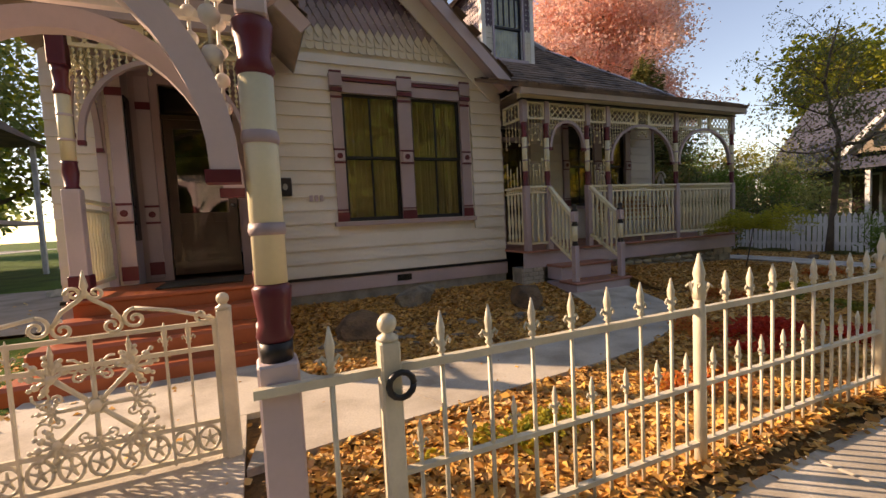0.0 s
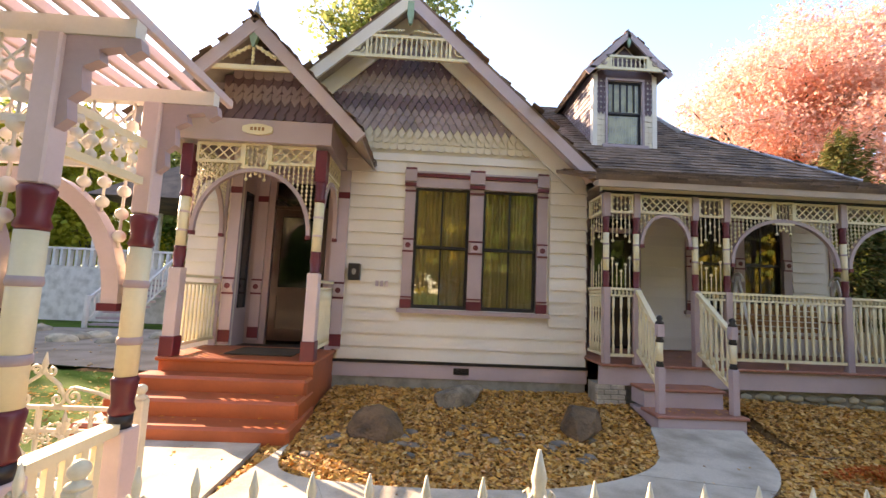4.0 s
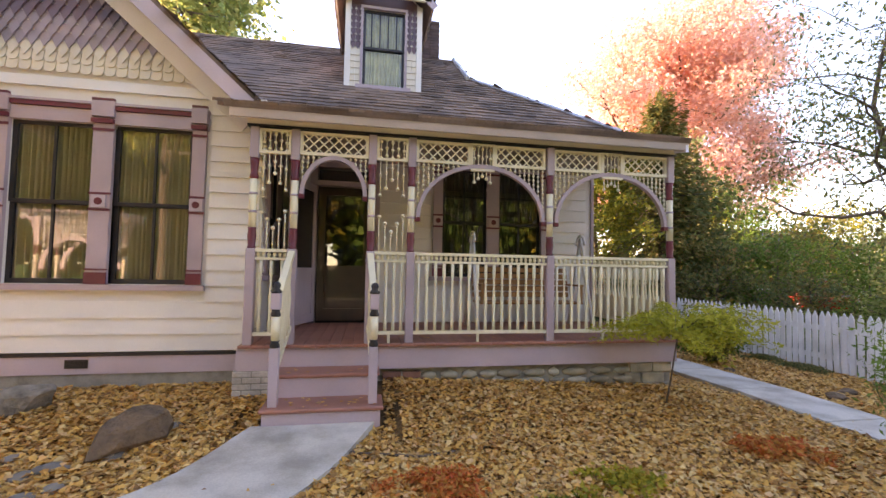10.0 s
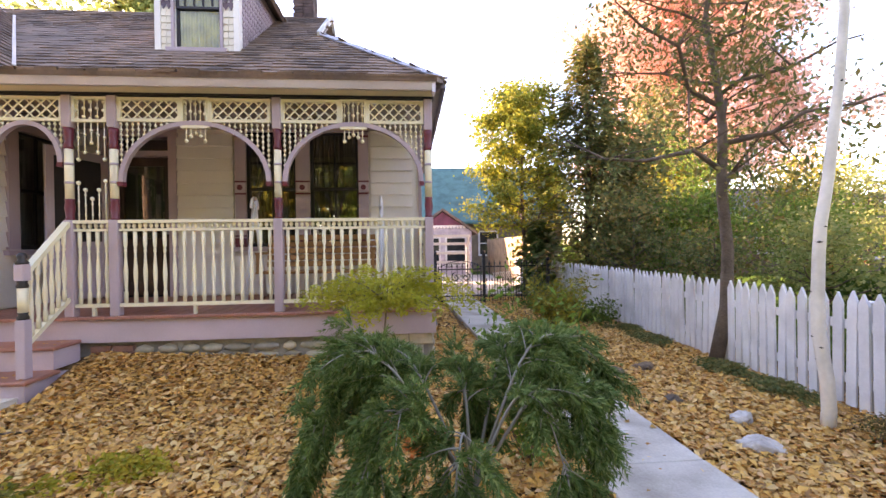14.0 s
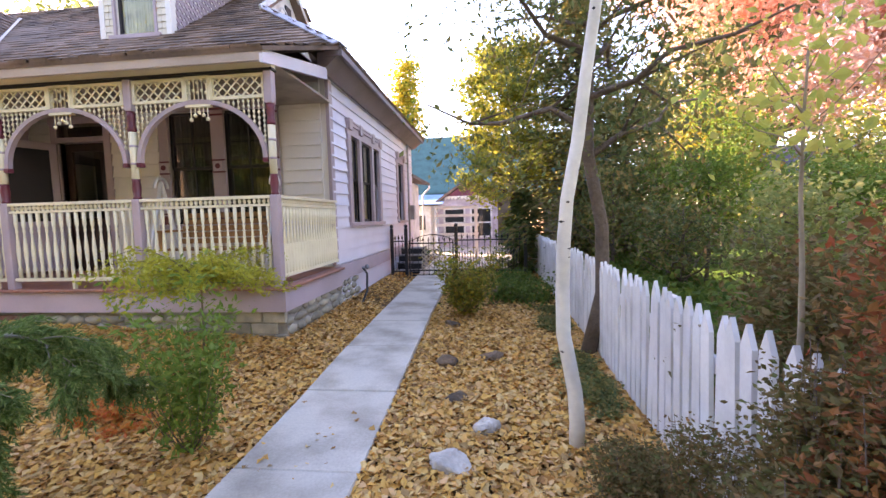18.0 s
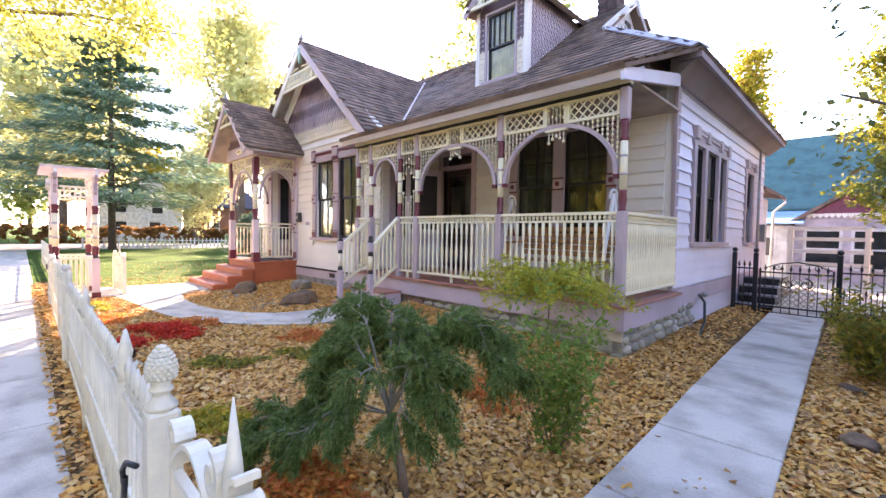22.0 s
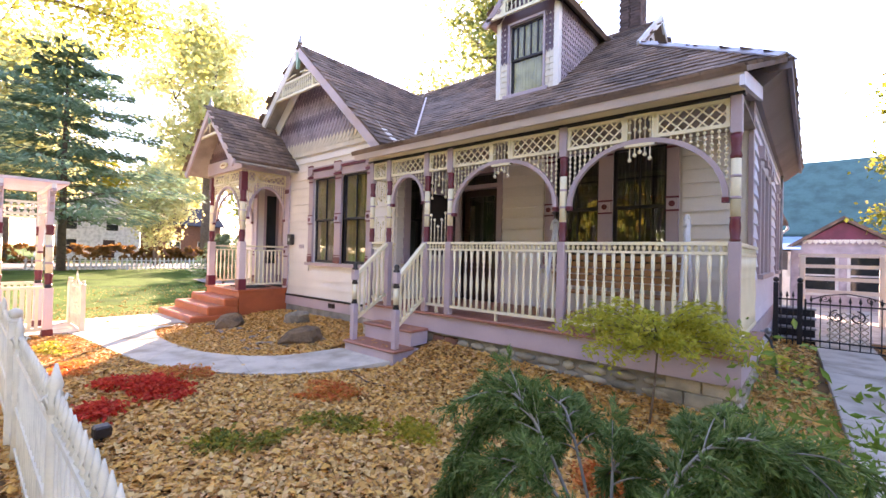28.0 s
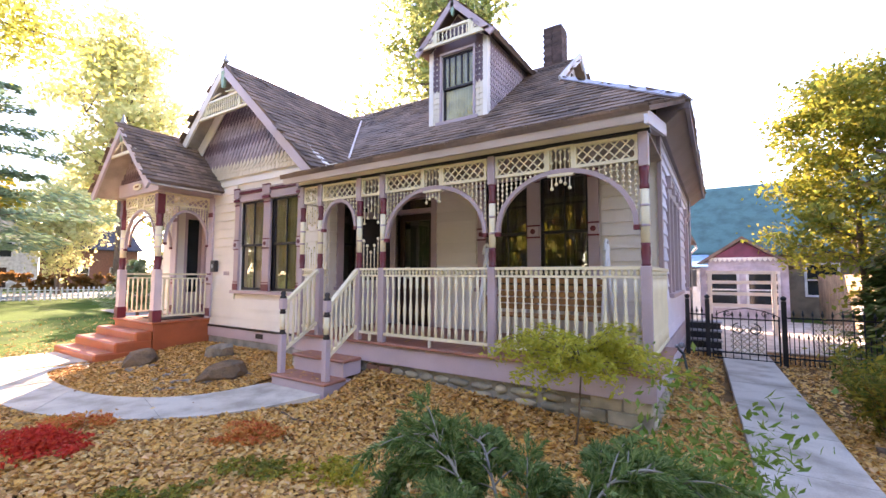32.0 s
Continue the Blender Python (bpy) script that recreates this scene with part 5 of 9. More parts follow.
# posts
def porch_post(parent, x, y, zdeck, zrail, ztop, w=0.1, name="post", base=MAUVE, cream=CREAMY, topm=MAUVE, red_base=False, pink=False):
    p = zrail
    h = ztop - zrail
    bm = B()
    bevbox(bm, x - w / 2, x + w / 2, y - w / 2, y + w / 2, zdeck, p, 0.008)
    ob = part(name, bm, base, parent)
    r = w * 0.5
    bm = B()
    lathe(bm, [(r * 0.8, 0), (r * 1.0, 0.012), (r * 0.78, 0.03), (r * 1.0, h * 0.1), (r * 0.85, h * 0.15), (r * 1.0, h * 0.17)], (x, y, p), 10)
    part("lower_turning", bm, MAROON, ob, "maroon turned collar")
    a = p + h * 0.17
    bm = B()
    lathe(bm, [(r * 0.85, 0), (r * 0.88, h * 0.2), (r * 0.86, h * 0.40)], (x, y, a), 10)
    part("shaft", bm, cream, ob, "cream turned shaft")
    for f in (0.12, 0.27):
        bm = B()
        lathe(bm, [(r * 0.93, 0), (r * 0.98, 0.012), (r * 0.93, 0.026)], (x, y, a + h * f), 10)
        part("shaft_ring", bm, base, ob)
    b = a + h * 0.40
    bm = B()
    lathe(bm, [(r * 0.9, 0), (r * 1.04, h * 0.02), (r * 0.8, h * 0.05), (r * 0.95, h * 0.13), (r * 1.04, h * 0.17)], (x, y, b), 10)
    part("upper_turning", bm, MAROON, ob, "maroon turned collar")
    bm = B()
    bevbox(bm, x - w / 2, x + w / 2, y - w / 2, y + w / 2, b + h * 0.17, ztop, 0.008)
    part("head_block", bm, topm, ob)
    return ob


RAIL = 1.87
PZT = 3.275
PX = (4.22, 4.67, 5.56, 6.04, 7.85, 9.61)
for x in PX:
    porch_post(ver, x, VY, DK, RAIL, PZT)

bm = B()
lathe(bm, [(0.021, 0), (0.021, 0.12), (0.014, 0.15), (0.022, 0.30), (0.024, 0.36), (0.014, 0.52), (0.011, 0.58), (0.018, 0.61), (0.012, 0.64), (0.021, 0.68), (0.021, 0.84)], (0, 0, 0), 8)
baluster_mesh = link("baluster", bm, CREAMY)
bm = B()
ball(bm, (0, 0, 0), 0.020, 6)
bead_mesh = link("bead", bm, CREAMY)


bm = B()
lathe(bm, [(0.008, -0.035), (0.022, -0.008), (0.022, 0.008), (0.008, 0.035)], (0, 0, 0), 6)
rail_bead = link("rail_bead", bm, CREAMY)


def balustrade(parent, p, q, z0, z1, mesh, gap=0.105, name="railing", beads=True, beadm=None):
    """Rails from p to q (x, y) with balusters and a row of beads between the two top rails."""
    p, q = Vector((*p, 0)), Vector((*q, 0))
    L = (q - p).length
    up = Vector((0, 0, 1))
    for nm, zz, ww, hh in (("bottom_rail", z0 + 0.03, 0.055, 0.04), ("middle_rail", z1 - 0.115, 0.05, 0.028), ("top_rail", z1 - 0.02, 0.075, 0.035)):
        bm = B()
        beam(bm, p + up * zz, q + up * zz, ww, hh)
        r = part(nm, bm, CREAMY, parent)
    n = max(2, round(L / gap))
    for i in range(n):
        c = p.lerp(q, (i + 0.5) / n)
        o = again("baluster", mesh, r, (c.x, c.y, z0 + 0.05))
        o.scale[2] = (z1 - 0.13 - z0 - 0.05) / 0.84
    if beads:
        m = max(2, round(L / 0.062))
        for i in range(m):
            c = p.lerp(q, (i + 0.5) / m)
            again("rail_bead", rail_bead, r, (c.x, c.y, z1 - 0.068))
    return r


for a, b in ((4.27, 4.62), (5.61, 5.99), (6.09, 7.80), (7.90, 9.56)):
    balustrade(ver, (a, VY), (b, VY), DK + 0.09, RAIL, baluster_mesh)
balustrade(ver, (9.61, VY + 0.05), (9.61, BY - 0.02), DK + 0.09, RAIL, baluster_mesh, gap=0.085)
balustrade(ver, (4.2, VY + 0.05), (4.2, WY - 0.05), DK + 0.09, RAIL, baluster_mesh)
for x in (5.8, 6.9, 8.6):
    bm = B()
    box(bm, x - 0.015, x + 0.015, VY - 0.02, VY + 0.02, DK, DK + 0.1)
    part("rail_foot", bm, CREAMY, ver)


def lattice(bm, s0, s1, z0, z1, place, cell=0.115, w=0.016):
    """Crossing diagonal slats clipped to a rectangle."""
    W, Hh = s1 - s0, z1 - z0
    for sg in (1, -1):
        k = -Hh
        while k < W:
            a, b = max(0, k), min(W, k + Hh)
            if b - a > 0.02:
                za, zb = (a - k), (b - k)
                if sg < 0:
                    za, zb = Hh - za, Hh - zb
                p, q = Vector(place(s0 + a, 0.004 * sg, z0 + za)), Vector(place(s0 + b, 0.004 * sg, z0 + zb))
                n = Vector(place(0, 1, 0)) - Vector(place(0, 0, 0))
                beam(bm, p, q, 0.010, w, up=(q - p).cross(n))
            k += cell
    out = Vector(place(0, 0.006, 0)) - Vector(place(0, 0, 0))
    for i in range(1, int(2 * W / cell)):
        for j in range(1, int(2 * Hh / cell)):
            u, v = i * cell / 2, j * cell / 2
            if abs(((u - v + Hh) / cell) % 1) < 0.02 and u < W - 0.02 and v < Hh - 0.02:
                c = Vector(place(s0 + u, 0, z0 + v)) + out
                ball(bm, c, w * 0.85, 4)


def panel_frame(bm, s0, s1, z0, z1, place, w=0.035, d=0.022):
    lb(bm, place, s0, s1, -d, d, z1 - w, z1)
    lb(bm, place, s0, s1, -d, d, z0, z0 + w)
    lb(bm, place, s0, s0 + w, -d, d, z0 + w, z1 - w)
    lb(bm, place, s1 - w, s1, -d, d, z0 + w, z1 - w)


def beads_on(bm, place, s, za, zb, n, r=0.019, rodr=0.006, top=True):
    """A thin rod with n beads between za and zb."""
    rod(bm, place(s, 0, za), place(s, 0, zb), rodr, rodr, 5)
    for i in range(n):
        z = za + (zb - za) * (i + 0.5) / n
        ball(bm, place(s, 0, z), r, 6)


def drop_panel(parent, place, s0, s1, z0, z1, tails, n=5, label="framed panel of beaded rods"):
    """A framed square of beaded rods, whose rods hang on below it."""
    bm = B()
    panel_frame(bm, s0, s1, z0, z1, place, 0.03, 0.028)
    fr = part("bead_panel", done(bm), CREAMY, parent, label)
    for i in range(n):
        s = s0 + 0.05 + (s1 - s0 - 0.1) * i / (n - 1)
        bm = B()
        t = tails[i % len(tails)]
        rod(bm, place(s, 0, z0 + 0.02), place(s, 0, z1 - 0.02), 0.007, 0.007, 5)
        for k in range(3):
            ball(bm, place(s, 0.01, z0 + (z1 - z0) * (k + (0.62 if i % 2 else 0.38)) / 3), 0.021, 6)
        rod(bm, place(s, 0, z0 - t), place(s, 0, z0), 0.008, 0.006, 5)
        if t > 0.2:
            ball(bm, place(s, 0, z0 - t * 0.42), 0.02, 6)
        ball(bm, place(s, 0, z0 - t - 0.01), 0.023, 6)
        part("beaded_rod", bm, CREAMY, fr)
    return fr


def arch_bay(parent, place, s0, s1, ztop, zframe, spring, apex, panel=0.0, cell=0.115, archm=MAUVE, w=0.05):
    """A frieze between two posts: lattice in a frame, an arch under it and beads hanging to the arch."""
    sc, half = (s0 + s1) / 2, (s1 - s0) / 2
    spans = [(s0, s1)] if not panel else [(s0, sc - panel / 2), (sc + panel / 2, s1)]
    for a, b in spans:
        bm = B()
        panel_frame(bm, a, b, zframe, ztop, place)
        fr = part("frieze", done(bm), CREAMY, parent, "cream lattice frieze")
    for a, b in spans:
        bm = B()
        lattice(bm, a + 0.03, b - 0.03, zframe + 0.03, ztop - 0.03, place, cell)
        part("lattice", done(bm), CREAMY, fr)
    if panel:
        drop_panel(parent, place, sc - panel / 2, sc + panel / 2, zframe - 0.07, ztop + 0.005, (0.13, 0.08, 0.05, 0.08, 0.13))
    # arch
    rx, rz = half - w - 0.005, apex - spring - w
    n = 20
    o, i_ = arc(sc, spring, rx + w, rz + w, 0, 180, n), arc(sc, spring, rx, rz, 0, 180, n)
    bm = B()
    rows = [[bm.verts.new(place(p[0], d, p[1])) for p in c] for c, d in ((o, 0.03), (i_, 0.03), (i_, -0.03), (o, -0.03))]
    for k in range(n):
        for r in range(4):
            bm.faces.new((rows[r][k], rows[r][k + 1], rows[(r + 1) % 4][k + 1], rows[(r + 1) % 4][k]))
    part("arch", done(bm), archm, parent, "mauve arched bracket")
    for s in (s0, s1 - w - 0.01):
        bm = B()
        lb(bm, place, s, s + w + 0.01, -0.034, 0.034, spring - 0.05, spring)
        part("arch_stop", done(bm), MAROON, parent)
    # beads between frame and arch
    k = max(3, round((s1 - s0) / 0.062))
    for i in range(k):
        s = s0 + (s1 - s0) * (i + 0.5) / k
        u = abs(s - sc) / (rx + w)
        if u < 1:
            za = spring + (rz + w) * math.sqrt(1 - u * u)
            L = zframe - za
            if L > 0.035 and not (panel and abs(s - sc) < panel / 2):
                bm = B()
                beads_on(bm, place, s, za - 0.01, zframe, max(1, round(L / 0.06)), 0.018)
                part("bead_string", bm, CREAMY, fr)
    return fr


VPl = front(VY)
ZF0, ZF1 = 2.985, 3.262
arch_bay(ver, VPl, 4.72, 5.51, ZF1, ZF0, 2.52, 2.99)
arch_bay(ver, VPl, 6.09, 7.78, ZF1, ZF0, 2.30, 3.0, panel=0.31)
arch_bay(ver, VPl, 7.90, 9.56, ZF1, ZF0, 2.30, 3.0, panel=0.31)
for a, b in ((4.27, 4.62), (5.61, 5.99)):
    drop_panel(ver, VPl, a, b, ZF0 - 0.01, ZF1, (0.41, 0.33, 0.22, 0.33, 0.41))
    for i in range(5):
        s = a + 0.045 + (b - a - 0.09) * i / 4
        h = (0.42, 0.34, 0.24, 0.34, 0.44)[i]
        bm = B()
        beads_on(bm, VPl, s, RAIL, RAIL + h, max(2, round(h / 0.13)), 0.013, 0.007)
        ball(bm, (s, VY, RAIL + h), 0.024, 6)
        part("standing_rod", bm, CREAMY, ver)
LPl = flank(4.2)
drop_panel(ver, LPl, VY + 0.06, WY - 0.06, ZF0 - 0.01, ZF1, (0.41, 0.33, 0.22, 0.33, 0.41))
for i in range(5):
    s = VY + 0.11 + 0.4 * i / 4
    bm = B()
    h = (0.42, 0.34, 0.24, 0.34, 0.44)[i]
    beads_on(bm, LPl, s, RAIL, RAIL + h, 3, 0.013, 0.007)
    part("standing_rod", bm, CREAMY, ver)
bm = B()
box(bm, 9.60, 9.62, VY + 0.06, BY - 0.02, 0.88, 1.28)
part("side_panel", bm, CREAMY, ver, "solid cream panel below the side balusters")
# eave: frieze board, dark line, soffit, gutter board
bm = B()
box(bm, VX0 - 0.02, 9.67, VY - 0.05, VY + 0.05, 3.30, 3.41)
part("frieze_board", bm, CREAMY, ver, "cream frieze board")
bm = B()
box(bm, VX0 - 0.02, 9.68, VY - 0.062, VY + 0.055, 3.275, 3.299)
part("frieze_moulding", bm, BLACKP, ver)
bm = B()
prism(bm, [(PY + 0.02, 3.41), (PY + 0.05, 3.31), (PY + 0.09, 3.31), (VY - 0.06, 3.37), (VY - 0.06, 3.42)], 'x', PX0 + 0.05, PX1 - 0.02)
part("eave_board", bm, EAVE, ver, "beige sloping eave board")
bm = B()
prism(bm, [(PY + 0.03, 3.28), (EY + 0.12, 3.68), (EY + 0.12, 3.85), (PY + 0.03, 3.42)], 'x', 9.655, 9.695)
part("end_board", bm, SKYWHITE, ver, "pale lavender rake board")
bm = B()
prism(bm, [(VY - 0.02, 3.34), (EY + 0.12, 3.70), (EY + 0.12, 3.84), (VY - 0.02, 3.44)], 'x', 9.56, 9.645)
part("end_beam", bm, MAUVE, ver)
bm = B()
box(bm, VX0, 9.6, VY + 0.05, BY, 3.42, 3.45)
part("ceiling", bm, SOFFIT, ver, "painted board ceiling")
# side eave of the main roof; the shade under it is in its colour
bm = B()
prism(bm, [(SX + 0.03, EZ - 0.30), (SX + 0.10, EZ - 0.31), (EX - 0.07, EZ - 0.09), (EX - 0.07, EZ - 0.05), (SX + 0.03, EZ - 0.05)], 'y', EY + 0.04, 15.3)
part("side_eave", bm, EAVE_SHADE, house, "grey-mauve coved eave with shade in its colour")
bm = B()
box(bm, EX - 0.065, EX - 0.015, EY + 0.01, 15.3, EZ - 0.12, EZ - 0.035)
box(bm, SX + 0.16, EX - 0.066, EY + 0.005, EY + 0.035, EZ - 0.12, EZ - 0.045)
part("eave_edge", bm, EAVE_SHADE, house, "eave edge, its colour darkened for shade")

# ---- veranda steps ----
st = thing("veranda_steps", "wooden steps with terracotta treads and lavender risers", "steps", (5.12, 5.6, 0.04))
for k, (x0, x1, y0, y1, z) in enumerate(((4.53, 5.72, 5.20, 5.60, 0.285), (4.55, 5.69, 5.58, 5.93, 0.53))):
    bm = B()
    bevbox(bm, x0, x1, y0, y1 + 0.03, z - 0.04, z, 0.012)
    part("tread", bm, DECKM, st, "terracotta painted tread")
    bm = B()
    box(bm, x0 + 0.03, x1 - 0.03, y0 + 0.03, 5.97, (0.0 if k == 0 else 0.286), z - 0.042)
    part("riser", bm, MAUVEL, st, "lavender painted riser")
for x, px in ((4.64, 4.67), (5.61, 5.56)):
    bm = B()
    ny = 5.33
    bevbox(bm, x - 0.045, x + 0.045, ny - 0.045, ny + 0.045, 0.285, 0.86, 0.006)
    nw = part("newel", bm, MAUVEL, st, "lavender newel post")
    for zz in (0.86, 1.17):
        bm = B()
        lathe(bm, [(0.046, 0), (0.05, 0.02), (0.036, 0.05), (0.045, 0.07)], (x, ny, zz), 10)
        part("dark_collar", bm, BLACKP, nw)
    bm = B()
    lathe(bm, [(0.05, 0), (0.055, 0.02), (0.03, 0.045), (0.042, 0.075), (0.03, 0.105), (0.008, 0.115)], (x, ny, 1.40), 10)
    part("dark_cap", bm, BLACKP, nw, "dark turned cap")
    bm = B()
    lathe(bm, [(0.04, 0), (0.042, 0.24)], (x, ny, 0.93), 10)
    part("cream_shaft", bm, CREAMY, nw)
    bm = B()
    bevbox(bm, x - 0.045, x + 0.045, ny - 0.045, ny + 0.045, 1.24, 1.40, 0.006)
    part("head", bm, MAUVEL, nw)
    bm = B()
    A, Bq = Vector((x, ny + 0.04, 1.33)), Vector((px, VY - 0.05, 1.83))
    beam(bm, A, Bq, 0.07, 0.05)
    part("handrail", bm, CREAMY, st, "sloping cream handrail")
    bm = B()
    A2, B2 = Vector((x, ny + 0.04, 0.62)), Vector((px, VY - 0.05, 0.98))
    beam(bm, A2, B2, 0.05, 0.045)
    hr = part("lower_rail", bm, CREAMY, st)
    for i in range(6):
        t = (i + 0.6) / 6.2
        a, b = A2.lerp(B2, t), A.lerp(Bq, t)
        o = again("baluster", baluster_mesh, hr, (a.x, a.y, a.z + 0.02))
        o.scale[2] = (b.z - a.z - 0.04) / 0.84

# ---- entry porch ----
ent = thing("entry_porch", "gabled entry porch with lattice frieze and turned posts", "porch", (-0.7, 5.8, 0.0))
EDK, EX0, EX1, EPY = 0.74, -1.62, 0.13, 5.5
bm = B()
bevbox(bm, EX0 - 0.12, EX1 + 0.12, 5.40, WY + 0.02, EDK - 0.05, EDK, 0.015)
part("deck", bm, REDSTEP, ent, "brick-red painted deck")
bm = B()
box(bm, EX0 - 0.08, EX1 + 0.09, 5.44, WY, -0.1, EDK - 0.05)
part("deck_base", bm, REDSTEP, ent, "brick-red painted side")
for y0, z, x0, x1 in ((5.11, 0.57, -1.80, 0.235), (4.76, 0.40, -1.86, 0.25), (4.42, 0.22, -1.92, 0.27)):
    bm = B()
    bevbox(bm, x0, x1, y0, 5.43, -0.1, z, 0.03)
    part("step", bm, REDSTEP, ent, "brick-red painted step")
# door mat
bm = B()
bevbox(bm, -1.05, -0.15, 5.75, 6.4, EDK + 0.001, EDK + 0.02, 0.006)
mt = solo("door_mat", bm, mat("dark_mat", (0.06, 0.045, 0.03), 0.95, var=0.4, fine=60, bump=0.6), "dark patterned door mat on the entry deck", "mat")
for x, y in ((EX0, EPY), (EX1, EPY)):
    porch_post(ent, x, y, EDK, 1.86, 3.5, w=0.15, base=PINK, topm=MAROON)
    bm = B()
    bevbox(bm, x - 0.09, x + 0.09, y - 0.09, y + 0.09, EDK, EDK + 0.25, 0.008)
    part("plinth", bm, MAROON, ent, "maroon plinth block")
for x in (EX0, EX1):
    balustrade(ent, (x, EPY + 0.09), (x, WY - 0.04), EDK + 0.09, 1.78, baluster_mesh, gap=0.10, beads=False)
EPl = front(EPY)
arch_bay(ent, EPl, EX0 + 0.09, EX1 - 0.09, 3.55, 3.28, 2.35, 3.22, panel=0.34, cell=0.14)
for x in (EX0, EX1):
    pl = flank(x)
    arch_bay(ent, pl, EPY + 0.09, WY - 0.05, 3.55, 3.28, 2.45, 3.22, cell=0.12)
    bm = B()
    box(bm, x - 0.05, x + 0.05, WY - 0.06, WY - 0.005, EDK, 3.55)
    part("wall_post", bm, MAUVEL, ent)
bm = B()
box(bm, EX0 - 0.12, EX1 + 0.12, EPY - 0.1, EPY + 0.1, 3.56, 3.86)
part("beam", bm, MAUVEL, ent, "pale mauve boxed beam")
for x in (EX0, EX1):
    bm = B()
    box(bm, x - 0.1, x + 0.1, EPY + 0.102, WY, 3.56, 3.86)
    part("beam", bm, MAUVEL, ent, "pale mauve boxed beam")
eax, eaz, esl = -0.72, 5.08, 1.0
bm_d, bm_m = B(), B()
prism(bm_m, [(EX0 - 0.1, 3.86), (EX1 + 0.1, 3.86), (eax, eaz - 0.15)], 'y', EPY - 0.05, EPY)
part("gable_wall", bm_m, SCALE_D, ent)
bm_m = B()
z = 3.88
while z < 4.8:
    hw = (eaz - 0.2 - z) / esl
    scale_row(bm_d if z < 4.05 or 4.3 < z < 4.42 else bm_m, eax - hw, eax + hw, z + 0.12, 0.13, 0.18, EPY - 0.06, 'point' if z < 4.4 else 'round')
    z += 0.12
part("plum_shingling", bm_d, SCALE_D, ent, kind="stuff")
part("mauve_shingling", bm_m, SCALE_M, ent, kind="stuff")
sp_ = thing("porch_gable_trim", "cream rail with beaded rays and a sage pendant in the porch gable", "trim", (eax, 5.05, 4.4))
bm = B()
box(bm, eax - 0.68, eax + 0.68, 5.03, 5.07, 4.36, 4.42)
part("rail", bm, CREAMY, sp_)
bm = B()
prism(bm, [(eax - 0.05, eaz - 0.12), (eax + 0.05, eaz - 0.12), (eax + 0.05, eaz - 0.3), (eax + 0.015, eaz - 0.42), (eax - 0.015, eaz - 0.42), (eax - 0.05, eaz - 0.3)], 'y', 5.01, 5.07)
part("pendant", bm, GREENP, sp_, "sage green pendant")
for a in (-70, -35, 0, 35, 70):
    bm = B()
    p = Vector((eax, 5.05, eaz - 0.38))
    q = Vector((eax + 0.5 * math.sin(radians(a)), 5.05, 4.42 if a == 0 else 4.45 + 0.12 * (1 - abs(a) / 70)))
    rod(bm, p, q, 0.012, 0.012, 5)
    for k in range(1, 5):
        ball(bm, p.lerp(q, k / 5), 0.024, 5)
    part("ray", bm, CREAMY, sp_)
for s in (-1, 1):
    xe, ze = eax + s * 1.42, eaz - 1.42 * esl
    pts = [(xe, 5.0, ze), (xe, 6.62, ze), (eax, 6.75, eaz), (eax, 5.0, eaz)]
    pts = pts if s > 0 else [pts[1], pts[0], pts[3], pts[2]]
    roof_face("roof", pts, seed=31 + s, pitch=0.13, parent=ent)
    bm = B()
    beam(bm, (eax, 5.02 + 0.002 * s, eaz - 0.12), (xe, 5.02 + 0.002 * s, ze - 0.12), 0.045, 0.16, up=(s, 0, 1))
    part("bargeboard", bm, MAUVEL, ent, "pale mauve bargeboard")
    bm = B()
    beam(bm, (eax + s * 0.1, 5.8, eaz - 0.19), (xe, 5.8, ze - 0.09), 1.5, 0.02, up=(s, 0, 1))
    part("soffit", bm, SOFFIT, ent)
bm = B()
lathe(bm, [(0.05, -0.03), (0.06, 0.03), (0.04, 0.07), (0.03, 0.10), (0.006, 0.22)], (eax, 5.05, eaz), 6)
part("finial", bm, SHEET, ent)
bm = B()
prism(bm, [(eax + 0.2 * math.cos(a * 0.5236) * (1 + 0.1 * (a % 2)), 3.72 + 0.075 * math.sin(a * 0.5236)) for a in range(12)], 'y', EPY - 0.13, EPY - 0.101)
pq = solo("year_plaque", bm, CREAMY, "small gilt oval plaque on the porch beam", "plaque")
for k in range(4):
    bm = B()
    box(bm, eax - 0.09 + 0.05 * k, eax - 0.06 + 0.05 * k, EPY - 0.136, EPY - 0.131, 3.70, 3.745)
    part("bar", bm, WOODT, pq)

# ---- porch bench swing ----
sw_ = thing("bench_swing", "honey wood bench swing on a white A-frame stand", "swing", (7.9, 7.3, DK))
for x in (7.14, 8.96):
    for yy in (6.85, 7.65):
        bm = B()
        rod(bm, (x, yy, DK), (x, 7.25, 2.2), 0.028, 0.03, 7)
        frame_p = part("stand_leg", bm, WHITEF, sw_, "white A-frame leg")
for x in (7.14, 8.96):
    bm = B()
    tube(bm, [(x, 7.25 + 0.13 * math.cos(a * 0.35), 2.1 + 0.16 * math.sin(a * 0.35)) for a in range(10)], 0.022, 6)
    part("hoop", bm, WHITEF, sw_)
for k in range(5):
    bm = B()
    bevbox(bm, 7.22, 8.88, 7.0 + 0.1 * k, 7.085 + 0.1 * k, 1.16, 1.19, 0.006)
    part("seat_slat", bm, WOODT, sw_)
for k in range(5):
    bm = B()
    bevbox(bm, 7.22, 8.88, 7.5 + 0.02 * k, 7.525 + 0.02 * k, 1.24 + 0.1 * k, 1.32 + 0.1 * k, 0.006)
    part("back_slat", bm, WOODT, sw_)
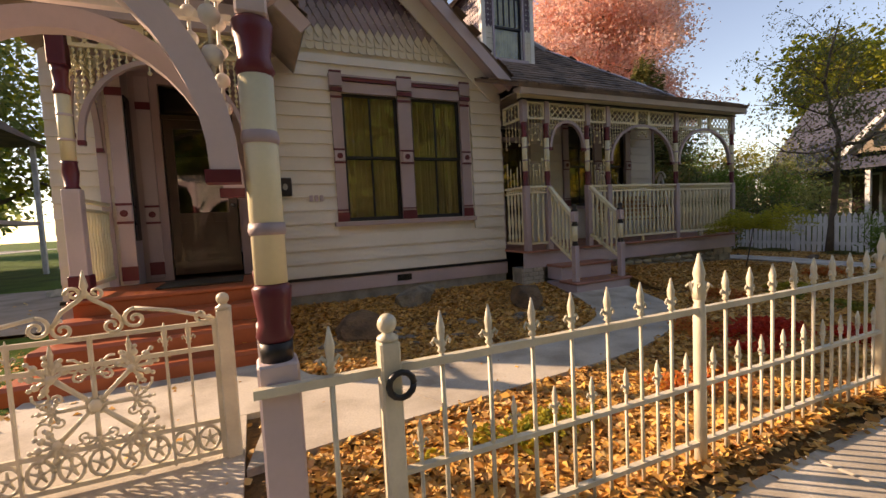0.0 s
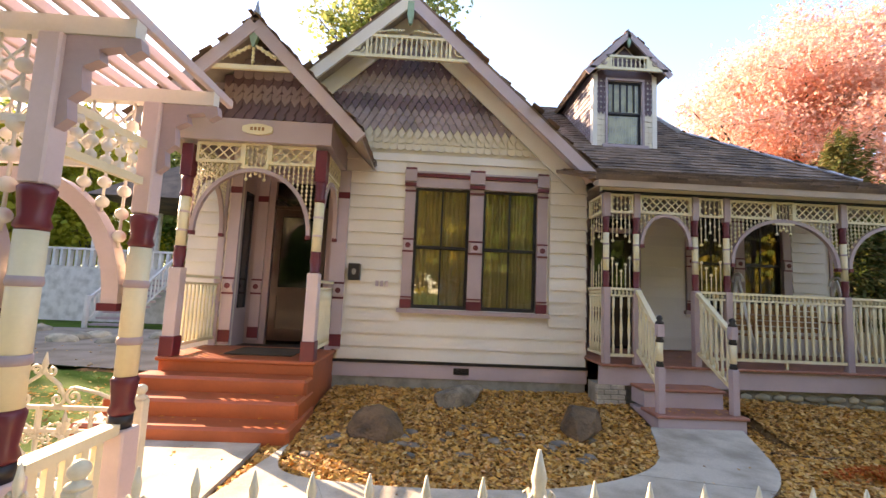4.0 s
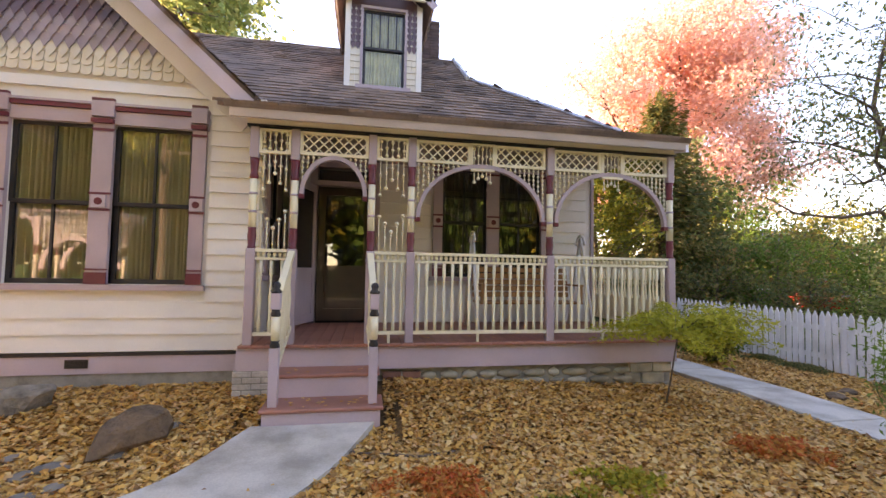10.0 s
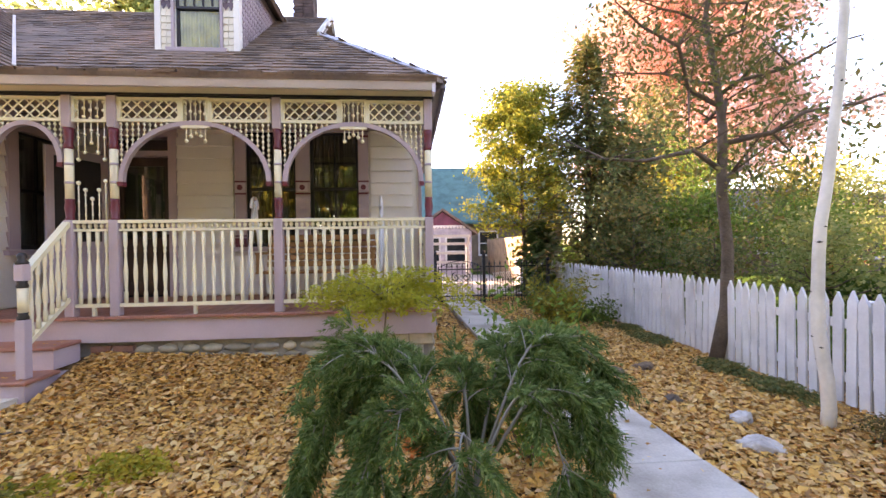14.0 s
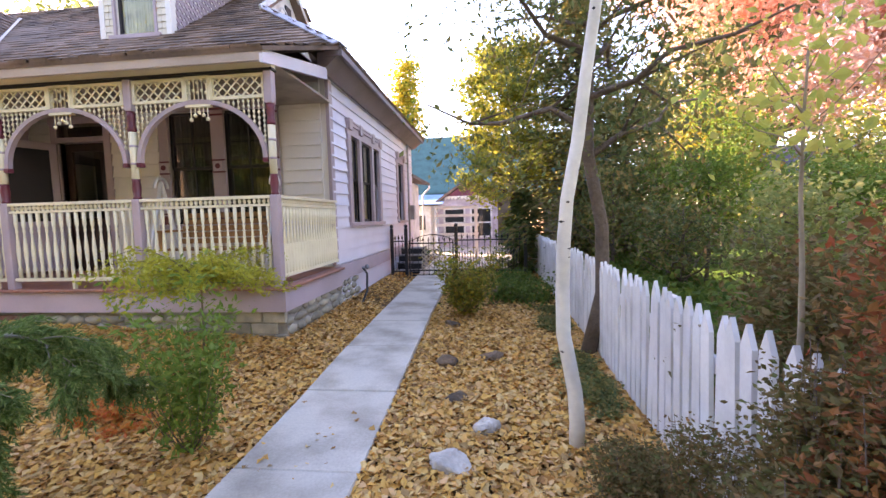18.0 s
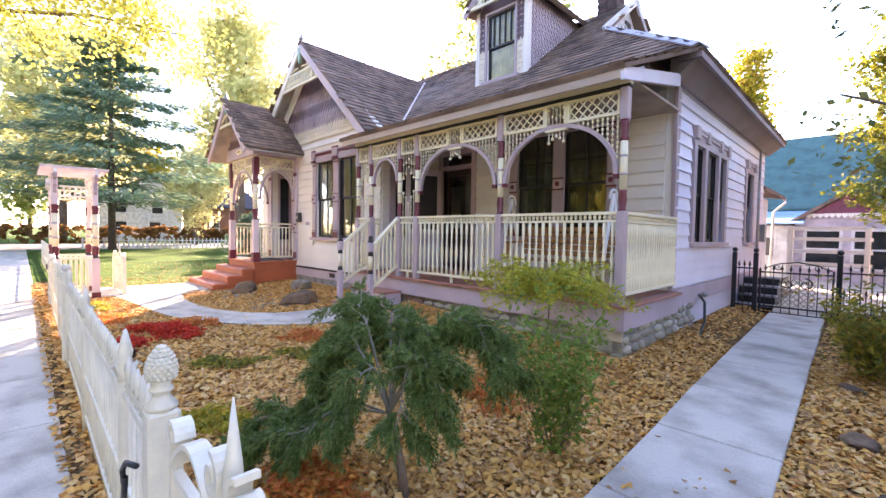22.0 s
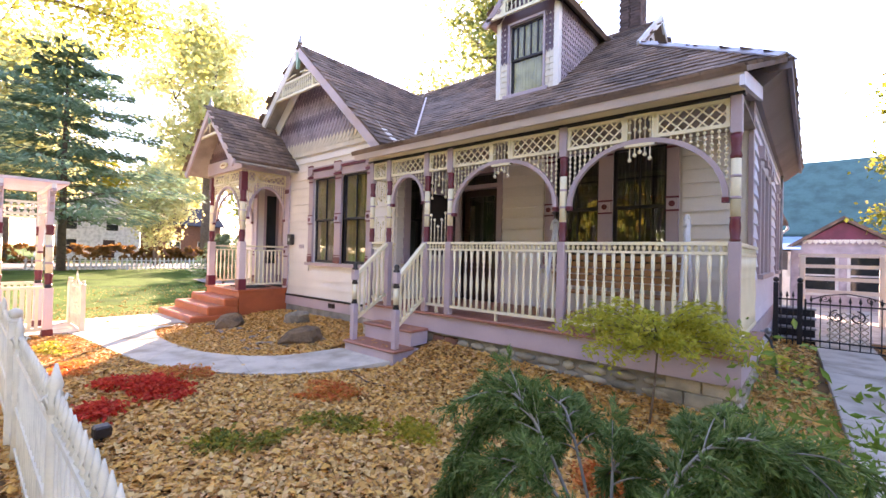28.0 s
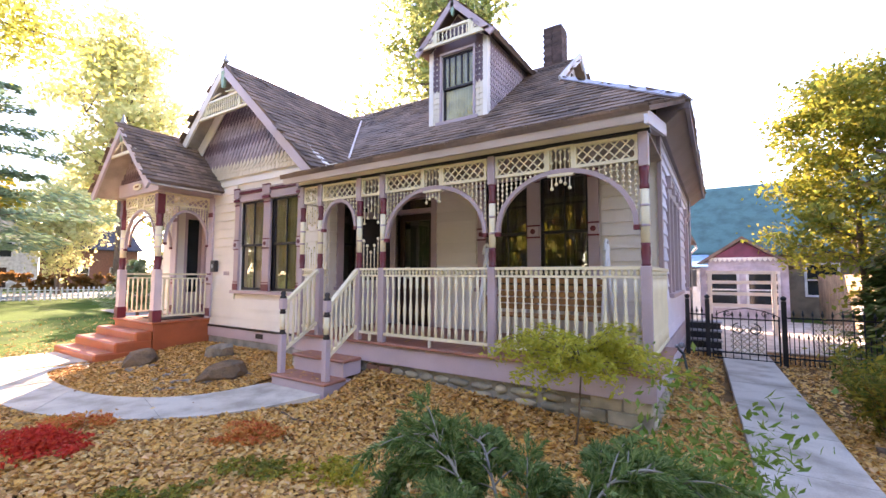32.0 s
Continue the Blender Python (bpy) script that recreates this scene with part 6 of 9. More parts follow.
for x in (7.25, 8.85):
    bm = B()
    beam(bm, (x, 7.0, 1.45), (x, 7.55, 1.45), 0.06, 0.03)
    beam(bm, (x, 7.03, 1.16), (x, 7.03, 1.45), 0.04, 0.04)
    part("arm_rest", bm, WOODT, sw_)

# ---- cream iron fence along the sidewalk ----
FY = 1.48
fence = thing("iron_fence", "cream painted wrought-iron fence with spear finials", "fence", (5.2, FY, 0.0))


def spear(bm, x, y, z, s=1.0):
    """A cast spear finial with two curled leaves."""
    lathe(bm, [(0.011 * s, 0), (0.017 * s, 0.008 * s), (0.011 * s, 0.018 * s), (0.02 * s, 0.03 * s), (0.012 * s, 0.045 * s), (0.015 * s, 0.07 * s), (0.017 * s, 0.09 * s), (0.003 * s, 0.15 * s)], (x, y, z), 6)
    for d in (-1, 1):
        tube(bm, [(x + d * 0.008 * s, y, z + 0.03 * s), (x + d * 0.028 * s, y, z + 0.055 * s), (x + d * 0.036 * s, y, z + 0.042 * s), (x + d * 0.031 * s, y, z + 0.03 * s)], 0.008 * s, 5, 0.004 * s)


def picket_mesh(name, z0, z1, r, s):
    bm = B()
    rod(bm, (0, 0, z0), (0, 0, z1), r, r, 6)
    spear(bm, 0, 0, z1, s)
    return link(name, bm, IRONW)


tall = picket_mesh("tall_picket", 0.03, 0.87, 0.0095, 1.05)
short = picket_mesh("short_picket", 0.03, 0.52, 0.008, 0.8)
bm = B()
lathe(bm, [(0.03, 0.0), (0.03, 0.86), (0.022, 0.88), (0.03, 0.9), (0.02, 0.92)], (0, 0, 0.0), 8, )
for a in range(5):
    tube(bm, [(0.012 * math.cos(a * 1.257), 0.012 * math.sin(a * 1.257), 0.9), (0.045 * math.cos(a * 1.257), 0.045 * math.sin(a * 1.257), 0.985), (0.06 * math.cos(a * 1.257), 0.06 * math.sin(a * 1.257), 0.965)], 0.012, 5, 0.006)
lathe(bm, [(0.03, 0.9), (0.036, 0.95), (0.024, 1.0), (0.03, 1.03), (0.006, 1.13)], (0, 0, 0), 8)
big = link("standard", bm, IRONW)
X0F, X1F = -0.02, 10.05
for z, h in ((0.155, 0.022), (0.46, 0.02), (0.845, 0.03)):
    bm = B()
    beam(bm, (X0F if z > 0.5 else 0.42, FY, z), (X1F, FY, z), 0.03, h)
    part("rail", bm, IRONW, fence)
nx = 0.42
k = 1
x = 0.42 + 0.2025
while x < X1F - 0.1:
    if abs(x - 5.28) < 0.05:
        pass
    elif (k - 8) % 9 == 0:
        again("standard", big, fence, (x, FY, 0))
    else:
        again("tall_picket", tall, fence, (x, FY, 0))
    again(*(("short_picket", short) if x < 6 else ("tall_picket", tall)), fence, (x - 0.101, FY, 0))
    x += 0.2025
    k += 1
again("tall_picket", tall, fence, (0.22, FY, 0))


def fence_post(name, x, y, h, parent, w=0.036, ballr=0.036):
    bm = B()
    bevbox(bm, x - w, x + w, y - w, y + w, -0.05, h, 0.008)
    lathe(bm, [(w * 1.1, 0), (w * 1.1, 0.012), (w * 0.6, 0.022), (w * 0.55, 0.03)], (x, y, h), 8)
    ball(bm, (x, y, h + 0.03 + ballr * 0.8), ballr, 8)
    return part(name, bm, IRONW, parent, "square post with a ball top")


fence_post("post", 0.42, FY, 0.95, fence)
fence_post("post", 5.28, FY, 1.05, fence, 0.045, 0.045)
# padlocked chain ring on the first post
bm = B()
tube(bm, [(0.445 + 0.045 * math.cos(a * 0.52), FY - 0.05, 0.80 + 0.045 * math.sin(a * 0.52)) for a in range(13)], 0.012, 6)
solo("iron_ring", bm, IRONB, "black iron ring hanging on the fence post", "ring")
# pineapple post at the small gate
pp = thing("gate_post", "cream gate post with a cast pineapple finial", "post", (10.075, FY, 0))
bm = B()
bevbox(bm, 10.03, 10.12, FY - 0.045, FY + 0.045, -0.05, 1.01, 0.01)
part("shaft", bm, IRONW, pp)
bm = B()
lathe(bm, [(0.045, 0), (0.046, 0.012), (0.026, 0.035), (0.024, 0.05), (0.034, 0.058), (0.034, 0.066), (0.024, 0.074), (0.036, 0.092)], (10.075, FY, 1.01), 14)
part("neck", bm, IRONW, pp)
bm = B()
R, C = 9, 14
egg = lambda t: 0.040 * math.sin(math.pi * (0.30 + 0.68 * t)) ** 0.75
for r in range(R):
    t = (r + 0.5) / R
    for c in range(C):
        a = 6.2832 * (c + 0.5 * (r % 2)) / C
        ball(bm, (10.075 + egg(t) * math.cos(a), FY + egg(t) * math.sin(a), 1.105 + 0.105 * t), 0.0095 * (1 - 0.45 * t), 5)
lathe(bm, [(0.03, 0)] + [(egg(k / 10) + 0.001, 0.105 * k / 10) for k in range(10)] + [(0.004, 0.11)], (10.075, FY, 1.102), 14)
part("pineapple", bm, IRONW, pp, "cast pineapple finial", smooth=True)
bm = B()
tube(bm, [(10.04, FY - 0.06, 0.83), (9.98, FY - 0.08, 0.825), (9.95, FY - 0.085, 0.79), (9.98, FY - 0.085, 0.76), (10.0, FY - 0.085, 0.79), (9.97, FY - 0.085, 0.69)], 0.009, 6)
part("latch", bm, IRONB, pp, "black iron latch")
# small side gate with scrolled top
sg = thing("side_gate", "closed cream iron gate with scrolled top bars", "gate", (10.65, FY, 0))
bm = B()
for x0 in (10.2, 11.12):
    beam(bm, (x0, FY, 0.08), (x0, FY, 0.90), 0.03, 0.03, up=(1, 0, 0))
for z in (0.12, 0.80):
    beam(bm, (10.2, FY, z), (11.12, FY, z), 0.025, 0.03)
part("gate_frame", bm, IRONW, sg)
def flat_scroll(pts, w=0.05):
    """A flat iron ribbon bent through points in the gate's plane."""
    b = B()
    P = [Vector((p[0], FY, p[1])) for p in pts]
    rows = []
    for k, p in enumerate(P):
        d = (P[min(k + 1, len(P) - 1)] - P[max(k - 1, 0)]).normalized()
        n = Vector((-d.z, 0, d.x)) * 0.007
        y = Vector((0, w / 2, 0))
        rows.append([b.verts.new(q) for q in (p - y - n, p + y - n, p + y + n, p - y + n)])
    f = []
    for u, v in zip(rows, rows[1:]):
        for k in range(4):
            f.append(b.faces.new((u[k], u[(k + 1) % 4], v[(k + 1) % 4], v[k])))
    f += [b.faces.new(rows[0][::-1]), b.faces.new(rows[-1])]
    bmesh.ops.recalc_face_normals(b, faces=f)
    return b
for s, cx in ((1, 10.2), (-1, 11.12)):
    pts = [(cx + s * (0.03 + 0.42 * t), 0.84 + 0.16 * math.sin(t * 3.14) - 0.10 * t) for t in [i / 10 for i in range(11)]]
    part("top_scroll", flat_scroll(pts), IRONW, sg)
    pts = [(cx + s * 0.05 + 0.045 * (1 - i / 26) * math.cos(i * 0.36), 0.93 + 0.045 * (1 - i / 26) * math.sin(i * 0.36)) for i in range(24)]
    part("end_curl", flat_scroll(pts), IRONW, sg)
    pts = [(10.66 + s * (0.075 + 0.055 * (1 - i / 26) * math.cos(i * 0.36 + 1.5)), 0.96 + 0.055 * (1 - i / 26) * math.sin(i * 0.36 + 1.5)) for i in range(24)]
    part("centre_curl", flat_scroll(pts), IRONW, sg)
bm = B()
lathe(bm, [(0.016, 0), (0.022, 0.03), (0.02, 0.08), (0.002, 0.23)], (10.66, FY, 0.92), 8)
part("spike", bm, IRONW, sg)
for i in range(8):
    bm = B()
    x = 10.3 + 0.103 * i
    rod(bm, (x, FY, 0.1), (x, FY, 0.80), 0.008, 0.008, 6)
    part("bar", bm, IRONW, sg)
bm = B()
bevbox(bm, 11.17, 11.27, FY - 0.05, FY + 0.05, -0.05, 0.8, 0.012)
solo("gate_post", bm, IRONW, "short cream hinge post of the small gate", "post")

# the fence line runs slightly askew to the house
fence.location.y -= 0.035
fence.rotation_euler[2] = -0.008
pp.location.y -= 0.08
sg.location = (10.72, FY - 0.085, 0.085)

# ---- arbor ----
arb = thing("garden_arbor", "pink and cream wooden arbor with turned posts and slatted top", "arbor", (-0.6, 1.95, 0.0))
AX0, AX1, AY0, AY1 = -1.28, 0.06, 1.575, 2.207
for x in (AX0, AX1):
    for y in (AY0, AY1):
        bm = B()
        bevbox(bm, x - 0.065, x + 0.065, y - 0.065, y + 0.065, -0.05, 0.92, 0.008)
        p = part("post", bm, PINK, arb, "pale pink square post")
        bm = B()
        bevbox(bm, x - 0.075, x + 0.075, y - 0.075, y + 0.075, -0.05, 0.2, 0.006)
        part("plinth", bm, MAROON, p)
        for a, b, m, nm in ((0.92, 0.985, BLACKP, "ring"), (0.985, 1.18, MAROON, "lower_turning"), (1.18, 1.85, CREAMY, "shaft"), (1.85, 2.03, MAROON, "upper_turning")):
            bm = B()
            h = b - a
            pr = [(0.05, 0), (0.062, h * 0.1), (0.05, h * 0.3), (0.06, h * 0.75), (0.064, h * 0.92), (0.05, h)] if m is MAROON else [(0.052, 0), (0.054, h)]
            lathe(bm, pr, (x, y, a), 12)
            part(nm, bm, m, p)
        for z in (1.34, 1.635):
            bm = B()
            lathe(bm, [(0.056, 0), (0.06, 0.014), (0.056, 0.04)], (x, y, z), 12)
            part("shaft_ring", bm, MAUVE, p)
        bm = B()
        bevbox(bm, x - 0.048, x + 0.048, y - 0.048, y + 0.048, 2.03, 2.65, 0.008)
        part("head", bm, PINK, p)
for y in (AY0, AY1):
    bm = B()
    box(bm, AX0 - 0.32, AX1 + 0.32, y - 0.03, y + 0.03, 2.652, 2.73)
    part("beam", bm, CREAM, arb, "cream top beam")
    bm = B()
    sc, rx = (AX0 + AX1) / 2, (AX1 - AX0) / 2 - 0.065
    bandarc(bm, sc, 1.55, rx - 0.085, 0.62, 0.085, 'y', y - 0.035, y + 0.035, n=22)
    part("arch", bm, PINK, arb, "pale pink arched brace")
    for x in (AX0 + 0.065, AX1 - 0.165):
        bm = B()
        box(bm, x, x + 0.1, y - 0.04, y + 0.04, 1.51, 1.55)
        part("arch_stop", bm, MAROON, arb)
    pl = front(y)
    bm = B()
    lb(bm, pl, AX0 + 0.065, AX1 - 0.065, -0.02, 0.02, 2.28, 2.31)
    part("spandrel_rail", done(bm), CREAM, arb)
    nb = 11
    for i in range(nb):
        s = AX0 + 0.12 + (AX1 - AX0 - 0.24) * i / (nb - 1)
        u = abs(s - sc) / rx
        zlow = 1.55 + 0.705 * math.sqrt(max(0, 1 - u * u)) if u < 1 else 1.7
        bm = B()
        zl = min(zlow, 2.26) if zlow < 2.2 else 2.3
        rod(bm, (s, y, zl), (s, y, 2.652), 0.008, 0.008, 5)
        m = max(3, round((2.58 - zl) / 0.12))
        for j in range(m):
            ball(bm, (s, y, zl + (2.58 - zl) * (j + 0.5) / m), 0.033, 7)
        part("beaded_rod", bm, CREAM, arb)
    bm = B()
    for i in range(nb - 1):
        s0, s1 = AX0 + 0.12 + (AX1 - AX0 - 0.24) * i / (nb - 1), AX0 + 0.12 + (AX1 - AX0 - 0.24) * (i + 1) / (nb - 1)
        for za, zb in ((2.37, 2.48), (2.48, 2.37), (2.50, 2.61), (2.61, 2.50)):
            rod(bm, (s0, y, za), (s1, y, zb), 0.007, 0.007, 4)
    part("spandrel_mesh", bm, CREAM, arb, kind="stuff")
    for s, x in ((1, AX1 + 0.049), (-1, AX0 - 0.049)):
        bm = B()
        prism(bm, [(x, 2.65), (x + s * 0.29, 2.65), (x + s * 0.30, 2.60), (x + s * 0.25, 2.57), (x + s * 0.22, 2.61), (x + s * 0.13, 2.595), (x + s * 0.14, 2.55), (x + s * 0.075, 2.52), (x + s * 0.085, 2.42), (x + s * 0.035, 2.38), (x + s * 0.045, 2.30), (x, 2.26)], 'y', y - 0.025, y + 0.025)
        part("scroll_bracket", bm, MAUVE, arb, "sawn mauve bracket")
for i in range(17):
    bm = B()
    x = AX0 - 0.30 + (AX1 - AX0 + 0.60) * i / 16
    bevbox(bm, x - 0.018, x + 0.018, AY0 - 0.22, AY1 + 0.2, 2.732, 2.785, 0.006)
    part("top_slat", bm, PINK, arb)
for x in (AX0, AX1):
    for z, w_, h_ in ((0.93, 0.09, 0.05), (0.2, 0.04, 0.05), (2.2, 0.03, 0.04), (2.4, 0.03, 0.04)):
        bm = B()
        beam(bm, (x, AY0 + 0.065, z), (x, AY1 - 0.065, z), w_, h_)
        part("side_rail", bm, CREAMY, arb)
    for i in range(5):
        bm = B()
        y = AY0 + 0.14 + (AY1 - AY0 - 0.28) * i / 4
        box(bm, x - 0.012, x + 0.012, y - 0.022, y + 0.022, 0.2, 0.92)
        part("side_slat", bm, CREAMY, arb)
    for i in range(5):
        bm = B()
        y = AY0 + 0.14 + (AY1 - AY0 - 0.28) * i / 4
        beads_on(bm, lambda s, o, z: (x, s, z), y, 2.2, 2.4, 3, 0.025)
        part("side_bead_rod", bm, CREAM, arb)
bm = B()
prism(bm, [(-0.56 + 0.22 * math.cos(a * 0.449) * (1 + 0.06 * math.sin(a * 5)), 2.47 + 0.12 * math.sin(a * 0.449)) for a in range(14)], 'y', AY0 - 0.11, AY0 - 0.05)
sgn_ = solo("name_sign", bm, mat("grey_sign_board", (0.55, 0.56, 0.54), 0.7, var=0.15, bump=0.2), "grey carved oval sign hung on the arbor", "sign")
for k, w_ in enumerate((0.2, 0.12)):
    bm = B()
    box(bm, -0.56 - w_ / 2, -0.56 + w_ / 2, AY0 - 0.116, AY0 - 0.111, 2.45 - 0.07 * k, 2.475 - 0.07 * k)
    part("bar", bm, mat("sign_lettering", (0.62, 0.64, 0.62), 0.7), sgn_)

# ---- ornate entrance gate behind the arbor ----
GY = 2.72
gate = thing("entrance_gate", "ornate cream cast-iron gate with scrolls and rosettes", "gate", (-0.77, GY, 0.0))
GX0, GX1 = -1.34, -0.22
for x in (GX0 - 0.06, GX1 + 0.05):
    fence_post("gate_post", x, GY, 0.93, gate, 0.038, 0.034)
fence_post("gate_post", GX0 - 0.2, GY, 0.93, gate, 0.038, 0.034)
gpl = lambda s, o, z: (s, GY + o, z)
bm = B()
for z in (0.12, 0.3, 0.72, 0.86):
    beam(bm, (GX0, GY, z), (GX1, GY, z), 0.02, 0.024)
for x in (GX0, GX1):
    beam(bm, (x, GY, 0.08), (x, GY, 0.88), 0.026, 0.026, up=(1, 0, 0))
part("gate_frame", bm, IRONW, gate)
gm = (GX0 + GX1) / 2
bm = B()
for s in (-1, 1):
    tube(bm, [(gm + s * 0.56, GY, 0.88), (gm + s * 0.50, GY, 0.905), (gm + s * 0.35, GY, 0.955), (gm + s * 0.2, GY, 0.985)], 0.012, 6)
    scroll(bm, (gm + s * 0.50, 0.905), 0.04, 1.3, gpl, 0.022, flip=-s)
    scroll(bm, (gm + s * 0.2, 0.93), 0.055, 1.4, gpl, 0.022, start=1.57, flip=s)
    scroll(bm, (gm + s * 0.1, 0.91), 0.05, 1.4, gpl, 0.022, start=1.57, flip=-s)
    tube(bm, [(gm + s * 0.14, GY, 0.93), (gm + s * 0.10, GY, 1.0), (gm + s * 0.03, GY, 1.05), (gm, GY, 1.08)], 0.012, 6)
    scroll(bm, (gm + s * 0.045, 1.085), 0.035, 1.3, gpl, 0.02, start=3.14, flip=s)
lathe(bm, [(0.012, 0), (0.02, 0.02), (0.012, 0.04), (0.02, 0.06), (0.003, 0.14)], (gm, GY, 1.06), 6)
part("cresting", bm, IRONW, gate, "scrolled cresting")
for x in (gm - 0.43, gm - 0.32, gm + 0.32, gm + 0.43):
    bm = B()
    beam(bm, (x, GY, 0.1), (x, GY, 0.78), 0.022, 0.012, up=(1, 0, 0))
    spear(bm, x, GY, 0.76, 0.87)
    part("gate_bar", bm, IRONW, gate)
for x in (gm - 0.16, gm + 0.16):
    bm = B()
    spear(bm, x, GY, 0.72, 0.85)
    part("gate_finial", bm, IRONW, gate)
bm = B()
beam(bm, (gm, GY, 0.72), (gm, GY, 0.87), 0.035, 0.014, up=(1, 0, 0))
part("centre_bar", bm, IRONW, gate)


def palmette(bm, c, ang, size):
    """A cast leaf spray: lobes fanned round a boss, two curls and dots along the edge."""
    c = Vector(c)
    ball(bm, c, size * 0.22, 6)
    for k in range(-3, 4):
        a = ang + k * 0.62
        d = Vector((math.cos(a), 0, math.sin(a)))
        L = size * (1.0 - 0.11 * abs(k))
        tube(bm, [c, c + d * L * 0.45 + Vector((0, -0.008, 0)), c + d * L * 0.8, c + d * L], size * 0.10, 5, size * 0.05)
        ball(bm, c + d * L * 0.72, size * 0.15, 5)
        ball(bm, c + d * L, size * 0.10, 5)
    for s in (-1, 1):
        e = c + Vector((math.cos(ang + s * 1.9), 0, math.sin(ang + s * 1.9))) * size * 0.75
        scroll(bm, (e.x, e.z), size * 0.34, 1.2, gpl, 0.014, start=ang + s * 0.4, flip=s, n=12)


for a in range(8):
    bm = B()
    th_ = a * 0.7854
    d = Vector((math.cos(th_), 0, math.sin(th_)))
    c = Vector((gm, GY, 0.51))
    L = 0.17 if a % 2 == 0 else 0.235
    tube(bm, [c, c + d * L * 0.5, c + d * L], 0.011, 6, 0.014)
    palmette(bm, c + d * L, th_, 0.08 if a % 2 == 0 else 0.125)
    part("spoke", bm, IRONW, gate, "cast spoke with a leaf spray")
bm = B()
ball(bm, (gm, GY - 0.004, 0.51), 0.034, 8)
for k in range(12):
    ball(bm, (gm + 0.042 * math.cos(k * 0.5236), GY, 0.51 + 0.042 * math.sin(k * 0.5236)), 0.011, 5)
part("hub", bm, IRONW, gate, "beaded centre boss")
for i in range(9):
    x = GX0 + 0.07 + (GX1 - GX0 - 0.14) * i / 8
    bm = B()
    tube(bm, [(x + 0.052 * math.cos(a * 0.5236), GY, 0.21 + 0.07 * math.sin(a * 0.5236)) for a in range(13)], 0.010, 5)
    for k in range(5):
        a = 1.57 + k * 1.2566
        rod(bm, (x, GY, 0.21), (x + 0.04 * math.cos(a), GY, 0.21 + 0.052 * math.sin(a)), 0.012, 0.006, 5)
    ball(bm, (x, GY, 0.21), 0.017, 6)
    part("ring_rosette", bm, IRONW, gate)
# fence that goes on beyond the arbor
fl = thing("iron_fence", "cream iron fence beyond the arbor", "fence", (-6, 1.7, 0))
bm = B()
for z in (0.155, 0.46, 0.845):
    beam(bm, (-13, FY + 0.2, z), (-1.4, FY + 0.2, z), 0.03, 0.025)
part("rail", bm, IRONW, fl)
for i in range(56):
    again("tall_picket", tall, fl, (-1.5 - 0.2 * i, FY + 0.2, 0))

# ---- white picket fence at the lot's side ----
wf = thing("picket_fence", "white wooden picket fence along the side yard", "fence", (13.3, 6, 0))
bm = B()
prism(bm, [(-0.042, 0.02), (0.042, 0.02), (0.042, 0.93), (0.0, 1.03), (-0.042, 0.93)], 'x', -0.012, 0.012)
pk = link("picket", bm, WHITEF)
rnd = random.Random(2)
def fence_x(y):
    return 13.3 - 0.02 * max(0, 8 - y)
y = 1.7
while y < 16.5:
    o = again("picket", pk, wf, (fence_x(y) - 0.02, y, G + rnd.uniform(-0.015, 0.015)))
    o.rotation_euler = (rnd.gauss(0, 0.008), rnd.gauss(0, 0.012), 0)
    y += 0.118 if y < 12 else 0.13
for z in (0.3, 0.78):
    bm = B()
    beam(bm, (fence_x(1.7) + 0.015, 1.7, z), (fence_x(8), 8, z), 0.03, 0.08)
    beam(bm, (fence_x(8) + 0.015, 8, z), (fence_x(16), 16.5, z), 0.03, 0.08)
    part("rail", bm, WHITEF, wf)
for y in (1.75, 4.2, 6.6, 9.0, 11.5, 14):
    bm = B()
    bevbox(bm, fence_x(y) + 0.02, fence_x(y) + 0.11, y - 0.045, y + 0.045, -0.05, 1.0, 0.01)
    part("post", bm, WHITEF, wf)

# ---- black iron gate and fence to the back yard ----
bf = thing("black_iron_fence", "black iron fence with spear points across the side walk", "fence", (11.2, 11.7, 0))
BFY = 11.65
for x, hgt in ((9.66, 1.3), (10.02, 1.3), (11.27, 1.3), (12.95, 1.1)):
    bm = B()
    bevbox(bm, x - 0.04, x + 0.04, BFY - 0.04, BFY + 0.04, 0, hgt, 0.008)
    ball(bm, (x, BFY, hgt + 0.05), 0.05, 8)
    part("post", bm, IRONB, bf)
for z in (0.22, 0.98):
    bm = B()
    beam(bm, (9.66, BFY, z), (10.02, BFY, z), 0.02, 0.03)
    part("rail", bm, IRONB, bf)
    bm = B()
    beam(bm, (11.27, BFY, z), (12.95, BFY, z), 0.02, 0.03)
    part("rail", bm, IRONB, bf)
bm = B()
rod(bm, (0, 0, 0.1), (0, 0, 1.02), 0.009, 0.009, 6)
lathe(bm, [(0.01, 0), (0.024, 0.03), (0.003, 0.12)], (0, 0, 1.02), 6)
bp = link("spear_picket", bm, IRONB)
bm = B()
rod(bm, (0, 0, 0.1), (0, 0, 0.6), 0.008, 0.008, 6)
lathe(bm, [(0.009, 0), (0.02, 0.03), (0.003, 0.1)], (0, 0, 0.6), 6)
bps = link("short_spear", bm, IRONB)
for i in range(3):
    again("spear_picket", bp, bf, (9.74 + 0.09 * i, BFY, 0))
for i in range(11):
    again("spear_picket", bp, bf, (11.41 + 0.14 * i, BFY, 0))
    again("short_spear", bps, bf, (11.34 + 0.14 * i, BFY, 0))
bg_ = thing("black_iron_gate", "closed black iron gate with lattice and heart scroll", "gate", (10.65, BFY, 0))
bm = B()
for z in (0.12, 0.24, 0.92):
    beam(bm, (10.09, BFY, z), (11.2, BFY, z), 0.022, 0.03)
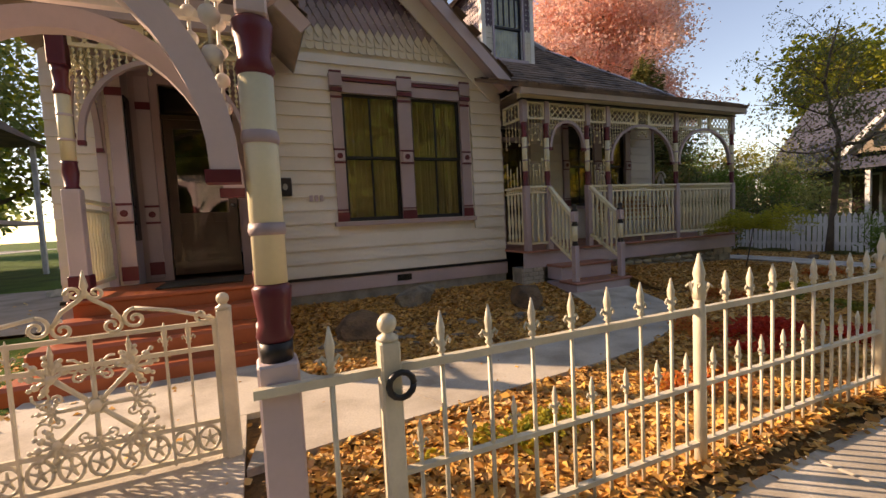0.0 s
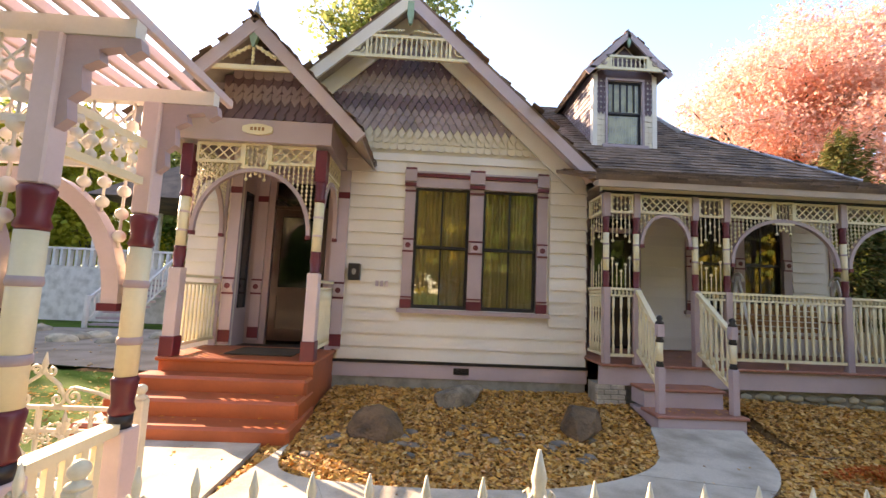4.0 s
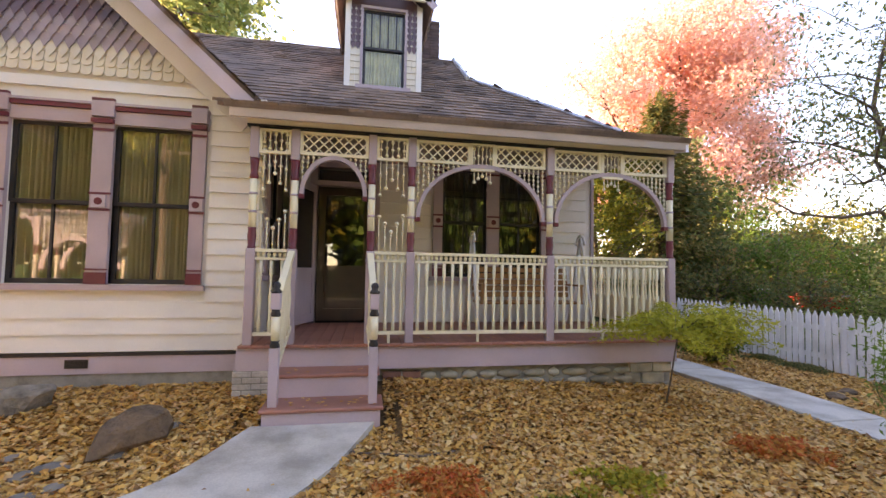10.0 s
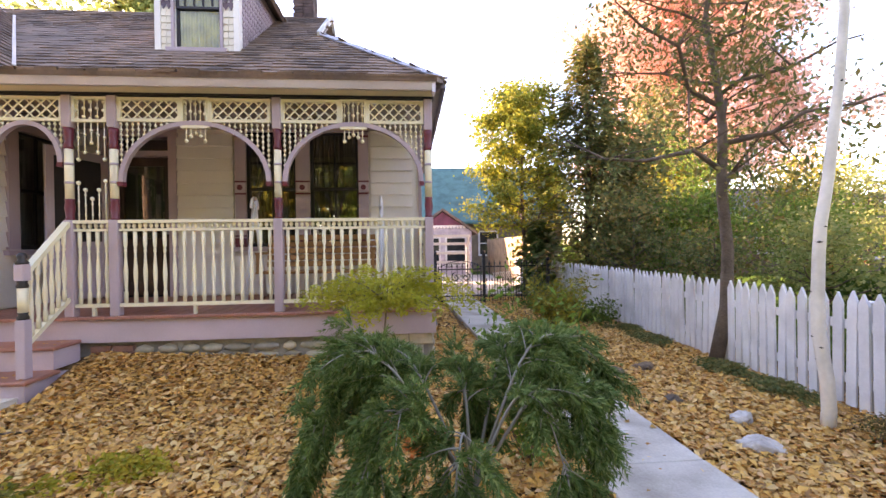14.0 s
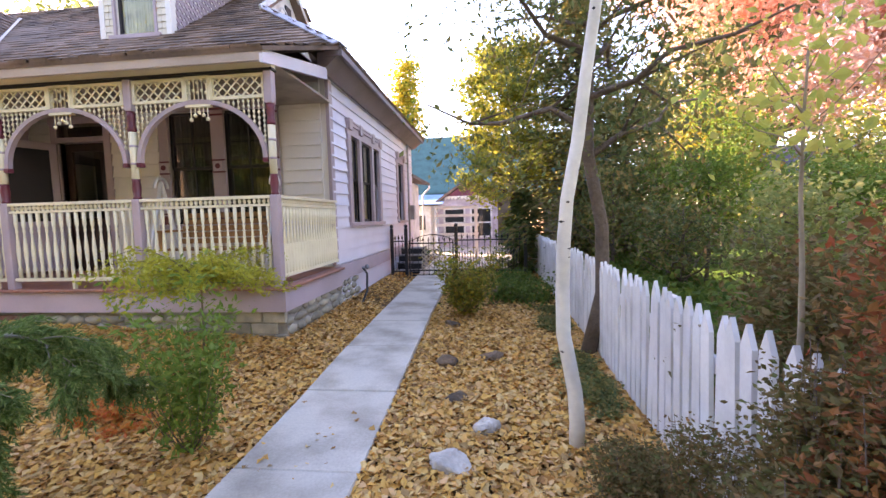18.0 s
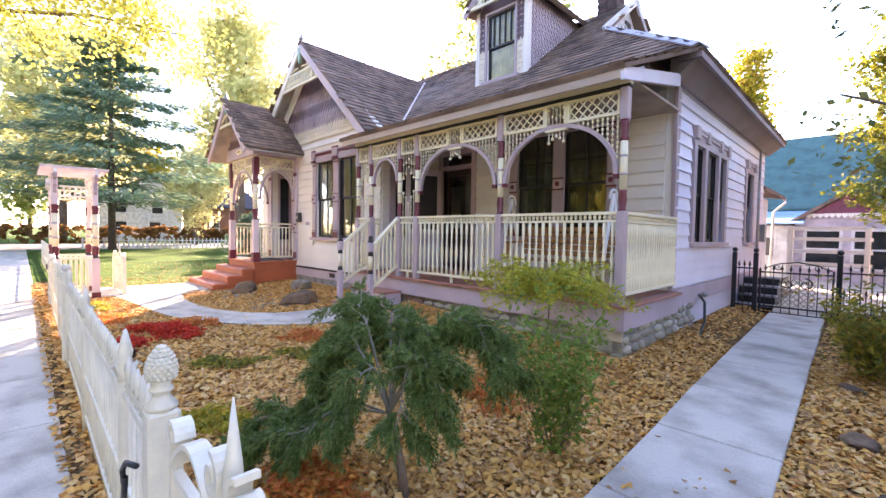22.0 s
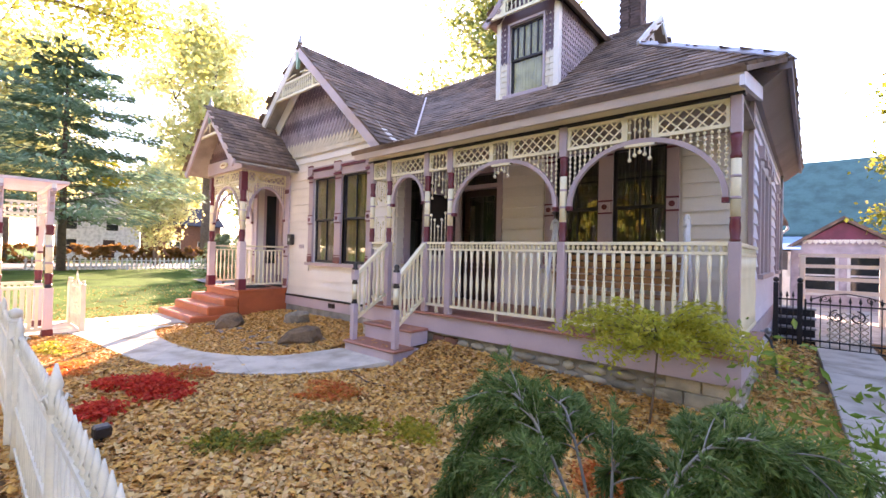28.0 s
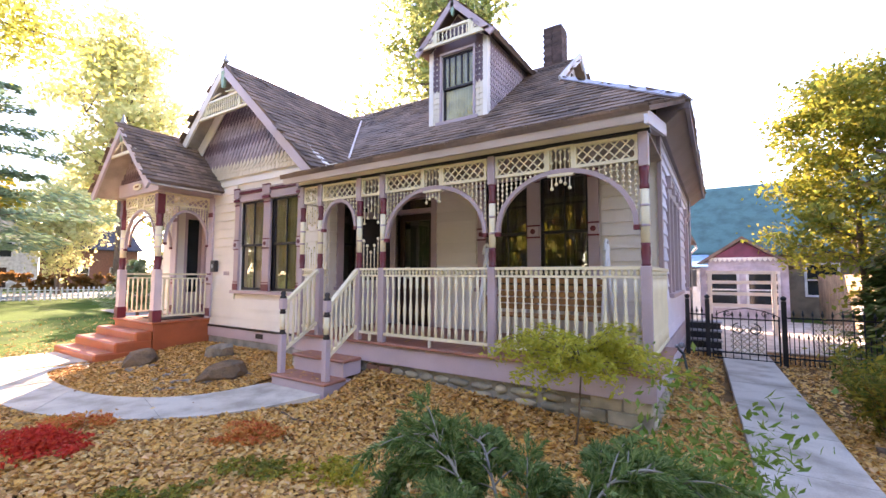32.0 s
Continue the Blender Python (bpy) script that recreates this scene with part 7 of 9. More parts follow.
for x in (10.1, 11.19):
    beam(bm, (x, BFY, 0.05), (x, BFY, 1.0), 0.03, 0.03, up=(1, 0, 0))
part("gate_frame", bm, IRONB, bg_)
for i in range(8):
    again("spear_picket", bp, bg_, (10.18 + 0.133 * i, BFY, -0.06))
bm = B()
lattice(bm, 10.4, 10.95, 0.26, 0.8, lambda s, o, z: (s, BFY - 0.02 + o, z), 0.11, 0.018)
part("lattice_panel", done(bm), mat("pale_lattice", (0.42, 0.38, 0.28), 0.6), bg_, "pale lattice panel")
bm = B()
for s in (-1, 1):
    scroll(bm, (10.67 + s * 0.13, 0.72), 0.12, 1.3, lambda a, o, z: (a, BFY - 0.03 + o, z), 0.025, start=1.57, flip=-s)
    scroll(bm, (10.67 + s * 0.3, 1.03), 0.06, 1.4, lambda a, o, z: (a, BFY + o, z), 0.02, flip=s)
    tube(bm, [(10.67 + s * 0.5, BFY, 1.0), (10.67 + s * 0.3, BFY, 1.09), (10.67, BFY, 1.14)], 0.011, 5)
part("scrollwork", bm, IRONB, bg_)

# ---- plants ----
def leafy(bm, centres, spread, count, size, rnd, droop=0.0, flat=0.6, long=1.6):
    """Single leaves, each a bent pair of triangles, scattered round the centres."""
    vs, fs = [], []
    for _ in range(count):
        c = rnd.choice(centres)
        g = lambda s: rnd.gauss(0, s)
        p = Vector((c[0] + g(spread), c[1] + g(spread), c[2] + g(spread * flat) - droop * rnd.random()))
        a = Vector((g(1), g(1), g(0.7) - droop)).normalized()
        b = a.orthogonal().normalized()
        b = (b * math.cos(rnd.random() * 6.28) + a.cross(b) * math.sin(rnd.random() * 6.28))
        s = size * (0.6 + 0.8 * rnd.random())
        a, b = a * s * long * 0.5, b * s * 0.5
        n = a.cross(b).normalized() * s * 0.18
        i = len(vs)
        vs += [p - a, p + b + n, p + a, p - b + n]
        fs += [(i, i + 1, i + 2), (i, i + 2, i + 3)]
    return vs, fs


def leaf_part(name, vs, fs, material, parent, label=""):
    me = bpy.data.meshes.new(name)
    b = BASE[parent]
    me.from_pydata([tuple(v - b) for v in vs], [], fs)
    me.materials.append(material)
    ob = new(name, me)
    ob.parent = parent
    BASE[ob] = b
    return tagged(ob, label)


def limbs(bm, base, height, r, rnd, n=7, spread=0.35, lean=(0, 0), start=0.3, up=0.6, wob=0.06, forks=2, seg=7):
    """Trunk and branches; gives the outer branch points back."""
    tips = []
    base = Vector(base)
    pts = []
    for k in range(9):
        t = k / 8
        pts.append(base + Vector((lean[0] * t + wob * height * 0.2 * noise.noise((t * 3, base.x, 0)), lean[1] * t + wob * height * 0.2 * noise.noise((t * 3, base.y, 5)), height * t)))
    tube(bm, pts, r, seg, r * 0.2)
    tips.append(pts[-1])
    for i in range(n):
        t = start + (1 - start) * (i + rnd.random()) / n * 0.95
        k = min(7, int(t * 8))
        p = pts[k].lerp(pts[k + 1], t * 8 - k)
        a = 2.4 * i + rnd.random()
        L = spread * height * (1.15 - 0.6 * t) * (0.7 + 0.6 * rnd.random())
        d = Vector((math.cos(a), math.sin(a), up * (0.5 + rnd.random())))
        rr = r * (1 - t) * 0.6 + r * 0.1
        q = [p]
        for s in range(1, 5):
            q.append(p + d.normalized() * L * s / 4 + Vector((rnd.gauss(0, 0.05), rnd.gauss(0, 0.05), rnd.gauss(0, 0.05))) * L)
        tube(bm, q, rr, 5, rr * 0.25)
        tips += q[2:]
        for f in range(forks):
            j = rnd.randint(1, 3)
            e = q[j] + Vector((rnd.gauss(0, 1), rnd.gauss(0, 1), rnd.gauss(0.4, 0.6))).normalized() * L * 0.45
            rod(bm, q[j], e, rr * 0.45, rr * 0.12, 4)
            tips += [e, q[j].lerp(e, 0.5)]
    return tips


def tree(name, label, base, height, r, leaf, count, size, seed, spread=0.35, puff=0.9, n=9, start=0.3, up=0.6, droop=0.0, lean=(0, 0), bark=None, flat=0.7, forks=2, group="", long=1.6, wob=0.06, boughs=()):
    """boughs: extra long limbs, each a list of points."""
    rnd = random.Random(seed)
    th = thing(name, label, "tree", base, group)
    bm = B()
    tips = limbs(bm, base, height, r, rnd, n, spread, lean, start, up, forks=forks, wob=wob)
    for line in boughs:
        tube(bm, line, r * 0.35, 6, r * 0.06)
        for p, q in zip(line[1:], line[2:]):
            for k in range(9):
                c = Vector(p).lerp(Vector(q), rnd.random())
                e = c + Vector((rnd.gauss(0, 0.7), rnd.gauss(0, 0.7), rnd.gauss(0, 0.4)))
                rod(bm, c, e, 0.014, 0.004, 4)
                tips += [e, c.lerp(e, 0.6)] * 3
    part("trunk", bm, bark or BARK, th)
    vs, fs = leafy(None, tips, puff, count, size, rnd, droop, flat, long)
    leaf_part("crown", vs, fs, leaf, th)
    return th


# great orange maple behind the neighbour's yard
tree("maple_tree", "huge maple in full orange-pink autumn colour", (30, 31, 0), 21, 0.5, L_ORANGE, 115000, 0.17, 11, spread=0.47, puff=0.95, n=22, start=0.2, up=0.75, forks=4)
tree("ornamental_tree", "yellow-green ornamental tree beside the back gate", (12.75, 13.2, 0), 6.1, 0.08, L_AMBER, 22000, 0.066, 12, spread=0.29, puff=0.22, n=24, start=0.30, up=0.40)
tree("weeping_tree", "slim tree with drooping dusty green foliage by the picket fence", (13.1, 5.75, 0), 5.7, 0.085, L_DUSTY, 7000, 0.032, 13, spread=0.40, puff=0.16, n=15, start=0.36, up=0.35, droop=0.8, forks=4, long=2.4, wob=0.3)

# ---- surroundings ----
tree("street_tree", "street tree with yellow-green autumn leaves over the sidewalk", (-0.6, -1.9, 0), 10.0, 0.2, L_LEMON, 17000, 0.06, 81, spread=0.45, puff=0.4, n=16, start=0.5, up=0.3,
     boughs=[[(-0.6, -1.9, 4.2), (0.6, 0.0, 5.6), (1.6, 1.6, 6.2), (2.6, 3.0, 6.3)], [(-0.6, -1.9, 4.6), (0.9, 0.2, 6.2), (2.6, 1.4, 6.7), (4.2, 2.2, 6.9)], [(-0.6, -1.9, 4.4), (-0.4, 0.4, 5.6), (0.0, 2.2, 6.0), (0.6, 3.6, 5.9)]])
tree("shade_tree", "tall airy green tree close behind the house", (-1.2, 19.0, 0), 16.5, 0.3, L_AIRY, 15000, 0.17, 82, spread=0.27, puff=0.55, n=20, start=0.35, up=0.8, forks=4)
tree("poplar_tree", "narrow golden poplar far behind the house", (5.2, 38, 0), 14.5, 0.25, L_YELLOW, 5000, 0.2, 83, spread=0.13, puff=0.5, n=16, start=0.25, up=2.2)
tree("shade_tree", "green shade tree beyond the back lawn", (-15, 30, 0), 11, 0.3, L_GREEN, 9000, 0.28, 84, spread=0.36, puff=0.9, n=14, start=0.22, up=0.5)
tree("shade_tree", "green shade tree beyond the back lawn", (-21, 24, 0), 10, 0.3, L_YGREEN, 9000, 0.28, 85, spread=0.36, puff=0.9, n=14, start=0.2, up=0.5)
tree("shade_tree", "green and gold tree along the side street", (-32, 34, 0), 13, 0.3, L_GREEN, 9000, 0.32, 86, spread=0.36, puff=1.0, n=14, start=0.2, up=0.5)
tree("shade_tree", "bright yellow tree across the side street", (-46, 4, 0), 20, 0.4, L_PALE, 16000, 0.34, 87, spread=0.38, puff=1.1, n=18, start=0.2, up=0.6)
tree("shade_tree", "tall bare-limbed pale yellow tree across the side street", (-48, 22, 0), 28, 0.6, L_PALE, 17000, 0.38, 88, spread=0.30, puff=1.2, n=20, start=0.3, up=0.9, forks=4)
tree("shade_tree", "green-yellow tree across the side street", (-44, 38, 0), 18, 0.4, L_PALE, 12000, 0.34, 89, spread=0.38, puff=1.0, n=16, start=0.2, up=0.6)
tree("shade_tree", "yellow tree down the street", (-42, -10, 0), 15, 0.35, L_YELLOW, 9000, 0.32, 90, spread=0.38, puff=1.0, n=14, start=0.2, up=0.6)
tree("shade_tree", "sunlit yellow-green tree on the far side of the lawn", (-36, 13.5, 0), 8.5, 0.22, L_PALE, 6500, 0.2, 201, spread=0.34, puff=0.6, n=16, start=0.25, up=0.5)
for k, (x, y, h, m) in enumerate(((-12, 27, 13, L_AIRY), (-6.5, 27, 12, L_YGREEN), (-18, 25, 10, L_LIME), (-24, 29, 12, L_AIRY), (-38, 26, 10, L_LIME))):
    tree("shade_tree", "leafy tree behind the yard stairs", (x, y, 0), h, 0.22, m, 7000, 0.20, 210 + k, spread=0.34, puff=0.8, n=16, start=0.2, up=0.5)
for k, (x, y, h) in enumerate(((-78, -12, 16), (-80, 2, 18), (-76, 15, 15), (-79, 28, 17), (-74, 42, 16), (-62, 52, 15), (-48, 58, 15), (-30, 60, 14))):
    tree("shade_tree", "pale autumn tree far down the block", (x, y, 0), h, 0.35, (L_PALE, L_AIRY, L_YELLOW)[k % 3], 6000, 0.5, 220 + k, spread=0.40, puff=1.3, n=16, start=0.15, up=0.6, group="trees far down the block")
for k, (x, y, h, m, n) in enumerate(((14.7, 10.6, 2.4, L_DUSTY, 4500), (15.3, 8.7, 1.6, L_DUSTY, 1800), (16.6, 10.6, 2.5, L_GREENF, 5000), (18.4, 13.6, 4.3, L_GREENF, 8000), (15.9, 11.4, 2.4, L_GREENF, 6000), (16.2, 7.4, 1.8, L_AIRY, 2600), (20.8, 10.6, 3.1, L_AIRY, 5000), (22.5, 13.0, 3.9, L_YGREEN, 5000), (18.3, 9.6, 2.2, L_GREENF, 5000))):
    tree("yard_tree", "leafy green young tree in the neighbour's yard", (x, y, 0), h, 0.045, m, n, 0.05, 91 + 17 * k, spread=0.5, puff=0.24, n=18, start=0.16, up=0.5)
tree("yard_tree", "leafy green young tree in the neighbour's yard", (19.5, 4.6, 0), 3.6, 0.05, L_GREEN, 3600, 0.06, 92, spread=0.36, puff=0.32, n=14, start=0.25, up=0.5)
tree("yard_tree", "dusty green tree behind the picket fence", (15.4, 12.0, 0), 4.4, 0.09, L_DUSTY, 4500, 0.09, 93, spread=0.34, puff=0.4, n=14, start=0.2, up=0.5)
tree("yard_tree", "tall thin tree with sparse autumn leaves", (20, 19, 0), 8, 0.14, L_DUSTY, 4000, 0.12, 94, spread=0.3, puff=0.5, n=14, start=0.25, up=0.6)
tree("yard_tree", "olive autumn tree by the neighbour's drive", (19.0, 15.5, 0), 4.2, 0.08, L_OLIVE, 5500, 0.085, 192, spread=0.4, puff=0.4, n=14, start=0.2, up=0.5)
tree("yard_tree", "olive autumn tree by the neighbour's drive", (22.0, 14.0, 0), 3.6, 0.08, L_DUSTY, 3600, 0.085, 193, spread=0.42, puff=0.4, n=14, start=0.25, up=0.5)
tree("sapling", "thin sapling with pale forked twigs at the picket fence", (13.30, 3.04, 0), 2.15, 0.02, L_LEMON, 380, 0.03, 95, spread=0.24, puff=0.10, n=9, start=0.78, up=1.3, bark=BIRCHT)
tree("rusty_tree", "tall shrub with rust-red leaves near the sidewalk corner", (13.36, 2.42, 0), 1.55, 0.022, L_RUSTR, 10000, 0.019, 96, spread=0.22, puff=0.10, n=22, start=0.15, up=1.4)
tree("rusty_tree", "twiggy rust-leaved shrub behind the picket fence", (13.75, 2.75, 0), 1.25, 0.022, L_RUST, 6500, 0.022, 97, spread=0.36, puff=0.13, n=18, start=0.15, up=1.0)
tree("rusty_tree", "twiggy dull green shrub behind the picket fence", (13.85, 3.7, 0), 1.2, 0.022, L_BRUSH, 6500, 0.026, 197, spread=0.42, puff=0.14, n=18, start=0.15, up=0.8)
tree("shade_tree", "yellow-green tree beyond the neighbour's house", (38, 16, 0), 11.5, 0.3, L_YGREEN, 7000, 0.28, 99, spread=0.33, puff=0.9, n=15, start=0.3, up=0.6)
tree("shade_tree", "autumn gold tree beyond the neighbour's house", (40, 6, 0), 13, 0.3, L_YELLOW, 8000, 0.30, 97, spread=0.38, puff=1.0, n=14, start=0.2, up=0.6)
tree("shade_tree", "green tree beyond the neighbour's house", (36, -2, 0), 12, 0.3, L_YGREEN, 8000, 0.30, 98, spread=0.38, puff=1.0, n=14, start=0.2, up=0.6)
for k, (x, y, h, m) in enumerate(((-6, -16, 10, L_GREEN), (4, -18, 12, L_YGREEN), (14, -16, 11, L_GREEN), (24, -17, 12, L_YELLOW), (-18, -17, 12, L_YELLOW), (34, -18, 12, L_GREEN), (-1, -14, 9, L_OLIVE), (9, -14.5, 10, L_GREEN), (19, -14, 9, L_OLIVE), (-12, -14, 10, L_GREEN), (29, -15, 10, L_OLIVE), (-25, -15, 11, L_GREEN))):
    tree("street_tree", "leafy tree across the street", (x, y, 0), h, 0.25, m, 6500, 0.42, 100 + k, spread=0.42, puff=1.0, n=16, start=0.12, up=0.5, group="trees across the street")


def conifer(name, label, base, height, radius, leaf, seed, n=60, dense=34, droop=0.25, gap=0.1, size=0.16, taper=0.8, fluff=0.06):
    """Tiered evergreen: whorled boughs with flat sprays of needles."""
    rnd = random.Random(seed)
    base = Vector(base)
    th = thing(name, label, "tree", base)
    bm = B()
    tube(bm, [base, base + Vector((0, 0, height * 0.5)), base + Vector((0, 0, height))], height * 0.016 + 0.02, 7, 0.02)
    vs, fs = [], []
    for i in range(n):
        t = gap + (1 - gap) * (i / n) ** 1.05
        a = i * 2.4
        L = radius * (1 - t) ** taper * rnd.uniform(0.55, 1.15) + 0.15
        p = base + Vector((0, 0, height * t))
        pts = [p + Vector((math.cos(a) * L * s, math.sin(a) * L * s, L * (0.18 * s - droop * s * s))) for s in (0, 0.35, 0.7, 1.0)]
        tube(bm, pts, 0.012 + 0.006 * height * (1 - t) * 0.5, 4, 0.006)
        for j in range(dense):
            s = rnd.uniform(0.15, 1.05)
            k = min(2, int(s * 3))
            c = pts[k].lerp(pts[k + 1], min(1, s * 3 - k))
            side_ = Vector((-math.sin(a), math.cos(a), 0)) * rnd.gauss(0, 0.16 * L * (1.1 - 0.6 * s))
            c = c + side_ + Vector((0, 0, rnd.gauss(-0.05, fluff)))
            d = (Vector((math.cos(a), math.sin(a), -0.25)) + side_ * 0.8 + Vector((0, 0, rnd.gauss(0, 0.3)))).normalized() * size * rnd.uniform(0.8, 2.2)
            w = d.cross(Vector((rnd.gauss(0, 0.3), rnd.gauss(0, 0.3), 1))).normalized() * size * 0.28
            i0 = len(vs)
            vs += [c - d * 0.5, c + w, c + d * 0.6, c - w]
            fs += [(i0, i0 + 1, i0 + 2), (i0, i0 + 2, i0 + 3)]
    part("trunk", bm, BARK, th)
    leaf_part("crown", vs, fs, leaf, th)


conifer("cedar_tree", "tall dark cedar with long level boughs on the lawn", (-25, 5.5, 0), 14.5, 9.6, L_SPRUCE, 110, n=62, dense=330, droop=0.12, gap=0.20, size=0.28, taper=0.6, fluff=0.13)
conifer("juniper_tree", "dusty green upright conifer behind the picket fence", (14.3, 12.2, 0), 7.0, 1.9, L_DUSTY, 111, n=80, dense=170, droop=0.2, gap=0.05, size=0.12, taper=0.55, fluff=0.22)
conifer("spruce_tree", "small dark spruce beyond the yard", (20.5, 24, 0), 9.5, 2.0, L_CONIF, 112, n=60, dense=50, size=0.3)
conifer("pine_shrub", "small blue-green pine on the back lawn", (-7.8, 8.3, 0), 2.3, 1.3, L_SPRUCE, 113, n=44, dense=70, droop=-0.1, gap=0.18, size=0.13)
conifer("yew_shrub", "dark evergreen shrub against the fence", (13.0, 12.6, 0), 2.2, 0.8, L_CONIF, 114, n=40, dense=60, droop=0.0, gap=0.05, size=0.15)


def hedge(name, label, x0, x1, y0, y1, h, leaf, n, size, seed, z=0.0):
    rnd = random.Random(seed)
    cs = [(rnd.uniform(x0, x1), rnd.uniform(y0, y1), z + h * rnd.random() ** 0.7) for _ in range(500)]
    th = thing(name, label, "hedge", ((x0 + x1) / 2, (y0 + y1) / 2, z))
    bm = B()
    for c in cs[::6]:
        rod(bm, (c[0], c[1], z), (c[0] + rnd.gauss(0, 0.1), c[1] + rnd.gauss(0, 0.1), c[2] + 0.05), 0.015, 0.006, 4)
    part("stem_work", bm, BARK, th)
    vs, fs = leafy(None, cs, 0.14, n, size, rnd, 0, 0.7, 1.5)
    leaf_part("foliage", vs, fs, leaf, th)


hedge("hedge", "russet-brown clipped hedge across the side street", -43.5, -42.3, -4, 45, 1.6, HEDGE, 9000, 0.3, 120)
hedge("hedge", "dark green ground cover behind the picket fence", 13.6, 15.4, 3.2, 12, 0.5, L_GREEN, 7000, 0.09, 121)
hedge("hedge", "low green hedge in front of the neighbour's house", 18.5, 19.5, 4, 10, 0.7, L_GREEN, 4500, 0.12, 122)
hedge("hedge", "green shrubs beside the neighbour's drive", 15.5, 18.5, 15, 18, 1.6, L_GREEN, 5000, 0.12, 123)


# ---- neighbouring buildings ----
def cottage(name, label, x0, x1, y0, y1, wall_h, ridge_h, wallm, roofm, axis='x', openings=(), over=0.45, cat="house"):
    """A gabled building; openings are (side, a, b, z0, z1, kind) on sides n, s, e, w."""
    th = thing(name, label, cat, ((x0 + x1) / 2, (y0 + y1) / 2, 0))
    bm = B()
    box(bm, x0, x1, y0, y1, 0, wall_h)
    part("wall_body", bm, wallm, th)
    bm = B()
    if axis == 'x':
        prism(bm, [(y0, wall_h), (y1, wall_h), ((y0 + y1) / 2, ridge_h - 0.1)], 'x', x0, x1)
    else:
        prism(bm, [(x0, wall_h), (x1, wall_h), ((x0 + x1) / 2, ridge_h - 0.1)], 'y', y0, y1)
    part("gable", bm, wallm, th)
    for s in (-1, 1):
        bm = B()
        if axis == 'x':
            c, e = (y0 + y1) / 2, (y0 - over if s < 0 else y1 + over)
            zl = wall_h - (ridge_h - wall_h) * over / ((y1 - y0) / 2)
            P = [(x0 - over, e, zl), (x1 + over, e, zl), (x1 + over, c, ridge_h), (x0 - over, c, ridge_h)]
        else:
            c, e = (x0 + x1) / 2, (x0 - over if s < 0 else x1 + over)
            zl = wall_h - (ridge_h - wall_h) * over / ((x1 - x0) / 2)
            P = [(e, y0 - over, zl), (e, y1 + over, zl), (c, y1 + over, ridge_h), (c, y0 - over, ridge_h)]
        quads(bm, P + [(p[0], p[1], p[2] + 0.14) for p in P], BOXF)
        part("roof", done(bm), roofm, th)
    for sd_, a, b, z0, z1, kind in openings:
        pl = {'s': front(y0), 'n': lambda s, o, z: (s, y1 + o, z), 'e': flank(x1), 'w': lambda s, o, z: (x0 - o, s, z)}[sd_]
        bm = B()
        w = 0.09
        lb(bm, pl, a - w, b + w, 0, 0.06, z1, z1 + w)
        lb(bm, pl, a - w, b + w, 0, 0.08, z0 - w, z0)
        lb(bm, pl, a - w, a, 0, 0.06, z0, z1)
        lb(bm, pl, b, b + w, 0, 0.06, z0, z1)
        if kind == 'window':
            lb(bm, pl, a, b, 0, 0.04, (z0 + z1) / 2 - 0.03, (z0 + z1) / 2 + 0.03)
        wn_o = part(kind, done(bm), PLASTICW, th)
        bm = B()
        lb(bm, pl, a, b, 0.005, 0.02, z0, z1)
        part("pane" if kind == 'window' else "door_leaf", done(bm), CARGLASS if kind == 'window' else WOODD, wn_o)
    return th


DARKROOF = mat("dark_asphalt_shingle", (0.055, 0.06, 0.09), 0.85, var=0.25, scale=2, fine=20, bump=0.3)
LAVH = mat("lavender_siding", (0.50, 0.44, 0.50), 0.6, var=0.06, bump=0.1)
# neighbour on the right: low house with a porch under a dark roof
nb = cottage("neighbour_house", "neighbour's low house with dark shingle roof and front porch", 27.0, 36.5, 4.5, 14.5, 3.0, 7.2, TANH, DARKROOF, 'y', [('w', 6.0, 7.2, 1.0, 2.4, 'window'), ('w', 10.0, 11.0, 0.4, 2.5, 'door'), ('w', 12.2, 13.4, 1.0, 2.4, 'window')])
bm = B()
quads(bm, ((24.6, 4.2, 2.75), (27.5, 4.2, 3.35), (27.5, 14.8, 3.35), (24.6, 14.8, 2.75), (24.6, 4.2, 2.87), (27.5, 4.2, 3.47), (27.5, 14.8, 3.47), (24.6, 14.8, 2.87)), BOXF)
part("porch_roof", done(bm), DARKROOF, nb)
for y in (4.6, 7.1, 9.6, 12.0, 14.4):
    bm = B()
    bevbox(bm, 24.8, 24.98, y - 0.09, y + 0.09, 0, 2.78, 0.01)
    part("porch_post", bm, PLASTICW, nb, "white porch post")
bm = B()
prism(bm, [(8.2, 3.6), (11.2, 3.6), (9.7, 5.2)], 'x', 26.9, 30)
part("dormer_gable", bm, TANH, nb)
bm = B()
for s in (-1, 1):
    beam(bm, (26.7, 9.7 + s * 1.75, 3.45), (26.7, 9.7, 5.4), 0.1, 0.2)
part("dormer_bargeboard", bm, PLASTICW, nb)
bm = B()
box(bm, 26.86, 26.9, 9.2, 10.2, 3.8, 4.5)
part("dormer_window", bm, CARGLASS, nb)
cottage("far_house", "grey house far behind the maple", 24, 34, 20, 27, 2.6, 4.4, TANH, DARKROOF, 'x', [('s', 26, 27.2, 1, 2.4, 'window'), ('w', 22, 23.2, 1, 2.4, 'window')])
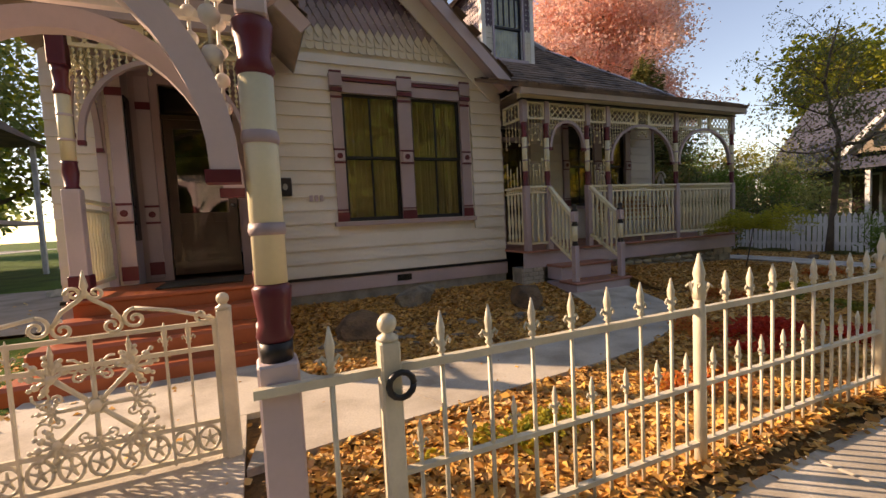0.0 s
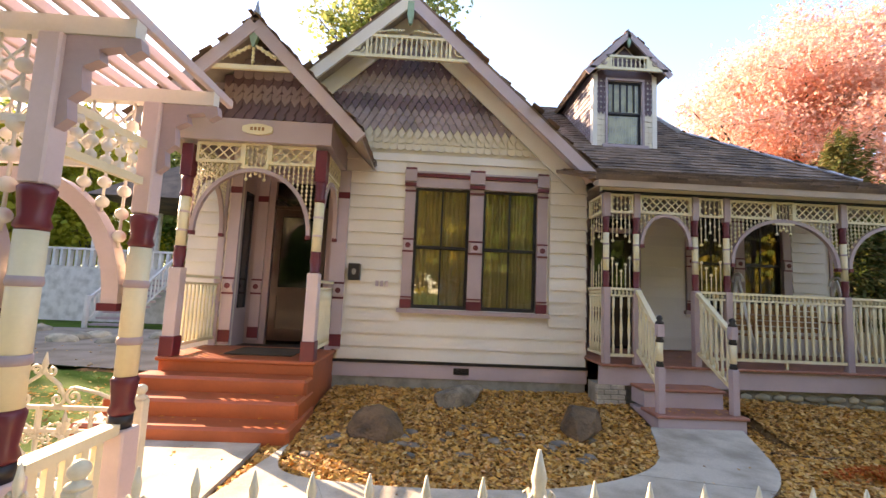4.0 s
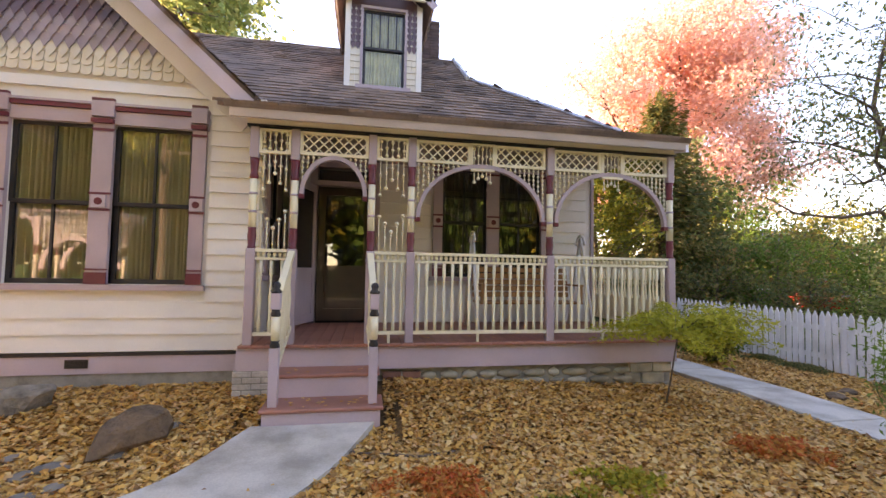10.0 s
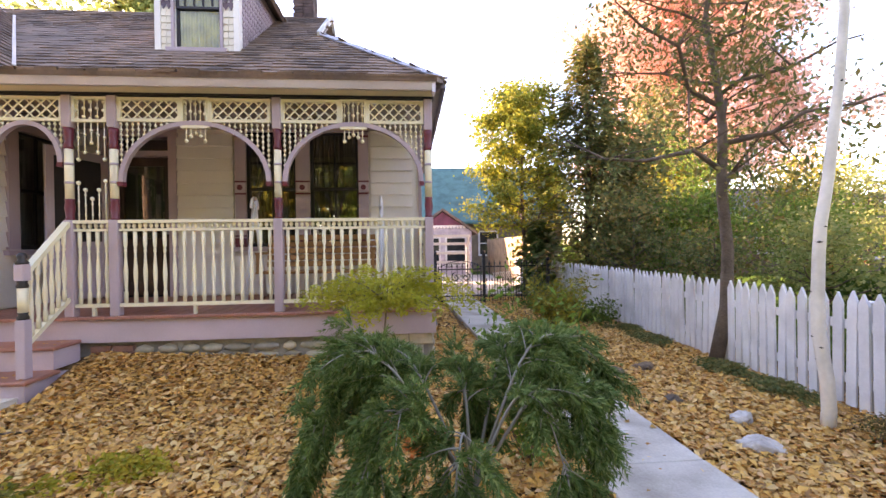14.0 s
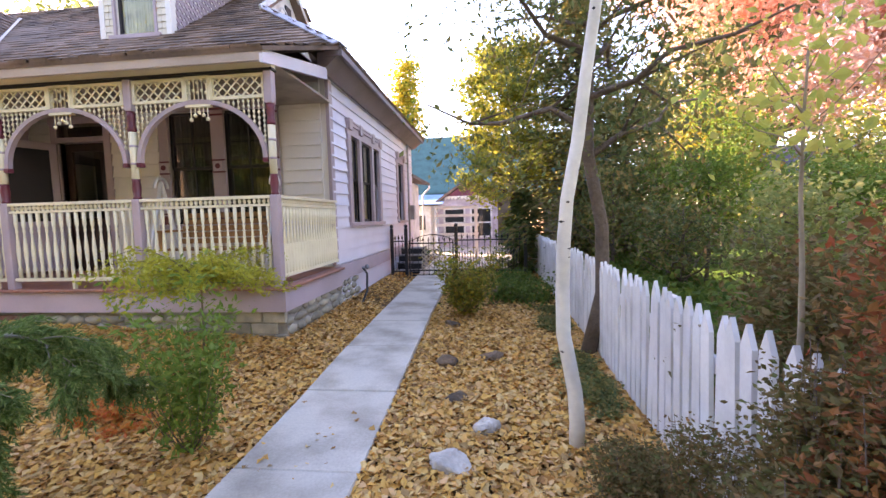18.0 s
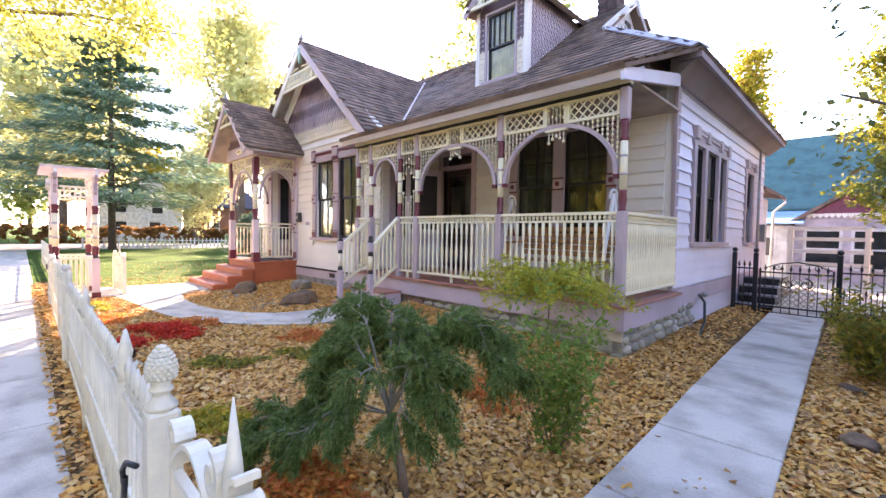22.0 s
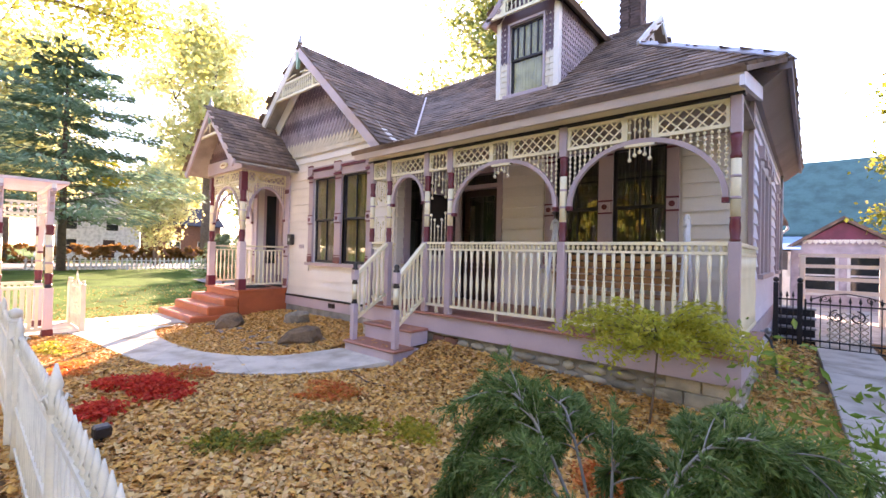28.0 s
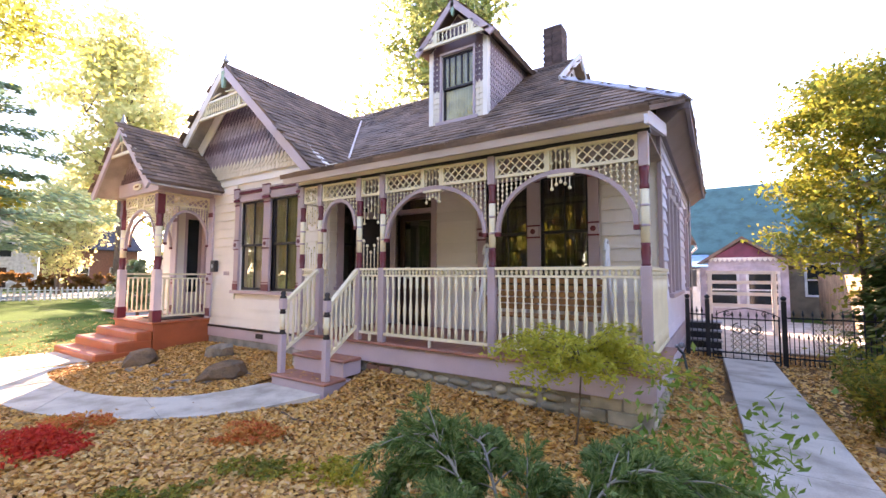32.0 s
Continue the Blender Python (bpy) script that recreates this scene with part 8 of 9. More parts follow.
# across the side street
cottage("white_house", "white two-storey house across the side street", -66, -56, 8, 17, 6.0, 9.0, PLASTICW, DARKROOF, 'x', [('e', 9.5, 10.7, 3.6, 5.2, 'window'), ('e', 13.5, 14.7, 3.6, 5.2, 'window'), ('e', 9.5, 10.7, 0.9, 2.4, 'window'), ('e', 13.2, 14.4, 0.2, 2.4, 'door')])
cottage("brick_house", "brown brick house across the side street", -64, -56, 19, 27, 5.0, 7.5, BRICK, DARKROOF, 'y', [('e', 20.5, 21.7, 1, 2.5, 'window'), ('e', 24, 25.2, 1, 2.5, 'window')])
cottage("white_cottage", "small white cottage across the side street", -62, -54, 32, 40, 3.0, 5.5, PLASTICW, DARKROOF, 'y', [('e', 34, 35.2, 1, 2.4, 'window'), ('e', 37, 38, 0.2, 2.3, 'door')])
# across the street in front, behind the camera: unseen, added to darken window reflections
for k, (x, m, r) in enumerate(((-8, TANH, DARKROOF), (8, PLASTICW, DARKROOF), (23, TANH, DARKROOF))):
    cottage("street_house", "unseen one-storey house added across the street for reflections", x - 5, x + 5, -34, -25, 3.4, 7.0, m, r, 'x', [('n', x - 3, x - 1.6, 1, 2.5, 'window'), ('n', x + 1.5, x + 2.9, 1, 2.5, 'window'), ('n', x - 0.5, x + 0.5, 0.2, 2.4, 'door')])
# back yard: garage with a plum pediment, house with a teal roof
gar = cottage("garage", "pale garage with a plum pediment and white doors", 9.6, 12.5, 22, 25, 2.25, 3.25, LAVH, SHINGLE, 'y', [('s', 9.95, 10.85, 0.6, 1.9, 'window'), ('s', 11.25, 12.15, 0.6, 1.9, 'window')], over=0.25, cat="garage")
bm = B()
prism(bm, [(9.9, 2.45), (12.2, 2.45), (11.05, 3.2)], 'y', 21.93, 22.0)
part("pediment", bm, mat("plum_paint", (0.22, 0.05, 0.09), 0.5), gar, "plum painted pediment")
bm = B()
scale_row(bm, 9.9, 12.2, 2.55, 0.16, 0.18, 21.93, 'point')
part("pediment_points", bm, CREAM, gar, kind="stuff")
bm = B()
box(bm, 7.2, 9.6, 21.5, 24.5, 0, 2.1)
sh = solo("white_shed", bm, PLASTICW, "white shed beside the garage", "shed")
bm = B()
quads(bm, ((7.0, 21.2, 2.15), (9.9, 21.2, 2.15), (9.9, 24.6, 2.75), (7.0, 24.6, 2.75), (7.0, 21.2, 2.19), (9.9, 21.2, 2.19), (9.9, 24.6, 2.79), (7.0, 24.6, 2.79)), BOXF)
part("tarp_roof", done(bm), TARP, sh, "pale blue tarp roof")
bm = B()
lb(bm, front(21.5), 8.4, 9.1, 0, 0.05, 0.9, 1.7)
wfm = part("window_frame", done(bm), PLASTICW, sh)
bm = B()
lb(bm, front(21.5), 8.46, 9.04, 0.05, 0.06, 0.96, 1.64)
part("pane", done(bm), CARGLASS, wfm)
cottage("teal_roof_house", "long pale house with a teal shingle roof behind the yard", 1, 18.5, 25.5, 33, 3.3, 6.6, TANH, TEAL, 'x', [('s', 13.5, 14.5, 1, 2.3, 'window')], over=0.6)
# rear extension of the cottage, drain pipe and white pergola frame
bm = B()
box(bm, 5.5, 9.15, 15.35, 19.0, 0, 2.9)
rx_ = solo("rear_extension", bm, PLASTICW, "white rear extension of the cottage", "house")
bm = B()
quads(bm, ((5.2, 15.3, 3.6), (9.6, 15.3, 2.9), (9.6, 19.3, 2.9), (5.2, 19.3, 3.6), (5.2, 15.3, 3.7), (9.6, 15.3, 3.0), (9.6, 19.3, 3.0), (5.2, 19.3, 3.7)), BOXF)
part("lean_roof", done(bm), SHINGLE, rx_)
bm = B()
tube(bm, [(9.55, 19.2, 2.95), (9.6, 19.2, 2.8), (9.3, 19.2, 2.5), (9.25, 19.2, 0.2)], 0.04, 6)
part("downpipe", bm, PLASTICW, rx_)
bm = B()
rod(bm, (9.62, 14.3, 0.3), (9.62, 14.3, 3.9), 0.03, 0.03, 8)
bevbox(bm, 9.58, 9.74, 14.5, 14.75, 1.5, 1.95, 0.01)
solo("meter_pipe", bm, SHEET, "grey meter box and pipe on the side wall", "meter")
pg = thing("pergola_frame", "pale wooden lattice frame in the back yard", "frame", (10.8, 17, 0))
for x in (10.0, 11.6):
    bm = B()
    bevbox(bm, x - 0.06, x + 0.06, 16.94, 17.06, 0, 1.9, 0.01)
    part("post", bm, CREAM, pg)
for z in (0.9, 1.25, 1.6, 1.9):
    bm = B()
    box(bm, 9.9, 11.7, 16.97, 17.03, z - 0.05, z + 0.05)
    part("rail", bm, CREAM, pg)
# back steps with dark treads beside the side wall
bs = thing("back_steps", "dark wooden steps with pale treads at the side door", "steps", (9.9, 12.9, 0))
for k in range(4):
    bm = B()
    box(bm, 9.6, 10.25, 12.2 + 0.28 * k, 13.6, 0.18 * k, 0.18 * k + 0.14)
    part("riser", bm, BLACKP, bs)
    bm = B()
    bevbox(bm, 9.58, 10.27, 12.17 + 0.28 * k, 12.5 + 0.28 * k, 0.18 * k + 0.142, 0.18 * k + 0.18, 0.006)
    part("tread", bm, SHEET, bs)
# yard paving and wooden board fence
bm = B()
box(bm, 9.6, 13.4, 13.55, 22, -0.03, 0.06)
solo("yard_paving", bm, CONC, "pale concrete yard behind the gate", "paving", kind="structure")
cf = thing("board_fence", "weathered cedar board fence along the back yard", "fence", (13.6, 18.5, 0))
bm = B()
bevbox(bm, -0.012, 0.012, -0.068, 0.068, 0.02, 1.85, 0.004)
bdm = link("board", bm, CEDARF)
for k in range(72):
    again("board", bdm, cf, (13.62, 13.6 + 0.142 * k, random.Random(k).uniform(-0.02, 0.02)))
for z in (0.4, 1.5):
    bm = B()
    beam(bm, (13.66, 13.5, z), (13.66, 23.9, z), 0.04, 0.09)
    part("rail", bm, CEDARF, cf)
# leaning lattice panel behind the black fence
bm = B()
lattice(bm, 0, 1.3, 0, 0.6, lambda s, o, z: (12.0 + s * 0.7, 14.0 + s * 0.6 + z * 0.3 + o, 0.06 + z), 0.12, 0.02)
solo("lattice_panel", done(bm), CREAM, "white lattice panel leaning in the yard", "lattice")
# left back yard: white enclosure with stairs, gazebo
wl = thing("white_screen_wall", "white vertical board wall with a railing on top", "wall", (-11, 17, 0))
bm = B()
box(bm, -14.5, -8.2, 17.0, 17.15, 0, 2.1)
part("boards", bm, PLASTICW, wl)
for k in range(22):
    bm = B()
    bevbox(bm, -14.5 + 0.29 * k, -14.4 + 0.29 * k, 16.97, 17.17, 2.1, 2.75, 0.01)
    part("slat", bm, WHITEF, wl)
bm = B()
box(bm, -14.5, -8.2, 16.96, 17.2, 2.75, 2.83)
part("cap_rail", bm, WHITEF, wl)
ys = thing("yard_stairs", "mauve and white outdoor stairs with railings", "stairs", (-8, 15, 0))
for k in range(9):
    bm = B()
    box(bm, -9.4, -8.2, 14.4 + 0.28 * k, 14.72 + 0.28 * k, 0.19 * k + 0.12, 0.19 * (k + 1))
    part("tread", bm, MAUVE, ys)
for x in (-9.45, -8.15):
    bm = B()
    beam(bm, (x, 14.3, 0.95), (x, 16.9, 2.75), 0.07, 0.07)
    beam(bm, (x, 14.3, 0.25), (x, 16.9, 1.95), 0.05, 0.05)
    bevbox(bm, x - 0.06, x + 0.06, 14.25, 14.37, 0, 1.1, 0.01)
    part("railing", bm, WHITEF, ys)
    for k in range(13):
        bm = B()
        t = (k + 0.5) / 13
        y = 14.3 + 2.6 * t
        box(bm, x - 0.02, x + 0.02, y - 0.02, y + 0.02, 0.25 + 1.7 * t, 0.95 + 1.8 * t)
        part("baluster", bm, WHITEF, ys)
gz = thing("gazebo", "white gazebo with a shingled hip roof and lattice gable", "gazebo", (-10.5, 19.5, 0))
bm = B()
quads(bm, ((-13, 18, 5.2), (-7.5, 18, 5.2), (-7.5, 23, 5.2), (-13, 23, 5.2), (-10.6, 20.3, 7.2), (-9.9, 20.3, 7.2), (-9.9, 20.7, 7.2), (-10.6, 20.7, 7.2)), BOXF)
part("roof", done(bm), SHINGLE, gz)
for x, y in ((-12.6, 18.4), (-7.9, 18.4), (-10.2, 18.4), (-12.6, 22.6), (-7.9, 22.6)):
    bm = B()
    bevbox(bm, x - 0.08, x + 0.08, y - 0.08, y + 0.08, 0, 5.2, 0.01)
    part("post", bm, PLASTICW, gz)
bm = B()
box(bm, -12.6, -7.9, 18.4, 22.6, 2.0, 2.15)
part("floor", bm, MAUVE, gz)
# flagstone-strewn bare path left of the house
bm = B()
quads(bm, ((-14, 9.2, G + 0.045), (-2.0, 7.6, G + 0.045), (-2.0, 14, G + 0.045), (-8, 14.3, G + 0.045), (-14, 13, G + 0.045)), ((0, 1, 2, 3, 4),))
solo("bare_yard", bm, mat("grey_bare_ground", (0.30, 0.25, 0.21), 0.95, var=0.2, scale=1.5, fine=25, bump=0.6, col2=(0.20, 0.16, 0.12)), "bare grey-brown yard with leaves", "ground", kind="structure", base=(0, 0, 0))
for k in range(16):
    r_ = random.Random(k)
    bm = B()
    rock(bm, (-12 + 10 * r_.random(), 9.6 + 3.6 * r_.random(), 0.1), (0.35, 0.28, 0.16), k + 0.5, sub=2, rough=0.3)
    solo("yard_rock", bm, STONE, "grey rock in the bare side yard", "rock", group="rocks in the side yard")


def car(name, label, at, turn, paint):
    """A parked saloon: body with wheel arches, glasshouse, lamps, four wheels."""
    th = thing(name, label, "car", (0, 0, 0))
    L, Wd = 4.4, 1.75
    side_pts = [(-2.2, 0.3), (-2.2, 0.72), (-2.1, 0.82), (-1.5, 0.9), (-0.95, 0.95), (1.0, 0.95), (1.9, 0.86), (2.18, 0.7), (2.2, 0.3)]
    bm = B()
    prism(bm, side_pts, 'y', -Wd / 2, Wd / 2)
    bmesh.ops.bevel(bm, geom=[e for e in bm.edges if abs(e.verts[0].co.y - e.verts[1].co.y) < 0.01], offset=0.06, segments=2, affect='EDGES')
    part("body", bm, paint, th)
    bm = B()
    prism(bm, [(-1.45, 0.93), (-0.85, 1.42), (0.5, 1.44), (1.25, 0.94)], 'y', -Wd / 2 + 0.12, Wd / 2 - 0.12)
    part("glasshouse", bm, CARGLASS, th)
    bm = B()
    box(bm, -0.85, 0.5, -Wd / 2 + 0.15, Wd / 2 - 0.15, 1.40, 1.47)
    part("roof", bm, paint, th)
    for x in (-1.35, 1.35):
        for y in (-Wd / 2 + 0.08, Wd / 2 - 0.08):
            bm = B()
            rod(bm, (x, y - 0.1, 0.32), (x, y + 0.1, 0.32), 0.32, 0.32, 18)
            wh = part("wheel", bm, RUBBER, th)
            bm = B()
            rod(bm, (x, y - 0.11, 0.32), (x, y + 0.11, 0.32), 0.19, 0.19, 14)
            part("rim", bm, SHEET, wh)
    for x, m in ((-2.21, REDCAR), (2.21, SILVERCAR)):
        for y in (-0.62, 0.62):
            bm = B()
            box(bm, x - 0.02, x + 0.02, y - 0.16, y + 0.16, 0.58, 0.7)
            part("lamp", bm, m, th)
    th.matrix_basis = pose(at[0], at[1], at[2], 0, 0, turn)
    return th


car("parked_car", "red car parked in the neighbour's drive", (26.4, 17.4, 0.0), 50, REDCAR)
car("parked_car", "silver car parked beyond the red one", (30.5, 18.2, 0.0), 40, SILVERCAR)
car("parked_car", "blue car parked on the side street", (-29.5, 31, 0.03), 80, BLUECAR)
car("parked_car", "silver car parked on the side street", (-32.5, 25, 0.03), 80, SILVERCAR)
# low white fence before the side street
lf = thing("low_fence", "low white picket fence by the side street", "fence", (-27, 15, 0))
for z in (0.25, 0.65):
    bm = B()
    beam(bm, (-27, 4, z), (-27, 30, z), 0.03, 0.06)
    part("rail", bm, WHITEF, lf)
bm = B()
box(bm, -0.015, 0.015, -0.05, 0.05, 0, 0.85)
lfm = link("picket", bm, WHITEF)
for k in range(90):
    again("picket", lfm, lf, (-27, 4.1 + 0.29 * k, 0))

# ---- boulders, cobbles and stones ----
for k, (x, y, s, m, lab) in enumerate(((1.08, 4.92, (0.46, 0.34, 0.28), BOULDER, "large brown boulder in the leaf bed"), (2.08, 5.85, (0.44, 0.30, 0.30), BOULDERG, "grey angular boulder in the leaf bed"), (3.52, 5.12, (0.48, 0.30, 0.28), BOULDER, "dark brown boulder by the walk"))):
    bm = B()
    rock(bm, (x, y, ground_z(x, y) + 0.06), s, k + 2.3, sub=4, rough=0.16, cuts=18)
    for f in bm.faces:
        f.smooth = False
    solo("boulder", bm, m, lab, "rock", group="boulders in the front bed")
rnd = random.Random(8)
pebs = []
for k in range(5):
    bm = B()
    rock(bm, (0, 0, 0), (0.5, 0.42, 0.25), k + 11, sub=2, rough=0.12)
    for f in bm.faces:
        f.smooth = True
    pebs.append(link("cobble", bm, PEBBLE))
cob = thing("cobble_bed", "smooth grey river cobbles among the leaves", "stones", (2, 4.6, 0.04))
for k in range(46):
    t = rnd.random()
    x = 0.5 + 3.4 * t
    y = 4.35 + rnd.gauss(0.35, 0.28) + (0.35 if t > 0.85 else 0)
    if y < 4.15 or y > 6.2:
        continue
    s = rnd.uniform(0.09, 0.2)
    o = again("cobble", rnd.choice(pebs), cob, (x, y, ground_z(x, y) + 0.015), rnd.random() * 6)
    o.scale = (s, s, s * 0.8)
for x, y, s in ((11.86, 3.68, (0.17, 0.12, 0.09)), (12.07, 4.14, (0.11, 0.1, 0.12))):
    bm = B()
    rock(bm, (x, y, 0.06), s, x, sub=4, rough=0.3, cuts=8)
    solo("garden_rock", bm, WROCK, "pale weathered rock beside the side walk", "rock", group="rocks by the side walk")
for x, y, s in ((11.8, 4.66, 0.13), (11.64, 5.5, 0.14), (12.09, 5.65, 0.15), (11.55, 7.05, 0.12), (12.3, 9.5, 0.3)):
    bm = B()
    rock(bm, (x, y, 0.05), (s * 1.1, s * 0.9, s * 0.6), x + y, sub=4, rough=0.35, cuts=8)
    solo("garden_rock", bm, BOULDER, "brown rock half buried in leaves", "rock", group="rocks by the side walk")

# garden hose and standpipe at the house corner
hs = thing("garden_hose", "dark garden hose along the foundation from a standpipe", "hose", (9.75, 7.5, 0))
bm = B()
tube(bm, [(9.6, 9.35, 0.60), (9.72, 9.2, 0.5), (9.8, 8.9, 0.22), (9.85, 8.4, 0.08), (9.93, 7.9, 0.08), (9.92, 7.4, 0.08), (9.88, 6.8, 0.08), (9.78, 6.2, 0.08), (9.55, 5.85, 0.08), (9.2, 5.72, 0.08), (8.6, 5.8, 0.07)], 0.02, 8)
part("hose", bm, HOSE, hs)
bm = B()
rod(bm, (9.56, 9.35, 0.6), (9.64, 9.35, 0.6), 0.03, 0.03, 8)
ball(bm, (9.68, 9.35, 0.62), 0.05, 8)
part("tap", bm, SHEET, hs, "grey metal tap")
bm = B()
bevbox(bm, 5.68, 5.8, 1.88, 2.0, 0.1, 0.2, 0.015)
rod(bm, (5.74, 1.94, 0.0), (5.74, 1.94, 0.12), 0.012, 0.012, 6)
solo("garden_spotlight", bm, BLACKP, "small black garden spotlight in the leaves", "lamp")
bm = B()
tube(bm, [(5.3, 4.7, 0.07), (6.0, 4.5, 0.075), (6.6, 4.62, 0.07), (7.2, 4.9, 0.08)], 0.012, 6)
solo("fallen_stick", bm, BARK, "thin dark stick lying in the leaves", "stick")

# ---- plants in the garden ----
def fronds(name, label, base, crown, n, length, droop, leaf, count, size, seed, r=0.02, category="shrub", group="", spread=0.07, bark=None, long=2.6, width=1.0, forks=0):
    """A shrub of arching stems: each stem leaves the crown and bends over; leaves follow the stems."""
    rnd = random.Random(seed)
    th = thing(name, label, category, base, group)
    base = Vector(base)
    top = base + Vector(crown)
    bm = B()
    tube(bm, [base - Vector((0, 0, 0.05)), base.lerp(top, 0.4) + Vector((rnd.gauss(0, 0.02), rnd.gauss(0, 0.02), 0)), top], r, 6, r * 0.6)
    cs = []
    for i in range(n):
        a = i * 2.4 + rnd.random()
        L = length * (0.55 + 0.6 * rnd.random())
        rise = rnd.uniform(0.0, 0.5) * L
        pts = []
        for k in range(7):
            t = k / 6
            pts.append(top + Vector((math.cos(a) * L * t * width, math.sin(a) * L * t, rise * math.sin(t * 2.2) - droop * t * t * L)))
        for p in pts:
            p.z = max(p.z, 0.08)
        tube(bm, pts, r * 0.4, 4, r * 0.1)
        for u, v in zip(pts[1:], pts[2:]):
            cs += [u, u.lerp(v, 0.5), v]
    part("stem_work", bm, bark or BARK, th, kind="stuff")
    vs, fs = leafy(None, cs, spread, count, size, rnd, droop * 0.25, 0.7, long)
    leaf_part("foliage", vs, fs, leaf, th)
    return th


PALESTEM = mat("silvery_stem", (0.27, 0.25, 0.20), 0.8, var=0.15, bump=0.1)


def weeping_conifer(seed=21):
    """Weeping evergreen: a leaning trunk, arching silvery boughs and curtains of needle sprays that hang from them."""
    rnd = random.Random(seed)
    base = Vector((9.80, 2.64, 0.03))
    th = thing("weeping_conifer", "weeping evergreen with silvery arching boughs and hanging feathery sprays", "shrub", base)
    fork = Vector((9.62, 2.66, 0.48))
    bm = B()
    tube(bm, [base, Vector((9.78, 2.63, 0.2)), Vector((9.70, 2.65, 0.36)), fork, fork + Vector((-0.12, 0.02, 0.2))], 0.032, 8, 0.012)
    part("trunk", bm, BARK, th)
    vs, fs = [], []

    def spray(p, d, length):
        """One feathery twig: short needles set all round a drooping line."""
        steps = max(5, int(length / 0.016))
        for k in range(steps):
            d = (d + Vector((rnd.gauss(0, 0.05), rnd.gauss(0, 0.05), -0.07))).normalized()
            p = p + d * length / steps
            if p.z < 0.1:
                return
            o = d.orthogonal().normalized()
            for e in range(4):
                w = rnd.random() * 6.28
                v = ((o * math.cos(w) + d.cross(o) * math.sin(w)) * 0.75 + d * 0.8).normalized() * rnd.uniform(0.028, 0.05) * (1.15 - 0.5 * k / steps)
                n = v.cross(d).normalized() * 0.0042
                i = len(vs)
                vs.extend((p - n, p + n, p + v))
                fs.append((i, i + 1, i + 2))

    # each bough rises from the fork over a crest and droops to its tip
    for crest, tip, n in (((9.16, 2.72, 1.08), (8.92, 2.66, 0.66), 34), ((9.30, 2.92, 1.02), (9.02, 3.12, 0.58), 28), ((9.32, 2.54, 0.88), (9.12, 2.38, 0.50), 24),
                          ((9.96, 2.80, 1.09), (10.24, 2.92, 0.92), 30), ((9.86, 3.02, 1.02), (10.04, 3.36, 0.66), 24), ((9.98, 2.62, 0.92), (10.14, 2.56, 0.66), 20),
                          ((9.14, 2.36, 0.42), (8.66, 2.18, 0.16), 26), ((9.32, 2.26, 0.40), (9.02, 2.02, 0.16), 20), ((9.86, 2.62, 0.90), (9.96, 2.46, 0.62), 16), ((9.56, 2.54, 0.76), (9.50, 2.34, 0.44), 22), ((9.60, 2.76, 0.88), (9.62, 2.92, 0.62), 16)):
        crest, tip = Vector(crest), Vector(tip)
        line = smooth_line([tuple(fork), tuple(fork.lerp(crest, 0.6) + Vector((0, 0, 0.09))), tuple(crest), tuple(crest.lerp(tip, 0.55) + Vector((0, 0, 0.07))), tuple(tip)], 6)
        line = [Vector(p) for p in line]
        bough = B()
        tube(bough, line, 0.008, 6, 0.002)
        for i in range(n):
            t = rnd.uniform(0.16, 1.0) ** 0.8
            k = min(len(line) - 2, int(t * (len(line) - 1)))
            p = line[k].lerp(line[k + 1], rnd.random())
            along = (line[k + 1] - line[k]).normalized()
            side_ = along.cross(Vector((0, 0, 1))).normalized() * rnd.choice((-1, 1))
            d = (along * rnd.uniform(0.2, 0.9) + side_ * rnd.uniform(0.0, 1.0) + Vector((0, 0, rnd.uniform(-0.3, 0.6)))).normalized()
            L = rnd.uniform(0.08, 0.24)
            twig = [p]
            q, dd = p, d
            for j in range(5):
                dd = (dd + Vector((0, 0, -0.17))).normalized()
                q = q + dd * L / 5
                if q.z < 0.14:
                    break
                twig.append(q)
                for m in range(4):
                    o = dd.orthogonal().normalized()
                    w = rnd.random() * 6.28
                    spray(q, (dd * 0.8 + (o * math.cos(w) + dd.cross(o) * math.sin(w)) * 0.7 + Vector((0, 0, -0.35))).normalized(), rnd.uniform(0.05, 0.12))
            if len(twig) > 2:
                tube(bough, twig, 0.004, 4, 0.0015)
                spray(twig[-1], dd, rnd.uniform(0.06, 0.14))
        part("bough", bough, PALESTEM, th, "silvery bough")
    leaf_part("foliage", vs, fs, L_CONIF, th)


weeping_conifer()
fronds("lace_maple", "small lime-yellow lace-leaf maple with a thin trunk", (9.03, 5.38, 0.08), (0.1, -0.1, 0.86), 44, 0.86, 0.12, L_LIME, 7000, 0.019, 22, r=0.014, category="tree", spread=0.04, long=3.0)
fronds("feathery_shrub", "upright feathery green shrub in the leaf bed", (10.16, 3.68, 0.03), (0, 0, 0.06), 30, 0.34, -1.9, L_GREENF, 2600, 0.019, 23, r=0.007, spread=0.06, long=3.0)
fronds("feathery_shrub", "olive-green bamboo-like shrub beside the side walk", (11.72, 7.6, 0.03), (0, 0, 0.06), 34, 0.5, -1.2, L_OLIVE, 3200, 0.026, 24, r=0.008, spread=0.08, long=3.4)
